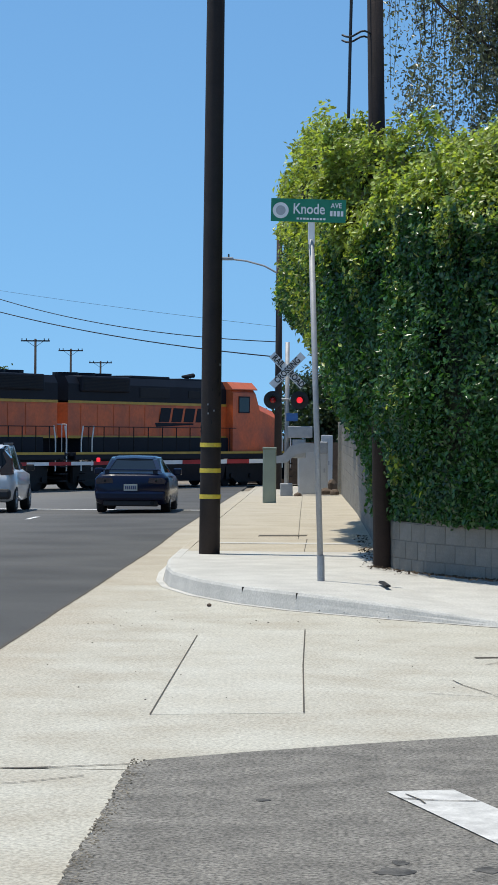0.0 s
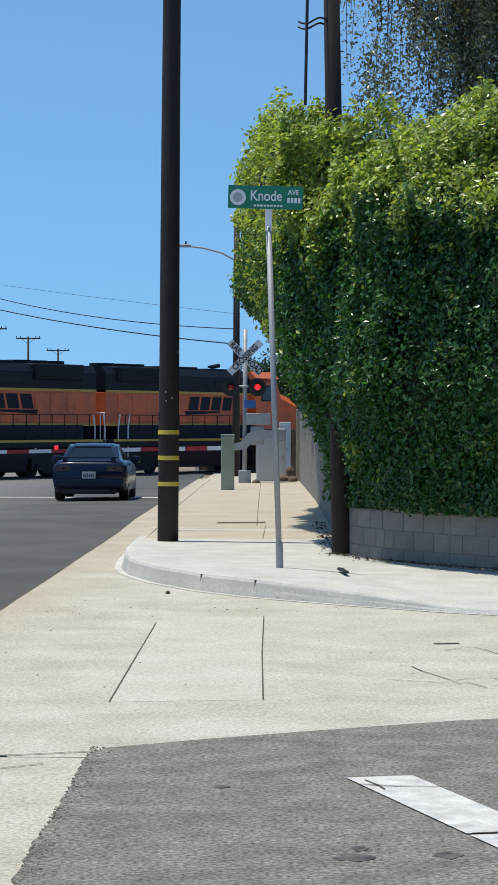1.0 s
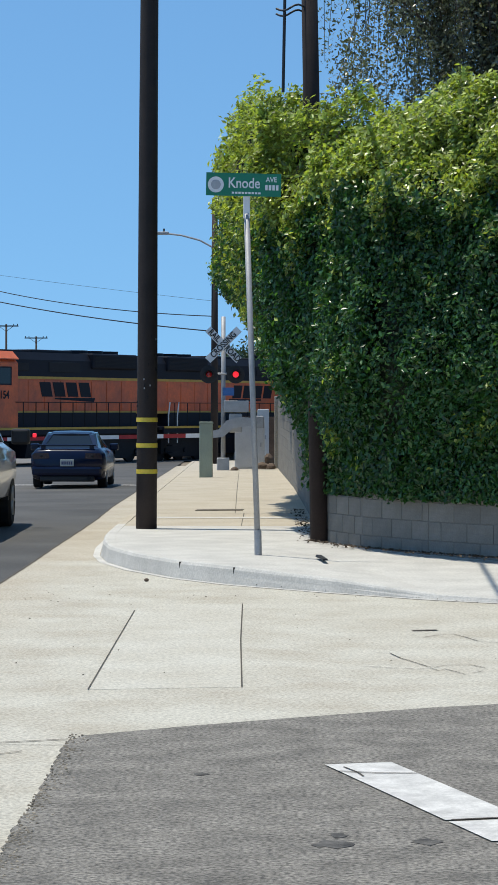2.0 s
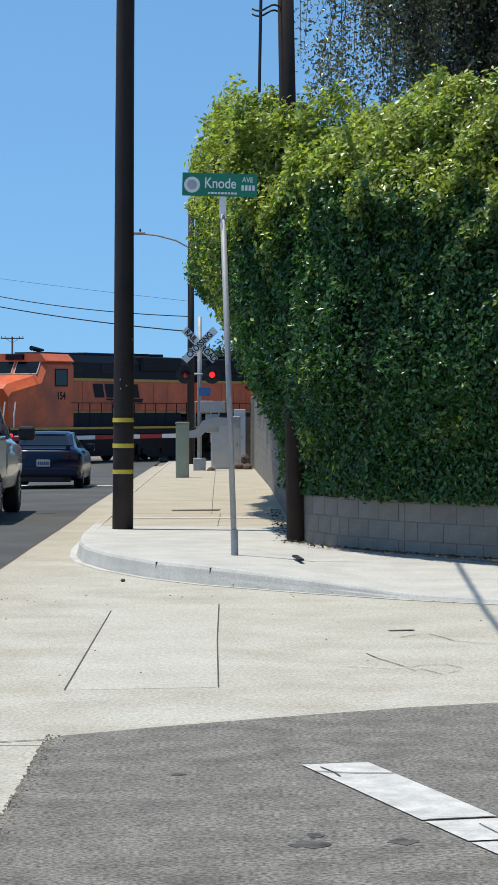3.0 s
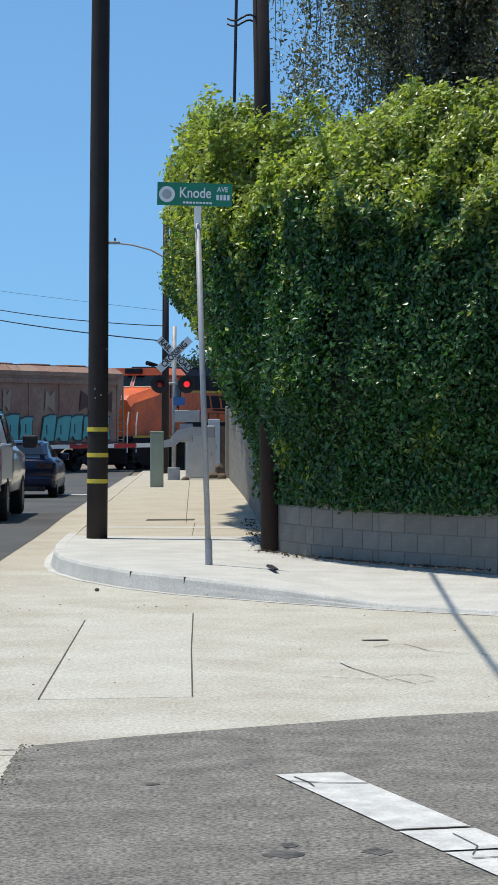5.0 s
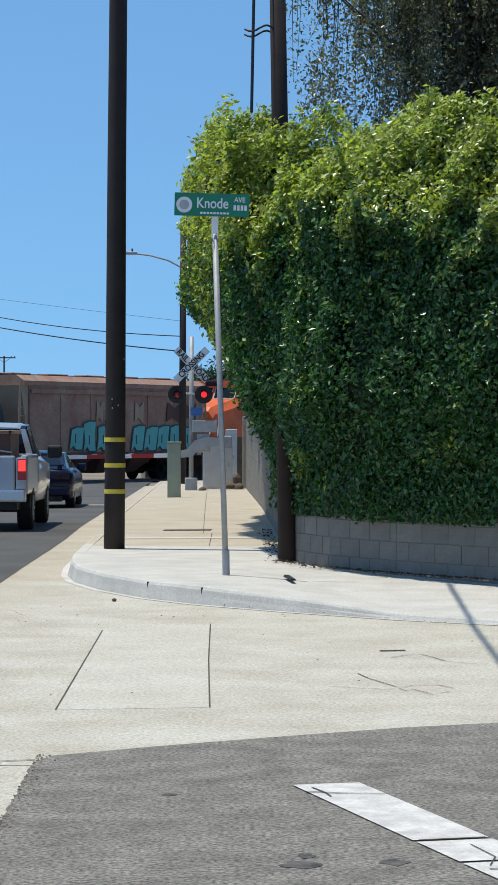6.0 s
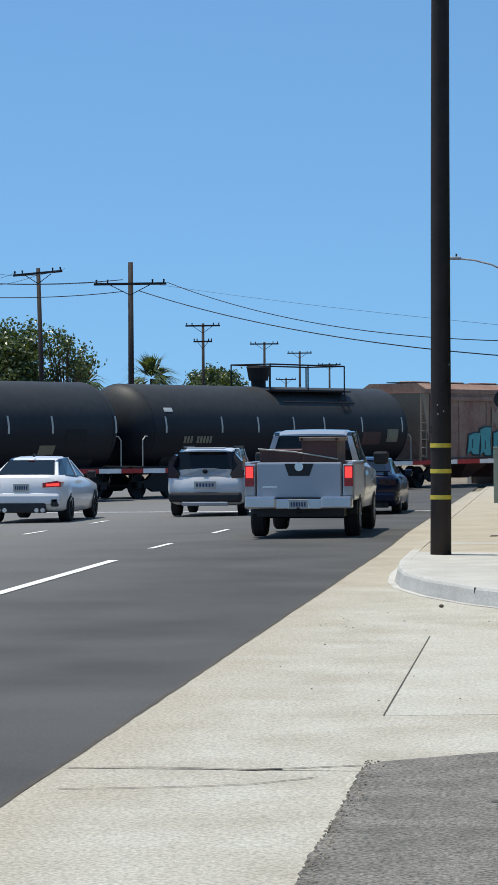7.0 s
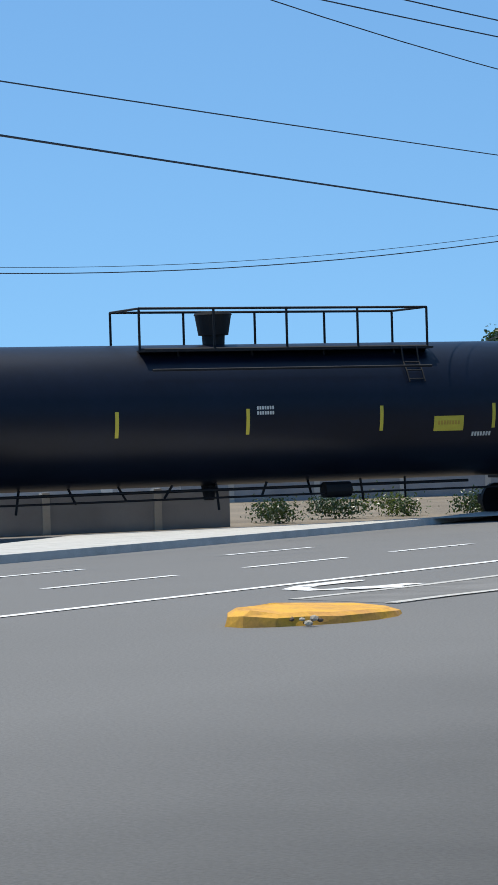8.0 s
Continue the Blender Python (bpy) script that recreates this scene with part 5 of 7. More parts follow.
def parked_van(x, y, rz):
    t = thing("parked_van", "white panel van parked beyond the railway", "van", "vans beyond the railway", pose(x, y, gz(x, y) - 0.06, 0, 0, rz))
    white = mat("van_white", (0.74, 0.75, 0.76), 0.4, var=0.1, scale=2, bump=0, coat=0.4)
    bm = B()
    prof = [(-2.5, 0.38), (2.35, 0.38), (2.45, 0.95), (1.75, 1.10), (1.25, 1.95), (0.9, 2.05), (-2.4, 2.05), (-2.5, 1.9)]
    loft(bm, [[(a, -0.95, b) for a, b in prof], [(a, 0.95, b) for a, b in prof]])
    body = part("body", bm, white, t)
    for yy in (-0.955, 0.955):
        bm = B()
        pr = [(0.55, 1.15), (1.62, 1.15), (1.22, 1.78), (0.55, 1.78)]
        loft(bm, [[(a, yy - 0.008, b) for a, b in pr], [(a, yy + 0.008, b) for a, b in pr]])
        part("side_window", bm, M_GLASS, body, "dark cab window")
    for xx in (-2.55, 2.40):
        bm = B()
        box(bm, xx - 0.06, xx + 0.10, -0.92, 0.92, 0.36, 0.58, 0.03)
        part("bumper", bm, M_BLACK, t, "black bumper")
    for xx in (-1.55, 1.50):
        for yy in (-0.86, 0.86):
            bm = B()
            rod(bm, (xx, yy - 0.11, 0.34), (xx, yy + 0.11, 0.34), 0.34, seg=20)
            tyre = part("tyre", bm, M_RUBBER, t)
            bm = B()
            rod(bm, (xx, yy - 0.12, 0.34), (xx, yy + 0.12, 0.34), 0.19, seg=14)
            part("rim", bm, M_ALU, tyre)


parked_van(-31.5, 75.3, 61)
parked_van(-44.5, 49.8, 58)
parked_van(-43.6, 52.6, 150)

# ------------------------------------------------------------ train
# a car's own space: x along the track (to the right), y away from the camera, z up from the rail
RAIL_Z = -0.55
HEAD = math.degrees(math.atan2(TRACK_U.y, TRACK_U.x))
SPEED = 5.55
MOVING = []
M_LOCO_BLACK = mat("loco_black", (0.008, 0.010, 0.017), 0.6, var=0.3, scale=1.0, fine=8, bump=0.1, spec=0.2)
M_LOCO_ORANGE = mat("loco_orange", (0.72, 0.13, 0.028), 0.5, var=0.25, scale=0.9, fine=7, bump=0.08, col2=(0.38, 0.085, 0.035))
M_LOCO_YELLOW = mat("loco_yellow", (0.55, 0.33, 0.04), 0.5, var=0.2, bump=0)
M_RAIL_WHITE = mat("handrail_white", (0.80, 0.80, 0.76), 0.5, var=0.15, bump=0)
M_TANK_BLACK = mat("tank_black", (0.004, 0.007, 0.018), 0.38, var=0.3, scale=0.7, fine=5, bump=0.05, spec=0.3)
M_TANK_GREY = mat("tank_black_lit_top", (0.006, 0.008, 0.014), 0.55, var=0.3, scale=0.5, fine=4, bump=0.06, spec=0.25)
M_TANK_RUST = mat("tank_rusty_lit_top", (0.007, 0.008, 0.013), 0.6, var=0.35, scale=0.6, fine=4, bump=0.1, spec=0.25)
# sunlit upper half put into the tanks' colour: grey, and rust brown on one
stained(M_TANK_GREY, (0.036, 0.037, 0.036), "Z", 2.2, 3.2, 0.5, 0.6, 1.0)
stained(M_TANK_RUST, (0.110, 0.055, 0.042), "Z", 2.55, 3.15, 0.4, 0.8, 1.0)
M_HOPPER = mat("hopper_brown", (0.245, 0.125, 0.09), 0.75, var=0.35, scale=1.1, fine=6, bump=0.1, col2=(0.33, 0.225, 0.155))
M_HOPPER_DARK = mat("hopper_stain", (0.10, 0.045, 0.035), 0.75, var=0.3, scale=1.5, bump=0.1)
M_TEAL = mat("graffiti_teal", (0.10, 0.40, 0.38), 0.6, var=0.15, scale=2, bump=0)
M_TEAL_DARK = mat("graffiti_outline", (0.02, 0.05, 0.06), 0.6, var=0.2, bump=0)
M_TAN = mat("hopper_end_tan", (0.36, 0.27, 0.19), 0.8, var=0.25, scale=1.2, bump=0.1)
M_LETTER = mat("car_lettering", (0.62, 0.62, 0.58), 0.6, var=0.2, bump=0)
M_LETTER_DIM = mat("car_lettering_dim", (0.22, 0.20, 0.13), 0.6, var=0.2, bump=0)
M_STRIP_Y = mat("reflector_yellow", (0.62, 0.50, 0.05), 0.5, var=0.1, bump=0)
M_STRIP_W = mat("reflector_white", (0.55, 0.54, 0.48), 0.5, var=0.2, bump=0)


def bogie(parent, xc, axles=(-0.89, 0.89), heavy=0.0):
    """A wheeled truck; heavy: how much deeper its side frames are."""
    b = new("bogie")
    b.parent = parent
    b.matrix_basis = pose(xc, 0, 0)
    for dx in axles:
        for y in (-0.72, 0.72):
            bm = B()
            rod(bm, (dx, y - 0.065, 0.44), (dx, y + 0.065, 0.44), 0.44, 0.44, 24)
            part("wheel", bm, M_IRON, b, "dark steel wheel")
        bm = B()
        rod(bm, (dx, -1.0, 0.44), (dx, 1.0, 0.44), 0.08, seg=10)
        part("axle", bm, M_IRON, b)
    for y in (-0.98, 0.98):
        bm = B()
        e = axles[-1] - 0.89
        prof = [(-1.25, 0.36), (-1.25, 0.60), (-0.75, 0.66), (-0.45, 0.86), (0.45, 0.86), (0.75, 0.66), (1.25, 0.60), (1.25, 0.36), (0.7, 0.40), (0.35, 0.24), (-0.35, 0.24), (-0.7, 0.40)]
        prof = [(x + (e if x > 0 else -e), z + (heavy if z > 0.5 else -heavy * 0.25)) for x, z in prof]
        loft(bm, [[(x, y - 0.06, z) for x, z in prof], [(x, y + 0.06, z) for x, z in prof]])
        part("side_frame", bm, M_IRON, b)
        for dx in axles:
            bm = B()
            rod(bm, (dx, y * 1.08 - 0.05, 0.44), (dx, y * 1.08 + 0.05, 0.44), 0.10, seg=12)
            part("bearing_cap", bm, M_IRON, b)
    return b


def couplers(parent, x0, x1):
    for x, s in ((x0, -1), (x1, 1)):
        bm = B()
        box(bm, min(x, x - s * 0.9), max(x, x - s * 0.9), -1.25, 1.25, 0.95, 1.16, 0.02)
        part("end_sill", bm, M_IRON, parent)
        bm = B()
        box(bm, min(x, x + s * 0.30), max(x, x + s * 0.30), -0.12, 0.12, 0.72, 0.98, 0.03)
        part("coupler", bm, M_IRON, parent)
        bm = B()
        path_rod(bm, [(x - s * 0.1, -0.35, 0.9), (x + s * 0.15, -0.42, 0.55), (x + s * 0.3, -0.4, 0.42)], 0.025, 6)
        part("air_hose", bm, M_RUBBER, parent)


def grab(parent, pts, r=0.018, m=None, name="handrail"):
    bm = B()
    path_rod(bm, pts, r, 6)
    part(name, bm, m or M_RAIL_WHITE, parent)


def bars(parent, x0, x1, z, h, y, n, m, name="print_bar", tilt=0.0):
    """A line of print that cannot be read."""
    bm = B()
    w = (x1 - x0) / n
    for k in range(n):
        a = x0 + k * w + w * 0.14
        b = a + w * 0.72
        loft(bm, [[(a, y, z - h / 2), (b, y, z - h / 2), (b + tilt * h, y, z + h / 2), (a + tilt * h, y, z + h / 2)], [(a, y - 0.006, z - h / 2), (b, y - 0.006, z - h / 2), (b + tilt * h, y - 0.006, z + h / 2), (a + tilt * h, y - 0.006, z + h / 2)]])
    part(name, bm, m, parent)


def locomotive(c0, flip, label, L):
    """Its cab is at +x; flip turns it round."""
    t = thing("locomotive", label, "locomotive", "locomotives")
    def slab(name, x0, x1, hw, z0, z1, m, bev=0.03, label=""):
        bm = B()
        box(bm, x0, x1, -hw, hw, z0, z1, bev)
        return part(name, bm, m, t, label)
    h0 = 0.25 if flip else 0.45
    slab("frame_sill", 0.35, L - 0.35, 1.48, 1.16, 1.44, M_LOCO_BLACK)
    for y in (-1.49, 1.49):
        bm = B()
        box(bm, 0.4, L - 0.4, y - 0.008, y + 0.008, 1.37, 1.46)
        part("sill_stripe", bm, M_LOCO_YELLOW, t, "yellow stripe along the sill")
    slab("equipment_case", 1.3, L - 2.9, 1.18, 1.44, 2.02, M_LOCO_BLACK)
    hood = slab("hood_side", h0, L - 4.95, 1.06, 2.0, 3.32, M_LOCO_ORANGE, 0.02, "orange hood sides")
    bm = B()
    prof = [(-1.07, 3.40), (-1.07, 4.05), (-0.90, 4.34), (0.90, 4.34), (1.07, 4.05), (1.07, 3.40)]
    loft(bm, [[(h0, y, z) for y, z in prof], [(L - 5.0, y, z) for y, z in prof]])
    top = part("hood_top", bm, M_LOCO_BLACK, t, "black upper hood")
    for y in (-1.075, 1.075):
        for z, m in ((3.36, M_LOCO_YELLOW), (2.03, M_LOCO_YELLOW)):
            bm = B()
            box(bm, h0, L - 4.95, y - 0.006, y + 0.006, z - 0.05, z + 0.05)
            part("hood_stripe", bm, m, hood, "yellow stripe")
        # swoosh-like emblem as plain slanted shapes
        if (y > 0) == flip:
            xx = 4.6 if flip else 6.8
            bm = B()
            for k in range(4):
                a = xx + k * 0.92
                loft(bm, [[(a, y + (0.004 if flip else -0.004), 2.64), (a + 0.74, y + (0.004 if flip else -0.004), 2.64), (a + 0.92, y + (0.004 if flip else -0.004), 3.20), (a + 0.16, y + (0.004 if flip else -0.004), 3.20)], [(a, y + (0.014 if flip else -0.014), 2.64), (a + 0.74, y + (0.014 if flip else -0.014), 2.64), (a + 0.92, y + (0.014 if flip else -0.014), 3.20), (a + 0.16, y + (0.014 if flip else -0.014), 3.20)]])
            loft(bm, [[(xx - 0.3, y + (0.004 if flip else -0.004), 2.60), (xx + 2.6, y + (0.004 if flip else -0.004), 2.60), (xx + 2.6, y + (0.004 if flip else -0.004), 2.54), (xx - 0.2, y + (0.004 if flip else -0.004), 2.44)], [(xx - 0.3, y + (0.014 if flip else -0.014), 2.60), (xx + 2.6, y + (0.014 if flip else -0.014), 2.60), (xx + 2.6, y + (0.014 if flip else -0.014), 2.54), (xx - 0.2, y + (0.014 if flip else -0.014), 2.44)]])
            part("emblem", bm, M_LOCO_BLACK, hood, "black slanted emblem shapes")
    for k in range(int((L - 5.8) / 1.12)):
        for y in (-1.066, 1.066):
            bm = B()
            box(bm, 1.3 + k * 1.12, 2.3 + k * 1.12, y - 0.012, y + 0.012, 2.12, 3.26, 0.01)
            part("hood_door", bm, M_LOCO_ORANGE, hood)
    # radiator section, fans, exhaust on the roof
    bm = B()
    box(bm, 1.2, 4.6, -1.16, 1.16, 3.75, 4.36, 0.06)
    part("radiator", bm, M_LOCO_BLACK, top)
    for k in range(3):
        bm = B()
        rod(bm, (1.8 + k * 1.15, 0, 4.34), (1.8 + k * 1.15, 0, 4.50), 0.5, 0.5, 20)
        part("fan", bm, M_LOCO_BLACK, top)
    bm = B()
    box(bm, 5.4, 8.2, -0.7, 0.7, 4.32, 4.46, 0.04)
    part("roof_hatch", bm, M_LOCO_BLACK, top)
    bm = B()
    box(bm, 9.0, 11.2, -0.75, 0.75, 4.30, 4.42, 0.04)
    part("roof_hatch", bm, M_LOCO_BLACK, top)
    for k in range(3):
        bm = B()
        rod(bm, (10.1 + k * 0.22, -0.1, 4.52 + 0.03 * k), (10.5 + k * 0.22, -0.1, 4.52 + 0.03 * k), 0.05, 0.10, 10)
        part("horn", bm, M_IRON, top)
    bm = B()
    rod(bm, (10.5, -0.1, 4.35), (10.5, -0.1, 4.55), 0.05, seg=8)
    part("horn_stand", bm, M_IRON, top)
    # wide cab with sloping front and short nose
    bm = B()
    rings = []
    for x, hw, z1 in ((L - 5.0, 1.40, 4.20), (L - 3.15, 1.40, 4.20), (L - 2.75, 1.38, 3.50), (L - 0.95, 1.20, 3.14), (L - 0.75, 1.16, 2.95)):
        rings.append([(x, -hw, 1.44), (x, -hw, z1 - 0.32), (x, -hw * 0.80, z1), (x, hw * 0.80, z1), (x, hw, z1 - 0.32), (x, hw, 1.44)])
    loft(bm, rings)
    cab = part("cab", bm, M_LOCO_ORANGE, t, "orange wide-nosed cab")
    bm = B()
    prof = [(-1.40, 4.06), (-1.12, 4.34), (1.12, 4.34), (1.40, 4.06), (1.40, 4.02), (-1.40, 4.02)]
    loft(bm, [[(L - 5.05, y, z) for y, z in prof], [(L - 3.0, y, z) for y, z in prof]])
    part("cab_roof", bm, mat("cab_roof_orange", (0.62, 0.14, 0.05), 0.5, var=0.15, bump=0.05), cab, "sunlit orange cab roof")
    for y, s in ((-1.405, -1), (1.405, 1)):
        bm = B()
        box(bm, L - 4.5, L - 3.7, y - 0.012, y + 0.012, 3.10, 3.72, 0.01)
        part("side_window", bm, M_GLASS, cab, "dark cab side window")
        bm = B()
        for x0, x1, z0, z1 in ((L - 4.55, L - 3.65, 3.70, 3.75), (L - 4.55, L - 3.65, 3.06, 3.11), (L - 4.55, L - 4.5, 3.06, 3.75), (L - 3.7, L - 3.65, 3.06, 3.75)):
            box(bm, x0, x1, y - 0.02, y + 0.02, z0, z1)
        part("window_frame", bm, M_LOCO_BLACK, cab)
    for y in (-0.60, 0.60):
        bm = B()
        loft(bm, [[(L - 3.07, y - 0.50, 4.02), (L - 3.07, y + 0.50, 4.02), (L - 2.80, y + 0.50, 3.55), (L - 2.80, y - 0.50, 3.55)], [(L - 3.03, y - 0.50, 4.04), (L - 3.03, y + 0.50, 4.04), (L - 2.76, y + 0.50, 3.57), (L - 2.76, y - 0.50, 3.57)]])
        part("windscreen", bm, M_GLASS, cab, "dark windscreen")
        bm = B()
        for dy in (-0.53, 0.53):
            rod(bm, (L - 3.06, y + dy, 4.05), (L - 2.76, y + dy, 3.53), 0.025, seg=6)
        rod(bm, (L - 2.76, y - 0.53, 3.53), (L - 2.76, y + 0.53, 3.53), 0.025, seg=6)
        part("window_frame", bm, M_STRIP_W, cab, "pale windscreen frame")
    bm = B()
    box(bm, L - 3.05, L - 2.86, -0.40, 0.40, 4.10, 4.32, 0.02)
    part("number_board", bm, M_LOCO_BLACK, cab, "dark number board over the windscreen")
    for yy in (-0.14, 0.14):
        bm = B()
        rod(bm, (h0 - 0.06, yy, 3.92), (h0 + 0.02, yy, 3.92), 0.12, seg=14)
        part("rear_headlight", bm, M_STRIP_W, top, "pale twin headlight")
    for k in range(9):
        for y in (-1.168, 1.168):
            bm = B()
            box(bm, 1.35, 4.45, y - 0.012, y + 0.012, 3.82 + k * 0.055, 3.845 + k * 0.055)
            part("radiator_louvre", bm, M_IRON, top)
    for y in (-1.072, 1.072):
        bm = B()
        box(bm, 5.4, 7.6, y - 0.02, y + 0.02, 3.58, 3.98, 0.01)
        part("air_intake", bm, M_IRON, top, "dark intake grille")
        bm = B()
        box(bm, 9.0, 9.9, y - 0.02, y + 0.02, 3.62, 3.92, 0.01)
        part("air_intake", bm, M_IRON, top, "dark intake grille")
    if flip:
        writing("road_number", "154", 0.42, pose(L - 4.1, 1.412, 2.68, 90, 0, 180), M_LOCO_BLACK, cab, bold=0.008)
    bm = B()
    box(bm, L - 0.78, L - 0.72, -0.25, 0.25, 3.02, 3.2, 0.02)
    part("headlight", bm, M_STRIP_W, cab)
    # platforms, steps, handrails
    slab("front_platform", L - 0.95, L - 0.1, 1.42, 1.30, 1.44, M_LOCO_BLACK)
    slab("rear_platform", 0.1, 1.1, 1.42, 1.30, 1.44, M_LOCO_BLACK)
    for xs, s in ((0.45 if flip else 1.25, 1), (L - 0.45, -1)):
        for y in (-1.38, 1.38):
            for k in range(4):
                bm = B()
                box(bm, xs - 0.28, xs + 0.28, y - 0.14, y + 0.14, 0.36 + k * 0.27, 0.40 + k * 0.27)
                part("step", bm, M_IRON, t)
            grab(t, [(xs - 0.36, y, 0.75), (xs - 0.36, y, 1.9), (xs - 0.36 + 0.12 * s, y, 2.45)], 0.028)
            grab(t, [(xs + 0.36, y, 0.75), (xs + 0.36, y, 1.9), (xs + 0.36 + 0.12 * s, y, 2.45)], 0.028)
    for y in (-1.44, 1.44):
        for k in range(11):
            x = 1.3 + k * (L - 6.6) / 10
            grab(t, [(x, y, 1.44), (x, y, 2.42)], 0.022, M_IRON, "stanchion")
        grab(t, [(1.0, y, 2.42), (L - 4.8, y, 2.42)], 0.016, M_IRON)
    grab(t, [(0.15, -1.2, 1.44), (0.15, -1.2, 2.5), (0.15, 1.2, 2.5), (0.15, 1.2, 1.44)], 0.02)
    bm = B()
    prof = [(-1.35, 1.16), (-1.45, 0.95), (-1.30, 0.28), (1.30, 0.28), (1.45, 0.95), (1.35, 1.16)]
    loft(bm, [[(5.4, y, z) for y, z in prof], [(L - 5.6, y, z) for y, z in prof]])
    part("fuel_tank", bm, M_LOCO_BLACK, t)
    bogie(t, 2.75, (-1.55, 0.0, 1.55), 0.28)
    bogie(t, L - 3.0, (-1.55, 0.0, 1.55), 0.28)
    for y in (-1.2, 1.2):
        bm = B()
        box(bm, 4.75, 5.35, y - 0.12, y + 0.12, 0.72, 1.0, 0.08)
        part("air_tank", bm, M_IRON, t)
    bm = B()
    box(bm, L - 0.30, L - 0.05, -1.3, 1.3, 0.25, 0.95, 0.05)
    part("plough", bm, M_LOCO_BLACK, t)
    couplers(t, 0.1, L - 0.1)
    MOVING.append((t, c0 + (L if flip else 0), flip))
    return t


def hopper_car(c0, length):
    t = thing("hopper_car", "rust-brown covered hopper wagon with teal graffiti", "railway wagon")
    L = length
    bm = B()
    loft(bm, [[(0.75, -1.50, 1.10), (0.75, 1.50, 1.10), (0.75, 1.50, 3.85), (0.75, -1.50, 3.85)], [(L - 0.75, -1.50, 1.10), (L - 0.75, 1.50, 1.10), (L - 0.75, 1.50, 3.85), (L - 0.75, -1.50, 3.85)]])
    body = part("body", bm, M_HOPPER, t, "faded brown hopper sides")
    bm = B()
    prof = [(-1.54, 3.85), (-1.54, 4.02), (-1.15, 4.25), (1.15, 4.25), (1.54, 4.02), (1.54, 3.85)]
    loft(bm, [[(0.35, y, z) for y, z in prof], [(L - 0.35, y, z) for y, z in prof]])
    part("roof", bm, M_HOPPER, t)
    for y in (-1.56, 1.56):
        bm = B()
        box(bm, 0.3, L - 0.3, y - 0.05, y + 0.05, 1.02, 1.22, 0.01)
        part("side_sill", bm, M_HOPPER_DARK, t)
        for k in range(10):
            bm = B()
            box(bm, 0.9 + k * (L - 2.2) / 9, 1.3 + k * (L - 2.2) / 9, y - 0.056, y + 0.056, 1.06, 1.16)
            part("reflector", bm, M_STRIP_W if k % 2 else M_RED_LAMP, t)
        bm = B()
        box(bm, 0.8, L - 0.8, y - 0.02, y + 0.02, 3.55, 3.72)
        part("top_rail", bm, M_HOPPER, t)
    for k in range(7):
        for y in (-1.505, 1.505):
            bm = B()
            x = 0.8 + k * (L - 1.6) / 6
            box(bm, x - 0.05, x + 0.05, y - 0.035, y + 0.035, 1.22, 3.55, 0.01)
            part("side_post", bm, M_HOPPER, t)
    bm = B()
    box(bm, 0.4, L - 0.4, -0.35, 0.35, 4.27, 4.31)
    part("running_board", bm, M_IRON, t)
    for k in range(5):
        bm = B()
        x = 2.0 + k * (L - 4.0) / 4
        box(bm, x - 0.7, x + 0.7, -0.32, 0.32, 4.25, 4.36, 0.04)
        part("roof_hatch", bm, M_HOPPER, t)
    # sloping ends, ladders and braces
    for x0, s in ((0.75, -1), (L - 0.75, 1)):
        bm = B()
        loft(bm, [[(x0, -1.46, 3.84), (x0, 1.46, 3.84), (x0 + s * 0.55, 1.46, 3.84), (x0 + s * 0.55, -1.46, 3.84)], [(x0 - s * 0.5, -1.46, 1.9), (x0 - s * 0.5, 1.46, 1.9), (x0 + s * 0.02, 1.46, 1.9), (x0 + s * 0.02, -1.46, 1.9)]])
        part("slope_sheet", bm, M_TAN, t, "dusty tan slope sheet")
        for y in (-1.42, 1.42):
            bm = B()
            rod(bm, (x0 + s * 0.60, y, 1.1), (x0 + s * 0.50, y, 4.0), 0.045, seg=8)
            rod(bm, (x0 + s * 0.15, y, 1.1), (x0 + s * 0.15, y, 3.84), 0.035, seg=8)
            lad = part("corner_post", bm, M_TAN, t)
            for k in range(7):
                bm = B()
                rod(bm, (x0 + s * 0.15, y, 1.3 + k * 0.34), (x0 + s * 0.60, y, 1.3 + k * 0.34), 0.02, seg=6)
                part("rung", bm, M_TAN, lad)
        bm = B()
        box(bm, min(x0, x0 + s * 0.65), max(x0, x0 + s * 0.65), -1.4, 1.4, 0.98, 1.10)
        part("end_deck", bm, M_HOPPER_DARK, t)
    # outlets below
    for k in range(3):
        x = L * 0.5 + (k - 1) * 2.4
        bm = B()
        loft(bm, [[(x - 1.0, -1.3, 1.1), (x + 1.0, -1.3, 1.1), (x + 1.0, 1.3, 1.1), (x - 1.0, 1.3, 1.1)], [(x - 0.35, -0.5, 0.35), (x + 0.35, -0.5, 0.35), (x + 0.35, 0.5, 0.35), (x - 0.35, 0.5, 0.35)]])
        part("outlet", bm, M_HOPPER_DARK, t)
    # painted scrawl: plain letter-like shapes with dark outlines, stains above
    rng = random.Random(8)
    x = 3.6
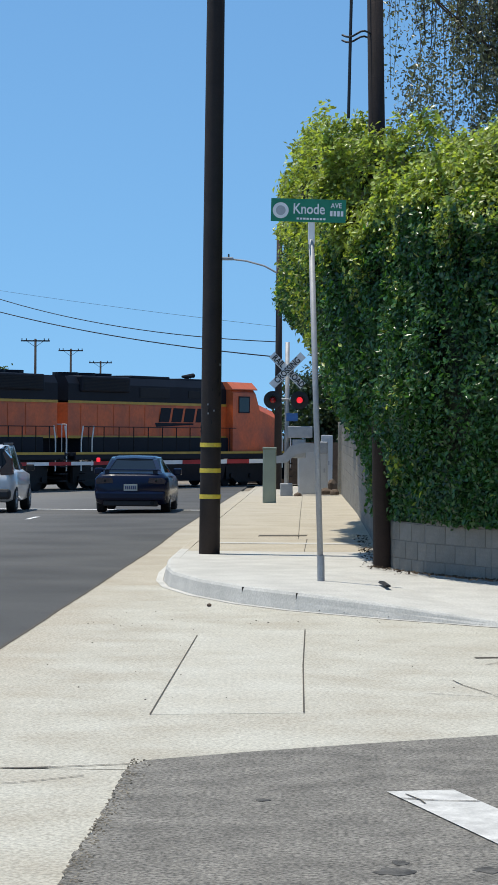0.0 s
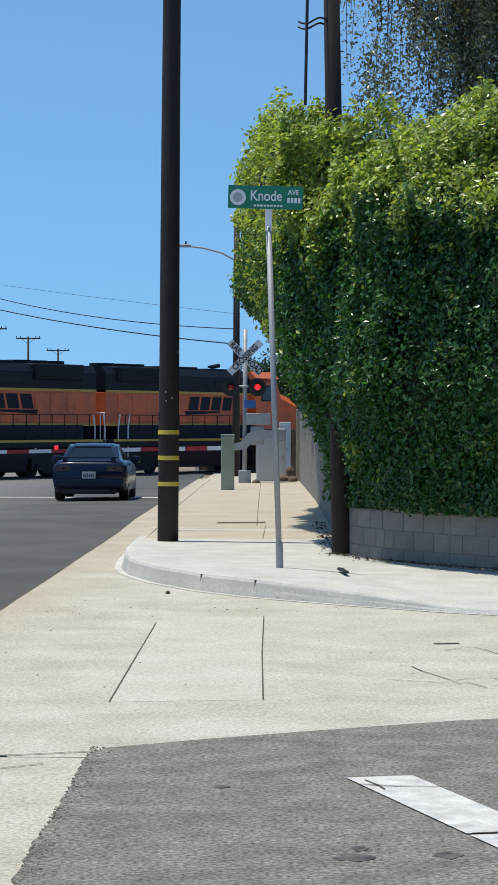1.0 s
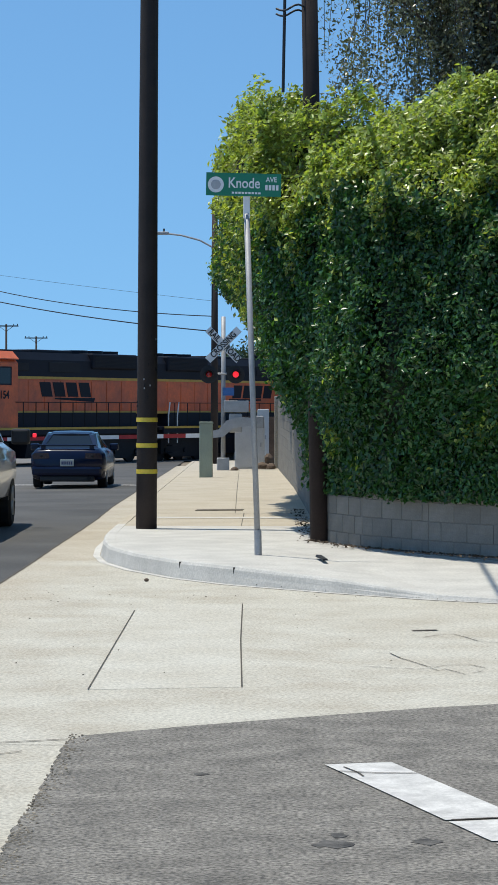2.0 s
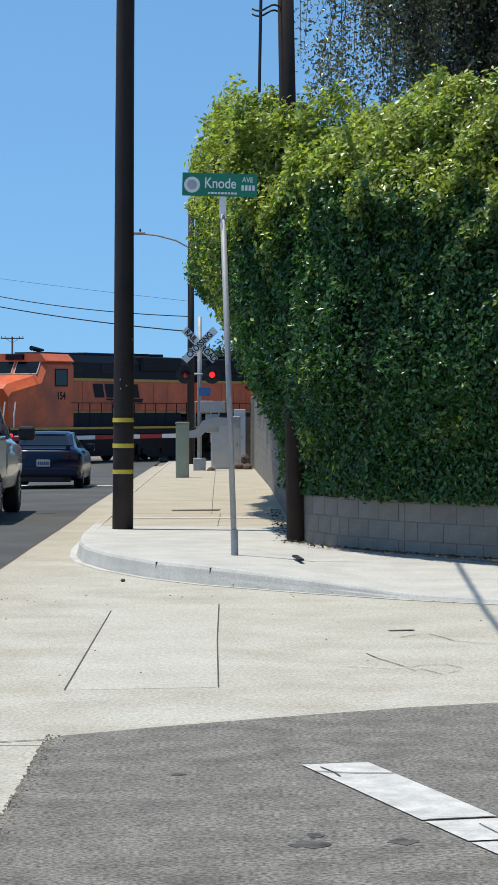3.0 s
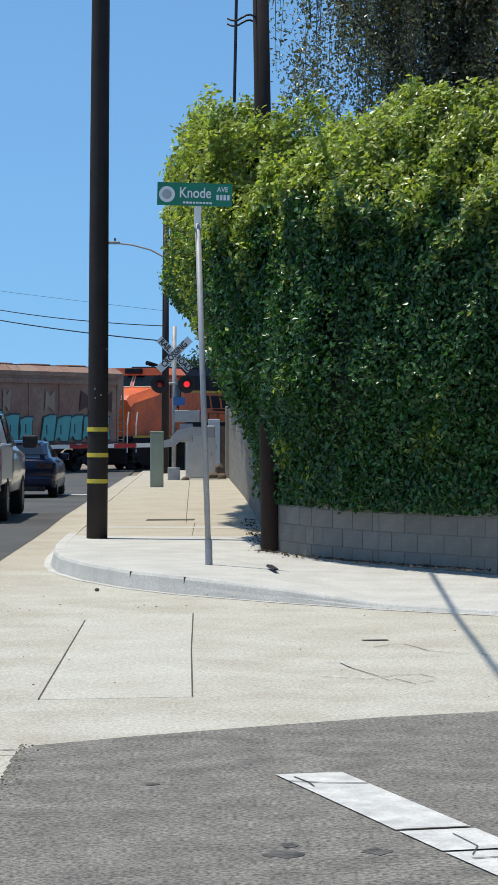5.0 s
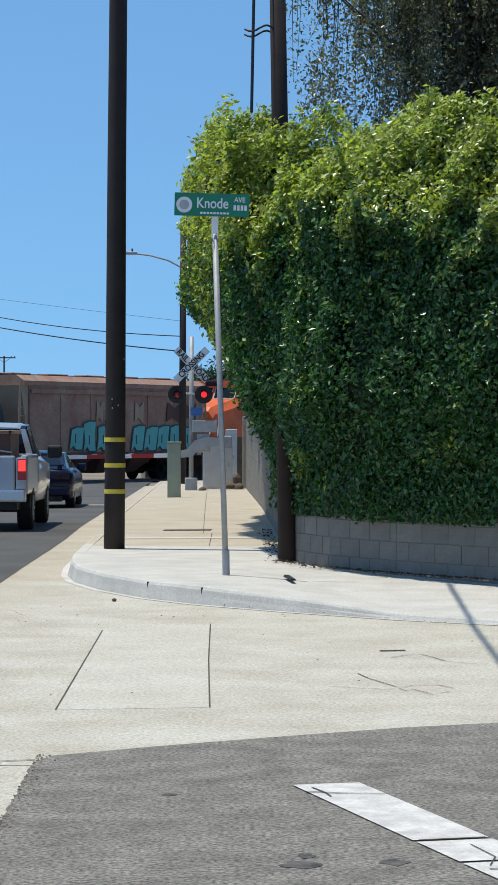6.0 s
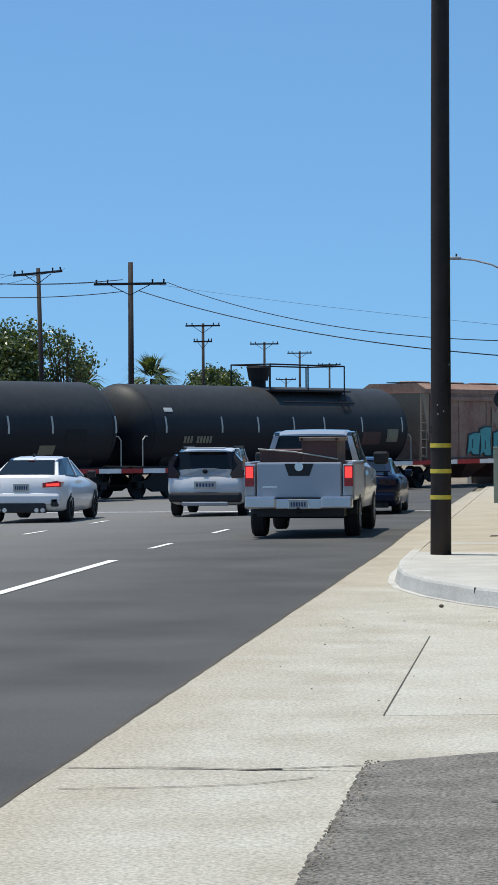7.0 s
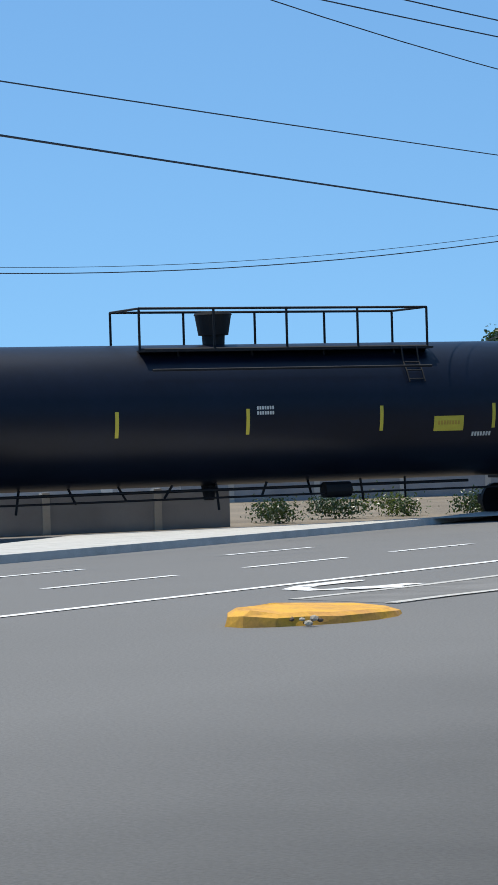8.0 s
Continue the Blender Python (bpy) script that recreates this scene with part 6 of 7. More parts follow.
    for k in range(9):
        w = rng.uniform(0.88, 1.08)
        if k == 4:
            x += 0.5
        zb, zt = 1.30 + rng.uniform(-0.03, 0.05), 2.30 + rng.uniform(-0.12, 0.15)
        lean = rng.uniform(-0.05, 0.25)
        for grow, y, m, nm in ((0.06, -1.545, M_TEAL_DARK, "paint_outline"), (0.0, -1.551, M_TEAL, "paint_letter")):
            bm = B()
            pr = [(x - grow, zb - grow), (x + w * 0.3, zb + 0.16 - grow), (x + w * 0.5, zb - grow), (x + w + grow, zb - grow), (x + w * 0.9 + lean + grow, zb + 0.55), (x + w + lean + grow, zt + grow), (x + w * 0.45 + lean, zt + grow), (x + lean - grow, zt - 0.1 + grow), (x + 0.1 - grow, zb + 0.4)]
            loft(bm, [[(a, y, b) for a, b in pr], [(a, y - 0.005, b) for a, b in pr]])
            part(nm, bm, m, body)
        bm = B()
        box(bm, x + w * 0.42, x + w * 0.50, -1.562, -1.557, zb + 0.25, zb + 0.62, m=None)
        part("paint_outline", bm, M_TEAL_DARK, body)
        x += w + 0.12
    for k, (x, w, m) in enumerate(((11.2, 1.2, M_HOPPER_DARK), (12.6, 1.1, M_HOPPER_DARK), (8.6, 0.7, M_TAN), (5.6, 0.5, M_TAN))):
        bm = B()
        zt, zb = 3.30, 2.45
        pr = [(x, zb), (x + w * 0.4, zb + 0.2), (x + w, zb - 0.05), (x + w * 1.05, zt), (x + w * 0.6, zt - 0.25), (x + w * 0.1, zt)]
        loft(bm, [[(a, -1.543, b) for a, b in pr], [(a, -1.547, b) for a, b in pr]])
        part("old_paint", bm, m, body, "faded older paint")
    bogie(t, 1.9)
    bogie(t, L - 1.9)
    couplers(t, 0.1, L - 0.1)
    MOVING.append((t, c0, False))
    return t


def tank_car(c0, length, r, zc, m, label, rail_x, rail_len, strips, strip_m, dome=0.0, lpg=False, marks=()):
    t = thing("tank_car", label, "railway tank wagon", "tank wagons")
    L = length
    a, cap = 0.30, r * 0.50
    bm = B()
    rings = []
    seg = 40
    xs = [(a + cap * (1 - math.cos(q)), math.sin(q)) for q in [i / 7 * math.pi / 2 for i in range(8)]]
    prof = [(x, max(k, 0.02)) for x, k in xs] + [(L * 0.25, 1.0), (L * 0.5, 1.0), (L * 0.75, 1.0)] + [(L - x, max(k, 0.02)) for x, k in reversed(xs)]
    for x, k in prof:
        rings.append([(x, r * k * math.cos(q), zc + r * k * math.sin(q)) for q in [i / seg * 2 * math.pi for i in range(seg)]])
    loft(bm, rings)
    shell = part("shell", bm, m, t, smooth=True)
    # weld seams
    for x in (a + cap, L - a - cap):
        bm = B()
        ring = [[(x + d, (r + e) * math.cos(q), zc + (r + e) * math.sin(q)) for q in [i / 40 * 2 * math.pi for i in range(40)]] for d, e in ((-0.03, 0.0), (0, 0.012), (0.03, 0.0))]
        loft(bm, ring, caps=False)
        part("weld_band", bm, m, shell)
    # platform, railing and dome
    x0, x1 = rail_x, rail_x + rail_len
    bm = B()
    for y in (-0.95, 0.95):
        box(bm, x0, x1, y - 0.25, y + 0.25, zc + r - 0.20, zc + r - 0.15)
    part("walkway", bm, M_IRON, t, "steel walkway on the tank's top")
    zt, zr = zc + r - 0.15, zc + r + 0.82
    for y in (-0.9, 0.9):
        n = max(2, int(rail_len / 1.8))
        for k in range(n + 1):
            x = x0 + rail_len * k / n
            grab(t, [(x, y, zt), (x, y, zr)], 0.030, M_IRON, "railing_post")
        grab(t, [(x0, y, zr), (x1, y, zr)], 0.030, M_IRON, "railing")
        grab(t, [(x0, y, zt), (x1, y, zt)], 0.045, M_IRON, "railing")
        for k in range(n):
            x = x0 + rail_len * (k + 0.5) / n
            bm = B()
            rod(bm, (x, y, zt), (x, y * 1.16, zc + r * 0.62), 0.03, seg=6)
            part("walkway_bracket", bm, M_IRON, t)
    for x in (x0, x1):
        grab(t, [(x, -0.9, zr), (x, 0.9, zr)], 0.028, M_IRON, "railing")
    grab(t, [(x0, -r * 0.98, zc + r * 0.62), (x1 - 0.3, -r * 0.98, zc + r * 0.62)], 0.03, M_IRON, "walkway_edge")
    if dome:
        xm = x0 + rail_len * dome
        bm = B()
        rod(bm, (xm, 0, zc + r - 0.1), (xm, 0, zc + r + 0.25), 0.26, 0.28, 24)
        rod(bm, (xm, 0, zc + r + 0.22), (xm, 0, zc + r + 0.70), 0.36, 0.44, 28)
        rod(bm, (xm, 0, zc + r + 0.70), (xm, 0, zc + r + 0.76), 0.46, 0.43, 28)
        part("dome", bm, M_IRON, t, "dark valve dome")
    # ladder down the side
    xl = x1 - 0.9
    for dx in (0, 0.42):
        bm = B()
        pts = [(xl + dx, -1.22, zt)] + [(xl + dx, -(r + 0.07) * math.sin(q), zc + (r + 0.07) * math.cos(q)) for q in (0.85, 1.02, 1.18)]
        path_rod(bm, pts, 0.02, 6)
        part("ladder_rail", bm, M_IRON, t)
    for q in (0.86, 1.0, 1.14):
        bm = B()
        rod(bm, (xl, -(r + 0.07) * math.sin(q), zc + (r + 0.07) * math.cos(q)), (xl + 0.42, -(r + 0.07) * math.sin(q), zc + (r + 0.07) * math.cos(q)), 0.016, seg=6)
        part("ladder_rung", bm, M_IRON, t)
    # reflector strips and end handrails
    for x in strips:
        bm = B()
        qs = [math.acos((2.58 - zc) / r) + dq for dq in (-0.18, -0.06, 0.06, 0.18)]
        loft(bm, [[(x - 0.045, -(r + 0.006) * math.sin(q), zc + (r + 0.006) * math.cos(q)) for q in qs], [(x + 0.045, -(r + 0.006) * math.sin(q), zc + (r + 0.006) * math.cos(q)) for q in qs]], close=False, caps=False)
        part("reflector_strip", bm, strip_m, shell, "upright reflector strip")
    for xs_, s in ((0.55, 1), (L - 0.55, -1)):
        for y in (-1.46, 1.46):
            grab(t, [(xs_, y, 1.16), (xs_, y, 2.05), (xs_ + s * 0.15, y, 2.18), (xs_ + s * 1.7, y, 2.18), (xs_ + s * 1.75, y, 2.02)], 0.022, M_STRIP_W)
        bm = B()
        box(bm, min(xs_ - s * 0.4, xs_ + s * 2.2), max(xs_ - s * 0.4, xs_ + s * 2.2), -1.45, 1.45, 1.0, 1.14, 0.02)
        part("stub_deck", bm, M_IRON, t)
        bm = B()
        prof = [(-1.1, 1.05), (1.1, 1.05), (1.35, zc - r * 0.5), (-1.35, zc - r * 0.5)]
        loft(bm, [[(xs_ + s * 1.3, y, z) for y, z in prof], [(xs_ + s * 2.3, y, z) for y, z in prof]])
        part("saddle", bm, M_IRON, t)
        bm = B()
        rod(bm, (xs_ + s * 0.0, -1.0, 0.6), (xs_ + s * 0.0, -1.0, 1.1), 0.02, seg=6)
        rod(bm, (xs_ + s * 0.45, -1.0, 0.6), (xs_ + s * 0.45, -1.0, 1.1), 0.02, seg=6)
        rod(bm, (xs_, -1.0, 0.62), (xs_ + s * 0.45, -1.0, 0.62), 0.02, seg=6)
        part("sill_step", bm, M_IRON, t)
    # gear under the belly
    zb = zc - r
    rng = random.Random(int(L * 10))
    for k in range(9):
        x = L * 0.28 + k * L * 0.055
        bm = B()
        rod(bm, (x, -0.5 + rng.uniform(-0.2, 0.2), zb + 0.05), (x + rng.uniform(-0.25, 0.25), -0.55, zb - rng.uniform(0.25, 0.6)), 0.03, seg=6)
        part("brake_rigging", bm, M_IRON, t)
    grab(t, [(L * 0.2, -0.6, zb - 0.10), (L * 0.8, -0.6, zb - 0.10)], 0.035, M_IRON, "brake_pipe")
    grab(t, [(2.4, -0.8, zb - 0.28), (L - 2.4, -0.8, zb - 0.28)], 0.025, M_IRON, "brake_pipe")
    bm = B()
    rod(bm, (L * 0.62, -0.7, zb - 0.2), (L * 0.62 + 0.7, -0.7, zb - 0.2), 0.19, seg=14)
    part("air_reservoir", bm, M_IRON, t)
    bm = B()
    rod(bm, (L * 0.5, 0, zb + 0.1), (L * 0.5, 0, zb - 0.35), 0.22, 0.12, 12)
    part("bottom_outlet", bm, M_IRON, t)
    # lettering and placards on the near side
    def sideplate(x, z, w, h, mm, nm, lb=""):
        q0, q1 = [math.acos(max(-1, min(1, (zz - zc) / r))) for zz in (z + h / 2, z - h / 2)]
        bm = B()
        qs = [q0 + (q1 - q0) * i / 3 for i in range(4)]
        loft(bm, [[(xx, -(r + 0.008) * math.sin(q), zc + (r + 0.008) * math.cos(q)) for q in qs] for xx in (x - w / 2, x + w / 2)], close=False, caps=False)
        return part(nm, bm, mm, shell, lb)
    for kind, x, z, w, h, mm in marks:
        if kind == "plate":
            sideplate(x, z, w, h, mm, "placard")
        else:
            n = max(2, int(w / (h * 0.75)))
            for k in range(n):
                if kind == "mark" and k == n // 2 - (n > 8):
                    continue
                sideplate(x - w / 2 + (k + 0.5) * w / n, z, w / n * 0.70, h, mm, "print_bar")
    if lpg:
        for word, z in (("LIQUEFIED", 2.10), ("PETROLEUM", 1.96), ("GAS", 1.82)):
            q = math.acos((z - zc) / r)
            writing("cargo_word", word, 0.125, pose(L - 3.60, -(r + 0.012) * math.sin(q), z, 90 - math.degrees(q - math.pi / 2), 0, 0), M_LETTER, shell, stretch=1.05, bold=0.004)
    bogie(t, 2.05)
    bogie(t, L - 2.05)
    couplers(t, 0.12, L - 0.12)
    MOVING.append((t, c0, False))
    return t


locomotive(18.75, False, "orange and black diesel locomotive hauling the train", 17.0)
locomotive(3.55, True, "orange and black diesel locomotive facing backwards", 15.2)
hopper_car(-11.6, 15.0)
tank_car(-30.2, 18.5, 1.60, 2.42, M_TANK_GREY, "black tank wagon with a painted sunlit crown and a top walkway", 9.0, 5.0, (1.73, 5.02, 7.26, 9.55, 11.58, 14.2, 17.1), M_STRIP_W, dome=0.10,
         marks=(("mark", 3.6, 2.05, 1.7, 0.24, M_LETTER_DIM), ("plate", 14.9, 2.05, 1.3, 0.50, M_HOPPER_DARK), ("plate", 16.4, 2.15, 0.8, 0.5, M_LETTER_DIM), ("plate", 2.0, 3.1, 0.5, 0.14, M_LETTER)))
tank_car(-50.4, 20.1, 1.62, 2.42, M_TANK_GREY, "black tank wagon with a painted sunlit crown and a top walkway", 4.9, 7.2, (2.37, 5.87, 10.25, 13.58, 15.77, 19.1), M_STRIP_W,
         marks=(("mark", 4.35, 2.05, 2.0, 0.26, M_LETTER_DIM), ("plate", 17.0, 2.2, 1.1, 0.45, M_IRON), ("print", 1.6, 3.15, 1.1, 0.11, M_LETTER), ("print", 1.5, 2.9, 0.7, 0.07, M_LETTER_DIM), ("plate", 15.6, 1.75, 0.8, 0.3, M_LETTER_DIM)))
tank_car(-67.9, 18.0, 1.56, 2.42, M_TANK_RUST, "rusty brown-black tank wagon, sunlit crown painted in, with white lettering", 8.1, 2.6, (1.65, 4.75, 7.6, 10.92, 13.66, 16.86), M_STRIP_W,
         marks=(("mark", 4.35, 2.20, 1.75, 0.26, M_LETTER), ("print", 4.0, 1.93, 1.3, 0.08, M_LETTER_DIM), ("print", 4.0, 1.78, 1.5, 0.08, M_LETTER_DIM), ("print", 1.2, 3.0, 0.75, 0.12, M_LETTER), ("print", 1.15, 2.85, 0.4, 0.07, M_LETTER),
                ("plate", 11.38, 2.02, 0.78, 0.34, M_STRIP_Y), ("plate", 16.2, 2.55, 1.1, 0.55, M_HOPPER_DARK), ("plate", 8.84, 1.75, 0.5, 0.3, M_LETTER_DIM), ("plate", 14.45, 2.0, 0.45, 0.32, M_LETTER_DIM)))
tank_car(-90.9, 22.5, 1.68, 2.78, M_TANK_BLACK, "glossy black pressure tank wagon with yellow placards", 9.2, 7.6, (2.0, 5.1, 8.27, 11.56, 15.08, 18.17, 21.4), M_STRIP_Y, dome=0.30, lpg=True,
         marks=(("plate", 16.92, 2.42, 0.82, 0.36, M_STRIP_Y), ("print", 16.92, 2.44, 0.62, 0.10, M_LOCO_YELLOW), ("plate", 19.25, 2.62, 0.70, 0.36, M_LETTER), ("plate", 19.55, 2.52, 0.55, 0.18, M_LETTER), ("print", 19.40, 2.33, 0.9, 0.12, M_LETTER), ("print", 20.60, 2.84, 0.95, 0.06, M_LETTER), ("print", 20.60, 2.70, 0.95, 0.12, M_LETTER_DIM), ("print", 20.60, 2.54, 0.95, 0.12, M_LETTER_DIM), ("print", 20.60, 2.38, 0.95, 0.12, M_LETTER_DIM),
                ("print", 12.01, 2.90, 0.46, 0.08, M_LETTER), ("print", 12.01, 2.78, 0.46, 0.08, M_LETTER), ("print", 17.85, 2.15, 0.55, 0.10, M_LETTER), ("plate", 21.55, 1.80, 0.28, 0.28, M_LETTER_DIM)))


# ------------------------------------------------------------ vehicles
# a vehicle's own space: y forwards, z up, origin on the ground under the rear axle
def shape(bm, stations, n=8, power=0.28):
    """A body through stations (y, half width at sill, half width at shoulder, z bottom, z shoulder, z top, half width top)."""
    rings = []
    for y, ws, wm, zb, zm, zt, wt in stations:
        half = [(ws * 0.86, zb), (ws, zb + 0.05), (wm, zb + (zm - zb) * 0.55), (wm * 0.985, zm), (wt, zt), (wt * 0.55, zt + 0.012)]
        rings.append([(x, y, z) for x, z in half] + [(-x, y, z) for x, z in reversed(half)])
    return loft(bm, rings)


def wheel(parent, x, y, r, w, rim):
    s = 1 if x > 0 else -1
    bm = B()
    ring = []
    prof = [(-w / 2, r * 0.62), (-w / 2, r * 0.90), (-w * 0.36, r), (w * 0.36, r), (w / 2, r * 0.90), (w / 2, r * 0.62)]
    rings = [[(x + d, y + q * math.cos(a), r + q * math.sin(a)) for d, q in prof] for a in [i / 28 * 2 * math.pi for i in range(28)]]
    loft(bm, rings + [rings[0]], close=True, caps=False)
    tyre = part("tyre", bm, M_RUBBER, parent, smooth=False)
    bm = B()
    rod(bm, (x + s * w * 0.30, y, r), (x + s * w * 0.38, y, r), r * 0.60, r * 0.60, 20)
    for k in range(5):
        a = k / 5 * 2 * math.pi
        rod(bm, (x + s * w * 0.42, y, r), (x + s * w * 0.42, y + 0.58 * r * math.cos(a), r + 0.58 * r * math.sin(a)), 0.035, 0.03, 6)
    part("rim", bm, rim, tyre, "alloy rim")


def plate(parent, x, y, z, w=0.31, h=0.155):
    bm = B()
    box(bm, x - w / 2, x + w / 2, y - 0.012, y, z - h / 2, z + h / 2, 0.004)
    p = part("number_plate", bm, M_STRIP_W, parent, "white number plate with plain bars")
    bm = B()
    for k in range(6):
        box(bm, x - w * 0.40 + k * w * 0.14, x - w * 0.40 + k * w * 0.14 + w * 0.09, y - 0.016, y - 0.011, z - h * 0.26, z + h * 0.20)
    part("plate_bar", bm, mat("plate_ink", (0.05, 0.06, 0.16), 0.5, bump=0), p)


def lamp(parent, pts, y0, y1, m, name="tail_lamp", label=""):
    bm = B()
    loft(bm, [[(x, y0, z) for x, z in pts], [(x * 0.985, y1, z) for x, z in pts]])
    return part(name, bm, m, parent, label)


def mirror(parent, x, y, z, m, w=0.20, h=0.16):
    for s in (-1, 1):
        bm = B()
        box(bm, s * x - w / 2, s * x + w / 2, y - 0.06, y + 0.09, z - h / 2, z + h / 2, 0.035)
        part("mirror", bm, m, parent, "door mirror")


def glasshouse(parent, st, m_body, pillars, roof_t=0.05):
    """Dark glass all round, a painted roof over it and painted pillars along it. st: (y, half width low, z low, half width high, z high)."""
    bm = B()
    rings = [[(-wl, y, zl), (wl, y, zl), (wh, y2, zh), (-wh, y2, zh)] for y, wl, zl, wh, zh, y2 in st]
    loft(bm, rings)
    g = part("glass", bm, M_GLASS, parent, "dark tinted windows")
    top = [(y2, wh, zh) for y, wl, zl, wh, zh, y2 in st]
    bm = B()
    rr = []
    for y2, wh, zh in top:
        rr.append([(-wh - 0.02, y2, zh - roof_t), (-wh * 0.8, y2, zh + 0.022), (0, y2, zh + 0.035), (wh * 0.8, y2, zh + 0.022), (wh + 0.02, y2, zh - roof_t)])
    loft(bm, rr)
    part("roof", bm, m_body, parent)
    for k in pillars:
        y, wl, zl, wh, zh, y2 = st[k]
        for s in (-1, 1):
            bm = B()
            a, b = Vector((s * (wl + 0.004), y, zl)), Vector((s * (wh + 0.004), y2, zh))
            d = 0.055
            loft(bm, [[a + Vector((-s * 0.09, -d * 0.6, 0)), a + Vector((s * 0.012, -d, 0)), a + Vector((s * 0.012, d, 0)), a + Vector((-s * 0.09, d, 0))], [b + Vector((-s * 0.08, -d * 0.6, 0)), b + Vector((s * 0.010, -d, 0)), b + Vector((s * 0.010, d, 0)), b + Vector((-s * 0.08, d, 0))]])
            part("pillar", bm, m_body, parent)
    return g


def arch(parent, x, y, r, w=0.04):
    bm = B()
    s = 1 if x > 0 else -1
    pts = [(y + r * math.cos(a), r * 0.92 + r * math.sin(a)) for a in [math.pi * i / 12 for i in range(13)]]
    loft(bm, [[(x - s * 0.25, py, pz) for py, pz in pts], [(x + s * 0.006, py, pz) for py, pz in pts]], caps=True)
    part("wheel_arch", bm, M_BLACK, parent)


def car_paint(name, col, metal=0.4, rough=0.32, coat=0.7):
    return mat(name, col, rough, metal, var=0.05, scale=2, fine=60, bump=0, coat=coat)


def coupe(at):
    p = mat("navy_paint", (0.002, 0.006, 0.028), 0.25, 0.0, var=0.05, scale=2, fine=60, bump=0, coat=0.15, spec=0.3)
    t = thing("coupe", "dark blue two-door coupe waiting at the crossing", "car", "cars at the crossing", at)
    bm = B()
    shape(bm, [(-1.0, 0.66, 0.74, 0.34, 0.74, 0.84, 0.60), (-0.92, 0.78, 0.83, 0.22, 0.78, 0.90, 0.70), (-0.4, 0.83, 0.865, 0.19, 0.80, 0.93, 0.72), (0.6, 0.84, 0.865, 0.18, 0.80, 0.92, 0.74), (2.0, 0.84, 0.865, 0.18, 0.80, 0.90, 0.72), (2.9, 0.82, 0.85, 0.19, 0.70, 0.78, 0.66), (3.45, 0.68, 0.74, 0.24, 0.56, 0.62, 0.55)])
    body = part("body", bm, p, t, "glossy dark blue body", True)
    glasshouse(t, [(-0.55, 0.68, 0.90, 0.50, 1.22, 0.15), (0.0, 0.72, 0.91, 0.56, 1.26, 0.35), (1.0, 0.74, 0.91, 0.57, 1.28, 0.95), (1.9, 0.72, 0.90, 0.52, 1.24, 1.35)], p, (0, 3))
    bm = B()
    box(bm, -0.66, 0.66, -0.93, -0.72, 0.985, 1.015, 0.012)
    sp = part("spoiler", bm, p, t, "rear spoiler")
    bm = B()
    for s in (-0.55, 0.55):
        box(bm, s - 0.05, s + 0.05, -0.88, -0.78, 0.90, 0.99)
    part("spoiler_foot", bm, p, sp)
    for s in (-1, 1):
        lamp(t, [(s * 0.40, 0.70), (s * 0.78, 0.68), (s * 0.80, 0.76), (s * 0.74, 0.82), (s * 0.42, 0.82)], -1.015, -0.80, M_RED_DARK, "tail_lamp", "unlit dark tail lamp")
        bm = B()
        bmesh.ops.create_uvsphere(bm, u_segments=12, v_segments=6, radius=0.03, matrix=pose(s * 0.58, -1.015, 0.75))
        part("reverse_lens", bm, M_GLASS, t)
    bm = B()
    box(bm, -0.80, 0.80, -1.05, -0.85, 0.30, 0.52, 0.06)
    part("bumper", bm, p, t)
    bm = B()
    box(bm, -0.62, 0.62, -0.98, -0.7, 0.17, 0.31, 0.03)
    part("valance", bm, M_BLACK, t)
    plate(t, 0.0, -1.022, 0.60)
    bm = B()
    rod(bm, (0.50, -1.05, 0.25), (0.50, -0.7, 0.25), 0.05, 0.05, 14)
    part("exhaust", bm, M_IRON, t)
    mirror(t, 0.93, 1.25, 0.93, p)
    for x in (-0.74, 0.74):
        for y in (0.0, 2.5):
            arch(t, x + (0.10 if x > 0 else -0.10), y, 0.34)
            wheel(t, x, y, 0.31, 0.21, M_ALU)
    return t


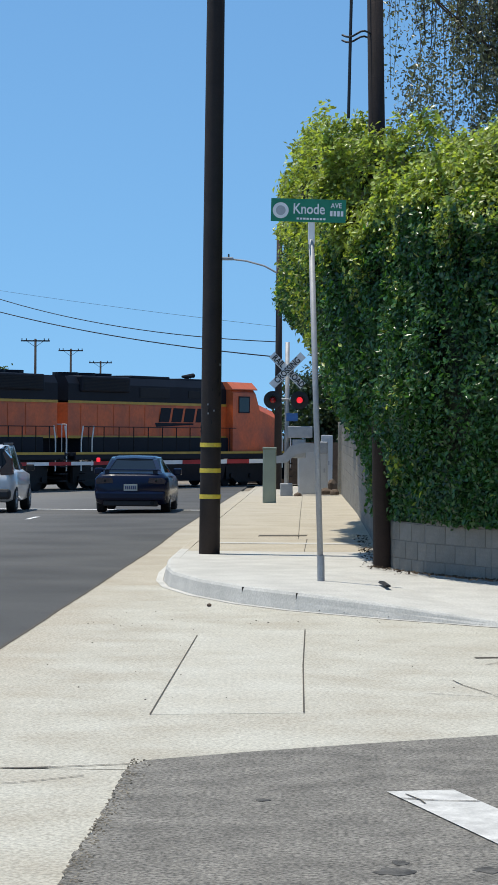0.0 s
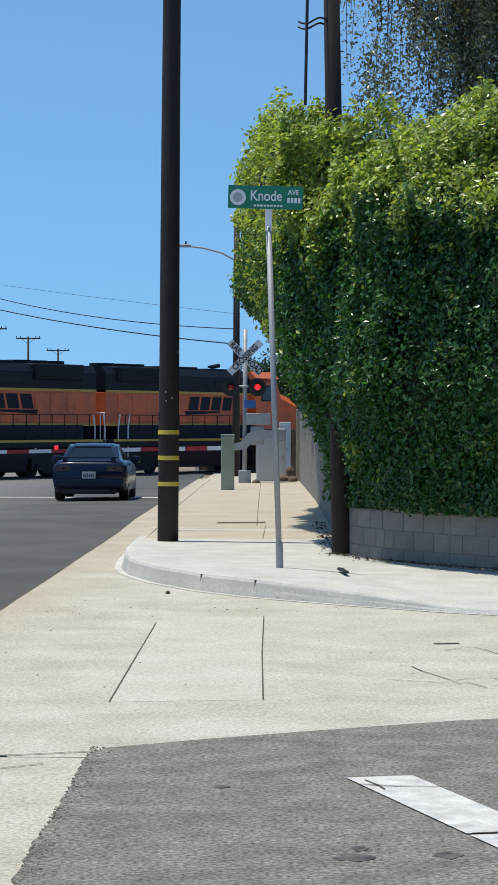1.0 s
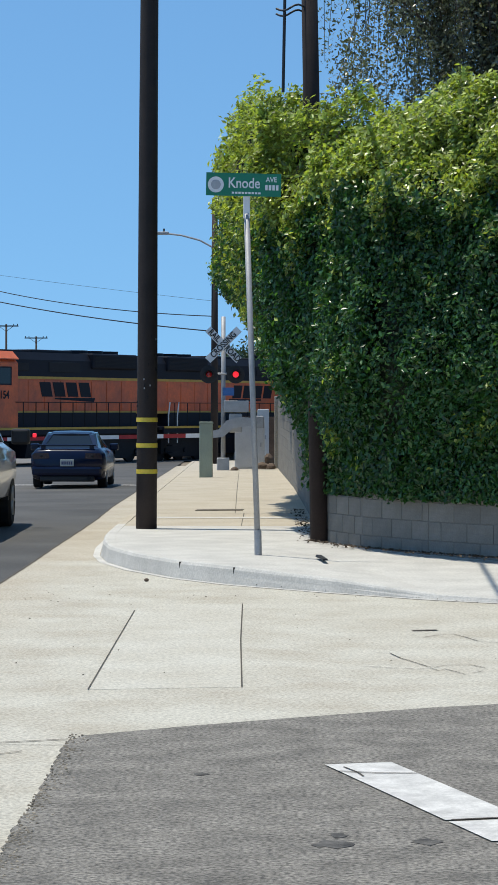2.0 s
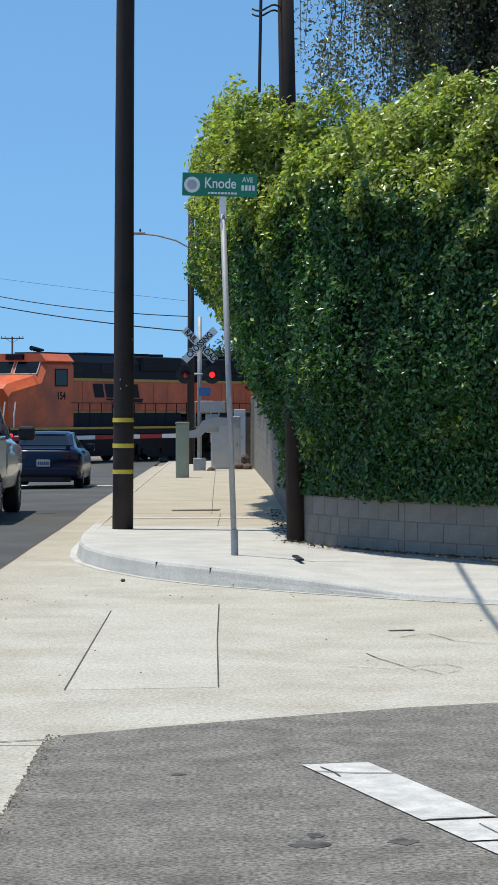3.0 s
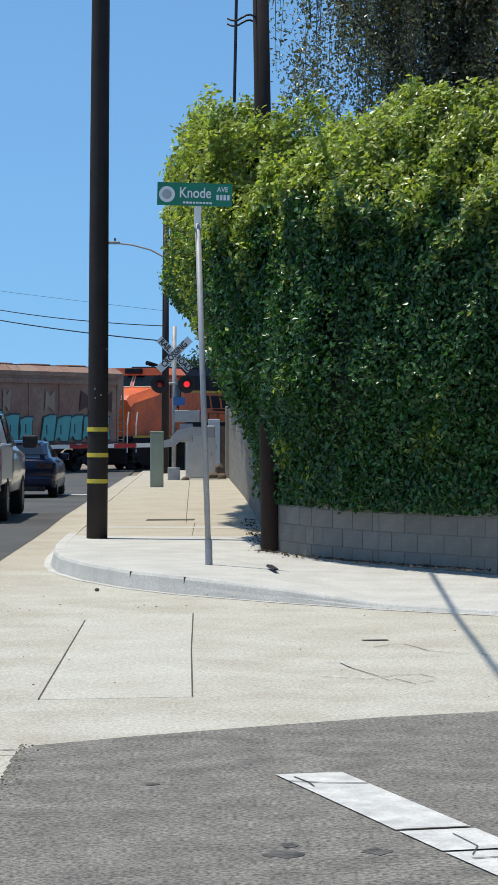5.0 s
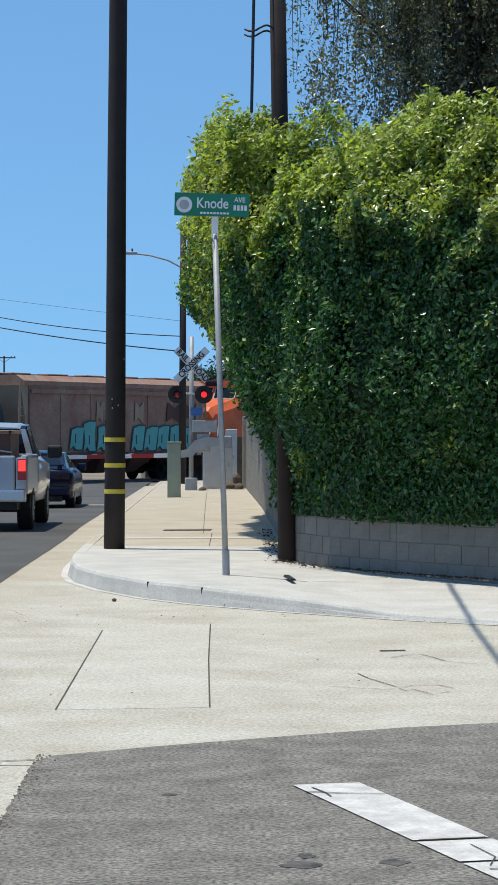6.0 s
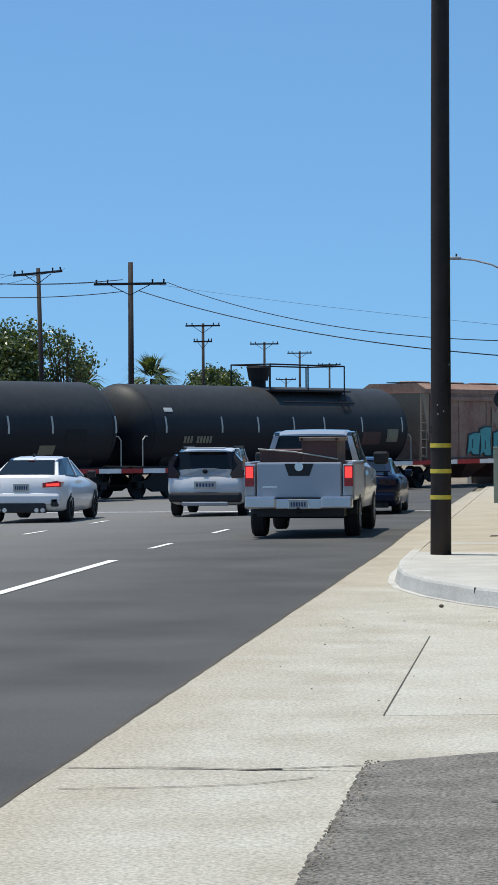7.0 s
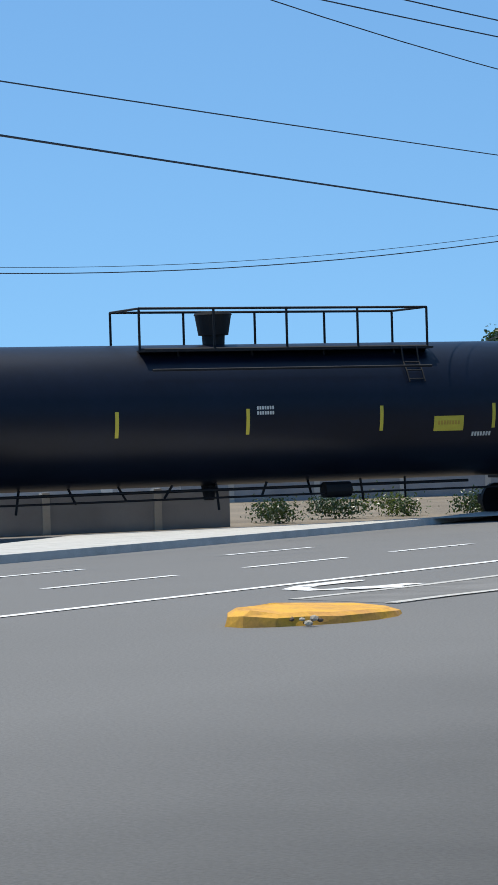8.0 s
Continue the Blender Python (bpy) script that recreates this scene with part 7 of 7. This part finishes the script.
def crossover(at):
    p = car_paint("white_silver_paint", (0.78, 0.78, 0.78), 0.1)
    t = thing("compact_crossover", "boxy silver-white compact crossover waiting at the crossing", "car", "cars at the crossing", at)
    bm = B()
    shape(bm, [(-0.82, 0.74, 0.82, 0.42, 0.86, 0.94, 0.74), (-0.74, 0.84, 0.89, 0.30, 0.92, 1.00, 0.82), (0.2, 0.88, 0.905, 0.24, 0.94, 1.03, 0.82), (1.8, 0.88, 0.905, 0.24, 0.94, 1.02, 0.80), (2.7, 0.86, 0.89, 0.26, 0.88, 0.96, 0.74), (3.35, 0.74, 0.80, 0.30, 0.74, 0.84, 0.62)])
    part("body", bm, p, t, "silver-white body", True)
    glasshouse(t, [(-0.72, 0.82, 0.98, 0.66, 1.52, -0.50), (0.0, 0.83, 1.0, 0.68, 1.58, 0.1), (1.1, 0.83, 1.0, 0.68, 1.58, 1.0), (2.2, 0.80, 1.0, 0.62, 1.52, 1.55)], p, (1, 2))
    bm = B()
    loft(bm, [[(-0.66, -0.80, 0.98), (0.66, -0.80, 0.98), (0.60, -0.58, 1.46), (-0.60, -0.58, 1.46)], [(-0.66, -0.60, 0.98), (0.66, -0.60, 0.98), (0.60, -0.42, 1.46), (-0.60, -0.42, 1.46)]])
    part("rear_window", bm, M_GLASS, t, "dark rear window")
    for s in (-1, 1):
        lamp(t, [(s * 0.62, 0.90), (s * 0.90, 0.92), (s * 0.86, 1.30), (s * 0.72, 1.46), (s * 0.66, 1.42), (s * 0.76, 1.20), (s * 0.60, 1.02)], -0.83, -0.45, M_RED_DARK, "tail_lamp", "tall dark red tail lamp")
    bm = B()
    loft(bm, [[(-0.58, -0.84, 0.96), (0.58, -0.84, 0.96), (0.62, -0.82, 1.10), (0.0, -0.84, 1.14), (-0.62, -0.82, 1.10)], [(-0.58, -0.7, 0.96), (0.58, -0.7, 0.96), (0.62, -0.68, 1.10), (0.0, -0.7, 1.14), (-0.62, -0.68, 1.10)]])
    part("tailgate_trim", bm, M_ALU, t, "bright tailgate panel")
    bm = B()
    bmesh.ops.create_uvsphere(bm, u_segments=14, v_segments=8, radius=0.05, matrix=pose(0, -0.85, 1.06) @ Matrix.Diagonal((1.3, 0.3, 1, 1)))
    part("badge", bm, M_IRON, t, "dark oval badge")
    bm = B()
    box(bm, -0.86, 0.86, -0.92, -0.70, 0.34, 0.58, 0.07)
    part("bumper", bm, M_BLACK, t, "black plastic bumper")
    bm = B()
    box(bm, -0.55, 0.55, -0.94, -0.74, 0.26, 0.36, 0.03)
    part("skid_plate", bm, M_ALU, t)
    plate(t, 0.0, -0.86, 0.75, 0.52, 0.17)
    bm = B()
    box(bm, -0.45, 0.45, -0.72, -0.40, 1.585, 1.62, 0.012)
    part("roof_spoiler", bm, p, t)
    for s in (-1, 1):
        bm = B()
        box(bm, s * 0.60 - 0.02, s * 0.60 + 0.02, -0.2, 1.5, 1.60, 1.65, 0.01)
        part("roof_rail", bm, M_BLACK, t)
    mirror(t, 1.0, 1.75, 1.05, M_BLACK)
    for x in (-0.79, 0.79):
        for y in (0.0, 2.6):
            arch(t, x + (0.09 if x > 0 else -0.09), y, 0.36)
            wheel(t, x, y, 0.33, 0.22, M_ALU)
    return t


def sedan(at):
    p = car_paint("white_paint_car", (0.82, 0.82, 0.82), 0.0)
    t = thing("sedan", "white sports sedan with lit brake lamps at the crossing", "car", "cars at the crossing", at)
    bm = B()
    shape(bm, [(-1.05, 0.70, 0.80, 0.42, 0.86, 1.00, 0.66), (-0.96, 0.84, 0.90, 0.30, 0.90, 1.07, 0.76), (0.1, 0.90, 0.935, 0.22, 0.90, 1.06, 0.78), (2.0, 0.90, 0.93, 0.20, 0.88, 1.00, 0.78), (3.2, 0.88, 0.92, 0.22, 0.80, 0.92, 0.72), (3.85, 0.74, 0.82, 0.28, 0.66, 0.76, 0.60)])
    part("body", bm, p, t, "glossy white body", True)
    glasshouse(t, [(-0.60, 0.74, 1.04, 0.56, 1.36, 0.25), (0.15, 0.80, 1.05, 0.60, 1.42, 0.55), (1.2, 0.80, 1.03, 0.61, 1.45, 1.15), (2.3, 0.76, 1.0, 0.56, 1.38, 1.7)], p, (0, 2, 3))
    bm = B()
    loft(bm, [[(-0.66, -0.60, 1.07), (0.66, -0.60, 1.07), (0.52, 0.12, 1.40), (-0.52, 0.12, 1.40)], [(-0.66, -0.56, 1.05), (0.66, -0.56, 1.05), (0.52, 0.16, 1.38), (-0.52, 0.16, 1.38)]])
    part("rear_window", bm, M_GLASS, t, "dark rear window")
    for s in (-1, 1):
        lamp(t, [(s * 0.48, 0.80), (s * 0.90, 0.82), (s * 0.91, 0.92), (s * 0.80, 0.95), (s * 0.48, 0.90)], -1.065, -0.72, M_RED_LAMP, "tail_lamp", "red tail lamp")
        lamp(t, [(s * 0.56, 0.83), (s * 0.86, 0.84), (s * 0.86, 0.90), (s * 0.56, 0.88)], -1.075, -0.9, M_RED_LIT, "brake_light", "glowing red brake light")
    bm = B()
    box(bm, -0.08, 0.08, 0.06, 0.10, 1.38, 1.40)
    part("high_brake_light", bm, M_RED_LAMP, t, "glowing red high brake light")
    plate(t, 0.0, -1.06, 0.80, 0.36, 0.17)
    bm = B()
    box(bm, -0.88, 0.88, -1.12, -0.85, 0.42, 0.68, 0.07)
    part("bumper", bm, p, t, "white bumper")
    bm = B()
    box(bm, -0.55, 0.55, -1.125, -0.85, 0.24, 0.46, 0.03)
    part("diffuser", bm, M_BLACK, t, "black diffuser")
    for s in (-1, 1):
        bm = B()
        box(bm, s * 0.75 - 0.08, s * 0.75 + 0.08, -1.12, -0.95, 0.38, 0.56, 0.02)
        part("bumper_vent", bm, M_BLACK, t)
        for q in (0.36, 0.50):
            bm = B()
            rod(bm, (s * q, -1.16, 0.30), (s * q, -0.9, 0.30), 0.05, 0.05, 12)
            part("exhaust", bm, M_CHROME, t)
    bm = B()
    bmesh.ops.create_cone(bm, cap_ends=True, segments=16, radius1=0.04, radius2=0.04, depth=0.012, matrix=pose(0, -1.03, 0.985, 90, 0, 0))
    part("badge", bm, M_IRON, t)
    bm = B()
    box(bm, -0.02, 0.02, 0.3, 0.42, 1.47, 1.54, 0.01)
    part("aerial_fin", bm, M_BLACK, t)
    mirror(t, 1.02, 1.95, 1.05, M_BLACK)
    for x in (-0.80, 0.80):
        for y in (0.0, 2.95):
            arch(t, x + (0.10 if x > 0 else -0.10), y, 0.37)
            wheel(t, x, y, 0.345, 0.26, M_IRON)
    return t


def suv(at):
    p = car_paint("grey_suv_paint", (0.21, 0.215, 0.235), 0.55)
    t = thing("crossover_suv", "metallic grey crossover with lit brake lamps at the crossing", "car", "cars at the crossing", at)
    bm = B()
    shape(bm, [(-1.02, 0.72, 0.82, 0.50, 0.90, 1.06, 0.70), (-0.92, 0.86, 0.92, 0.36, 0.98, 1.12, 0.80), (0.1, 0.92, 0.95, 0.28, 0.98, 1.12, 0.84), (2.0, 0.92, 0.945, 0.26, 0.95, 1.06, 0.82), (3.1, 0.90, 0.93, 0.28, 0.88, 1.0, 0.76), (3.75, 0.76, 0.84, 0.34, 0.76, 0.86, 0.62)])
    part("body", bm, p, t, "metallic grey body", True)
    glasshouse(t, [(-0.90, 0.82, 1.08, 0.64, 1.56, -0.64), (0.1, 0.85, 1.10, 0.65, 1.62, 0.2), (1.2, 0.85, 1.08, 0.66, 1.64, 1.1), (2.35, 0.80, 1.05, 0.60, 1.56, 1.65)], p, (1, 2))
    bm = B()
    loft(bm, [[(-0.70, -0.96, 1.13), (0.70, -0.96, 1.13), (0.60, -0.70, 1.52), (-0.60, -0.70, 1.52)], [(-0.70, -0.78, 1.13), (0.70, -0.78, 1.13), (0.60, -0.55, 1.52), (-0.60, -0.55, 1.52)]])
    part("rear_window", bm, M_GLASS, t, "dark rear window")
    for s in (-1, 1):
        lamp(t, [(s * 0.46, 0.95), (s * 0.92, 0.93), (s * 0.94, 1.04), (s * 0.86, 1.10), (s * 0.46, 1.01)], -1.06, -0.62, M_RED_DARK, "tail_lamp", "dark red tail lamp")
        lamp(t, [(s * 0.58, 0.97), (s * 0.80, 0.96), (s * 0.80, 1.05), (s * 0.58, 1.02)], -1.075, -0.9, M_RED_LIT, "brake_light", "glowing red brake light")
    bm = B()
    box(bm, -0.10, 0.10, -0.76, -0.66, 1.545, 1.57)
    part("high_brake_light", bm, M_RED_LAMP, t)
    bm = B()
    box(bm, -0.44, 0.44, -1.06, -1.0, 0.97, 1.0, 0.008)
    part("chrome_bar", bm, M_CHROME, t, "chrome tailgate bar")
    bm = B()
    bmesh.ops.create_uvsphere(bm, u_segments=14, v_segments=8, radius=0.06, matrix=pose(0, -1.06, 1.04) @ Matrix.Diagonal((1.25, 0.3, 0.8, 1)))
    part("badge", bm, M_CHROME, t)
    plate(t, 0.0, -1.03, 0.80, 0.32, 0.16)
    bm = B()
    box(bm, -0.90, 0.90, -1.10, -0.80, 0.52, 0.66, 0.05)
    part("bumper", bm, p, t)
    bm = B()
    box(bm, -0.86, 0.86, -1.07, -0.78, 0.34, 0.54, 0.05)
    part("lower_bumper", bm, M_BLACK, t, "black lower bumper")
    bm = B()
    box(bm, -0.62, 0.62, -1.10, -0.95, 0.385, 0.41, 0.006)
    part("chrome_strip", bm, M_CHROME, t)
    bm = B()
    box(bm, -0.60, 0.60, -0.80, -0.30, 1.575, 1.615, 0.012)
    part("roof_spoiler", bm, p, t)
    bm = B()
    box(bm, -0.02, 0.02, 0.1, 0.22, 1.66, 1.73, 0.01)
    part("aerial_fin", bm, M_BLACK, t)
    mirror(t, 1.04, 1.95, 1.12, p)
    for x in (-0.82, 0.82):
        for y in (0.0, 2.79):
            arch(t, x + (0.10 if x > 0 else -0.10), y, 0.40)
            wheel(t, x, y, 0.375, 0.24, M_ALU)
    return t


def pickup(at):
    p = car_paint("silver_paint", (0.40, 0.43, 0.48), 0.45)
    t = thing("pickup_truck", "silver pickup truck with a brown cabinet in its bed", "pickup truck", "cars at the crossing", at)
    bm = B()
    for x0, x1 in ((-0.90, -0.78), (0.78, 0.90)):
        box(bm, x0, x1, -1.15, 0.95, 0.62, 1.26, 0.03)
    box(bm, -0.90, 0.90, 0.88, 0.97, 0.62, 1.26, 0.02)
    box(bm, -0.80, 0.80, -1.1, 0.95, 0.62, 0.72)
    part("bed", bm, p, t, "silver pickup bed")
    bm = B()
    box(bm, -0.70, 0.70, -1.20, -1.12, 0.66, 1.25, 0.03)
    gate = part("tailgate", bm, p, t, "silver tailgate")
    bm = B()
    loft(bm, [[(-0.24, -1.212, 1.23), (0.24, -1.212, 1.23), (0.17, -1.212, 1.03), (-0.17, -1.212, 1.03)], [(-0.24, -1.195, 1.23), (0.24, -1.195, 1.23), (0.17, -1.195, 1.03), (-0.17, -1.195, 1.03)]])
    part("handle_panel", bm, M_BLACK, gate, "black tailgate handle panel")
    bm = B()
    bmesh.ops.create_cone(bm, cap_ends=True, segments=20, radius1=0.07, radius2=0.07, depth=0.02, matrix=pose(0, -1.215, 1.18, 90, 0, 0))
    part("badge", bm, M_CHROME, gate, "round chrome badge")
    bm = B()
    box(bm, -0.60, -0.36, -1.206, -1.198, 0.84, 0.87)
    part("name_bar", bm, M_CHROME, gate)
    for s in (-1, 1):
        bm = B()
        box(bm, s * 0.80 - 0.085, s * 0.80 + 0.085, -1.21, -1.05, 0.70, 1.22, 0.02)
        part("corner_post", bm, p, t)
        lamp(t, [(s * 0.74, 0.86), (s * 0.885, 0.86), (s * 0.885, 1.20), (s * 0.74, 1.20)], -1.222, -1.08, M_RED_LAMP, "tail_lamp", "red tail lamp")
        lamp(t, [(s * 0.755, 1.0), (s * 0.87, 1.0), (s * 0.87, 1.18), (s * 0.755, 1.18)], -1.232, -1.12, M_RED_LIT, "brake_light", "glowing red brake light")
        lamp(t, [(s * 0.755, 0.72), (s * 0.87, 0.72), (s * 0.87, 0.84), (s * 0.755, 0.84)], -1.218, -1.12, M_ALU, "reverse_lamp", "clear reversing lamp")
    bm = B()
    box(bm, -0.88, -0.36, -1.36, -1.16, 0.50, 0.70, 0.03)
    box(bm, 0.36, 0.88, -1.36, -1.16, 0.50, 0.70, 0.03)
    box(bm, -0.38, 0.38, -1.34, -1.16, 0.49, 0.66, 0.02)
    bp = part("bumper", bm, M_BUMPER, t, "chrome step bumper")
    bm = B()
    box(bm, -0.36, 0.36, -1.33, -1.17, 0.655, 0.675)
    part("step_pad", bm, M_BLACK, bp)
    plate(t, 0.0, -1.345, 0.575, 0.31, 0.15)
    bm = B()
    rod(bm, (0, -1.44, 0.44), (0, -1.2, 0.44), 0.035, seg=10)
    bmesh.ops.create_uvsphere(bm, u_segments=10, v_segments=8, radius=0.03, matrix=pose(0, -1.42, 0.50))
    part("tow_hitch", bm, M_IRON, t)
    bm = B()
    box(bm, -0.72, 0.72, -1.0, 3.6, 0.36, 0.60)
    rod(bm, (-0.7, 0, 0.36), (0.7, 0, 0.36), 0.06, seg=10)
    part("chassis", bm, M_BLACK, t)
    bm = B()
    shape(bm, [(0.98, 0.84, 0.90, 0.46, 1.10, 1.20, 0.82), (1.2, 0.88, 0.915, 0.42, 1.12, 1.22, 0.82), (2.8, 0.88, 0.915, 0.40, 1.10, 1.20, 0.80), (3.6, 0.88, 0.915, 0.42, 1.05, 1.14, 0.78), (4.1, 0.80, 0.86, 0.46, 0.96, 1.04, 0.68)])
    part("cab_body", bm, p, t, "", True)
    glasshouse(t, [(1.02, 0.80, 1.20, 0.66, 1.68, 1.15), (1.2, 0.82, 1.20, 0.68, 1.74, 1.3), (2.0, 0.82, 1.20, 0.68, 1.76, 1.95), (3.0, 0.78, 1.20, 0.62, 1.70, 2.4)], p, (0, 2, 3))
    mirror(t, 1.06, 2.75, 1.28, M_BLACK, 0.26, 0.22)
    for x in (-0.78, 0.78):
        for y in (0.0, 3.2):
            arch(t, x + (0.10 if x > 0 else -0.10), y, 0.42)
            wheel(t, x, y, 0.37, 0.25, M_ALU)
    # cabinet on its side in the bed, tied down
    wood = mat("stained_cabinet_wood", (0.115, 0.048, 0.036), 0.55, var=0.25, scale=2, fine=14, bump=0.1)
    bm = B()
    box(bm, -0.68, 0.02, -0.9, 0.75, 0.72, 1.46, 0.015)
    cargo = part("cargo_cabinet", bm, wood, t, "dark red-brown wooden cabinet")
    bm = B()
    box(bm, 0.02, 0.60, -0.95, 0.7, 0.72, 1.62, 0.015)
    c2 = part("cargo_cabinet", bm, wood, t, "dark red-brown wooden cabinet")
    bm = B()
    for a in ((0.0, 0.62, -0.98, -0.90, 1.60, 1.66), (0.0, 0.62, 0.66, 0.72, 1.60, 1.66), (-0.02, 0.05, -0.98, 0.72, 1.60, 1.66), (0.57, 0.64, -0.98, 0.72, 1.60, 1.66)):
        box(bm, *a, 0.008)
    part("cabinet_rim", bm, mat("cabinet_rim_wood", (0.30, 0.19, 0.14), 0.6, var=0.2, bump=0.1), c2, "paler cabinet rim")
    grab(cargo, [(-0.70, -0.97, 1.47), (-0.1, -0.99, 1.42), (0.62, -0.97, 1.30)], 0.012, M_STRIP_W, "tie_strap")
    return t


M_RED_DARK = mat("dark_red_lens", (0.030, 0.003, 0.005), 0.15, var=0.1, bump=0, coat=0.6)


def set_down(x, y):
    return pose(x, y, gz(x, y))


coupe(set_down(-4.54, 58.6))
crossover(set_down(-8.28, 59.6))
sedan(set_down(-11.92, 56.4))
suv(set_down(-11.95, 44.3))
truck = pickup(set_down(-4.16, 42.4))


# ------------------------------------------------------------ what moves
def motions():
    for car, c0, flip in MOVING:
        rows = []
        for t in (0.0, 2.0, 4.0, 6.0, 8.0):
            x, y = track_at(c0 + SPEED * t, 0.72)
            rows.append((t, pose(x, y, RAIL_Z, 0, 0, HEAD + (180 if flip else 0))))
        walk(car, rows)
    rows = []
    for t, y in ((0.0, 5.0), (0.5, 13.6), (1.0, 21.8), (1.5, 28.4), (1.8, 31.3), (2.2, 34.2), (2.8, 37.0), (3.3, 38.8), (4.0, 40.2), (4.7, 41.2), (5.8, 42.2), (6.4, 42.4), (8.0, 42.4)):
        x = -4.52 + 0.26 * min(max((t - 3.3) / 2.5, 0), 1)
        rows.append((t, pose(x, y, gz(x, y))))
    walk(truck, rows)


motions()
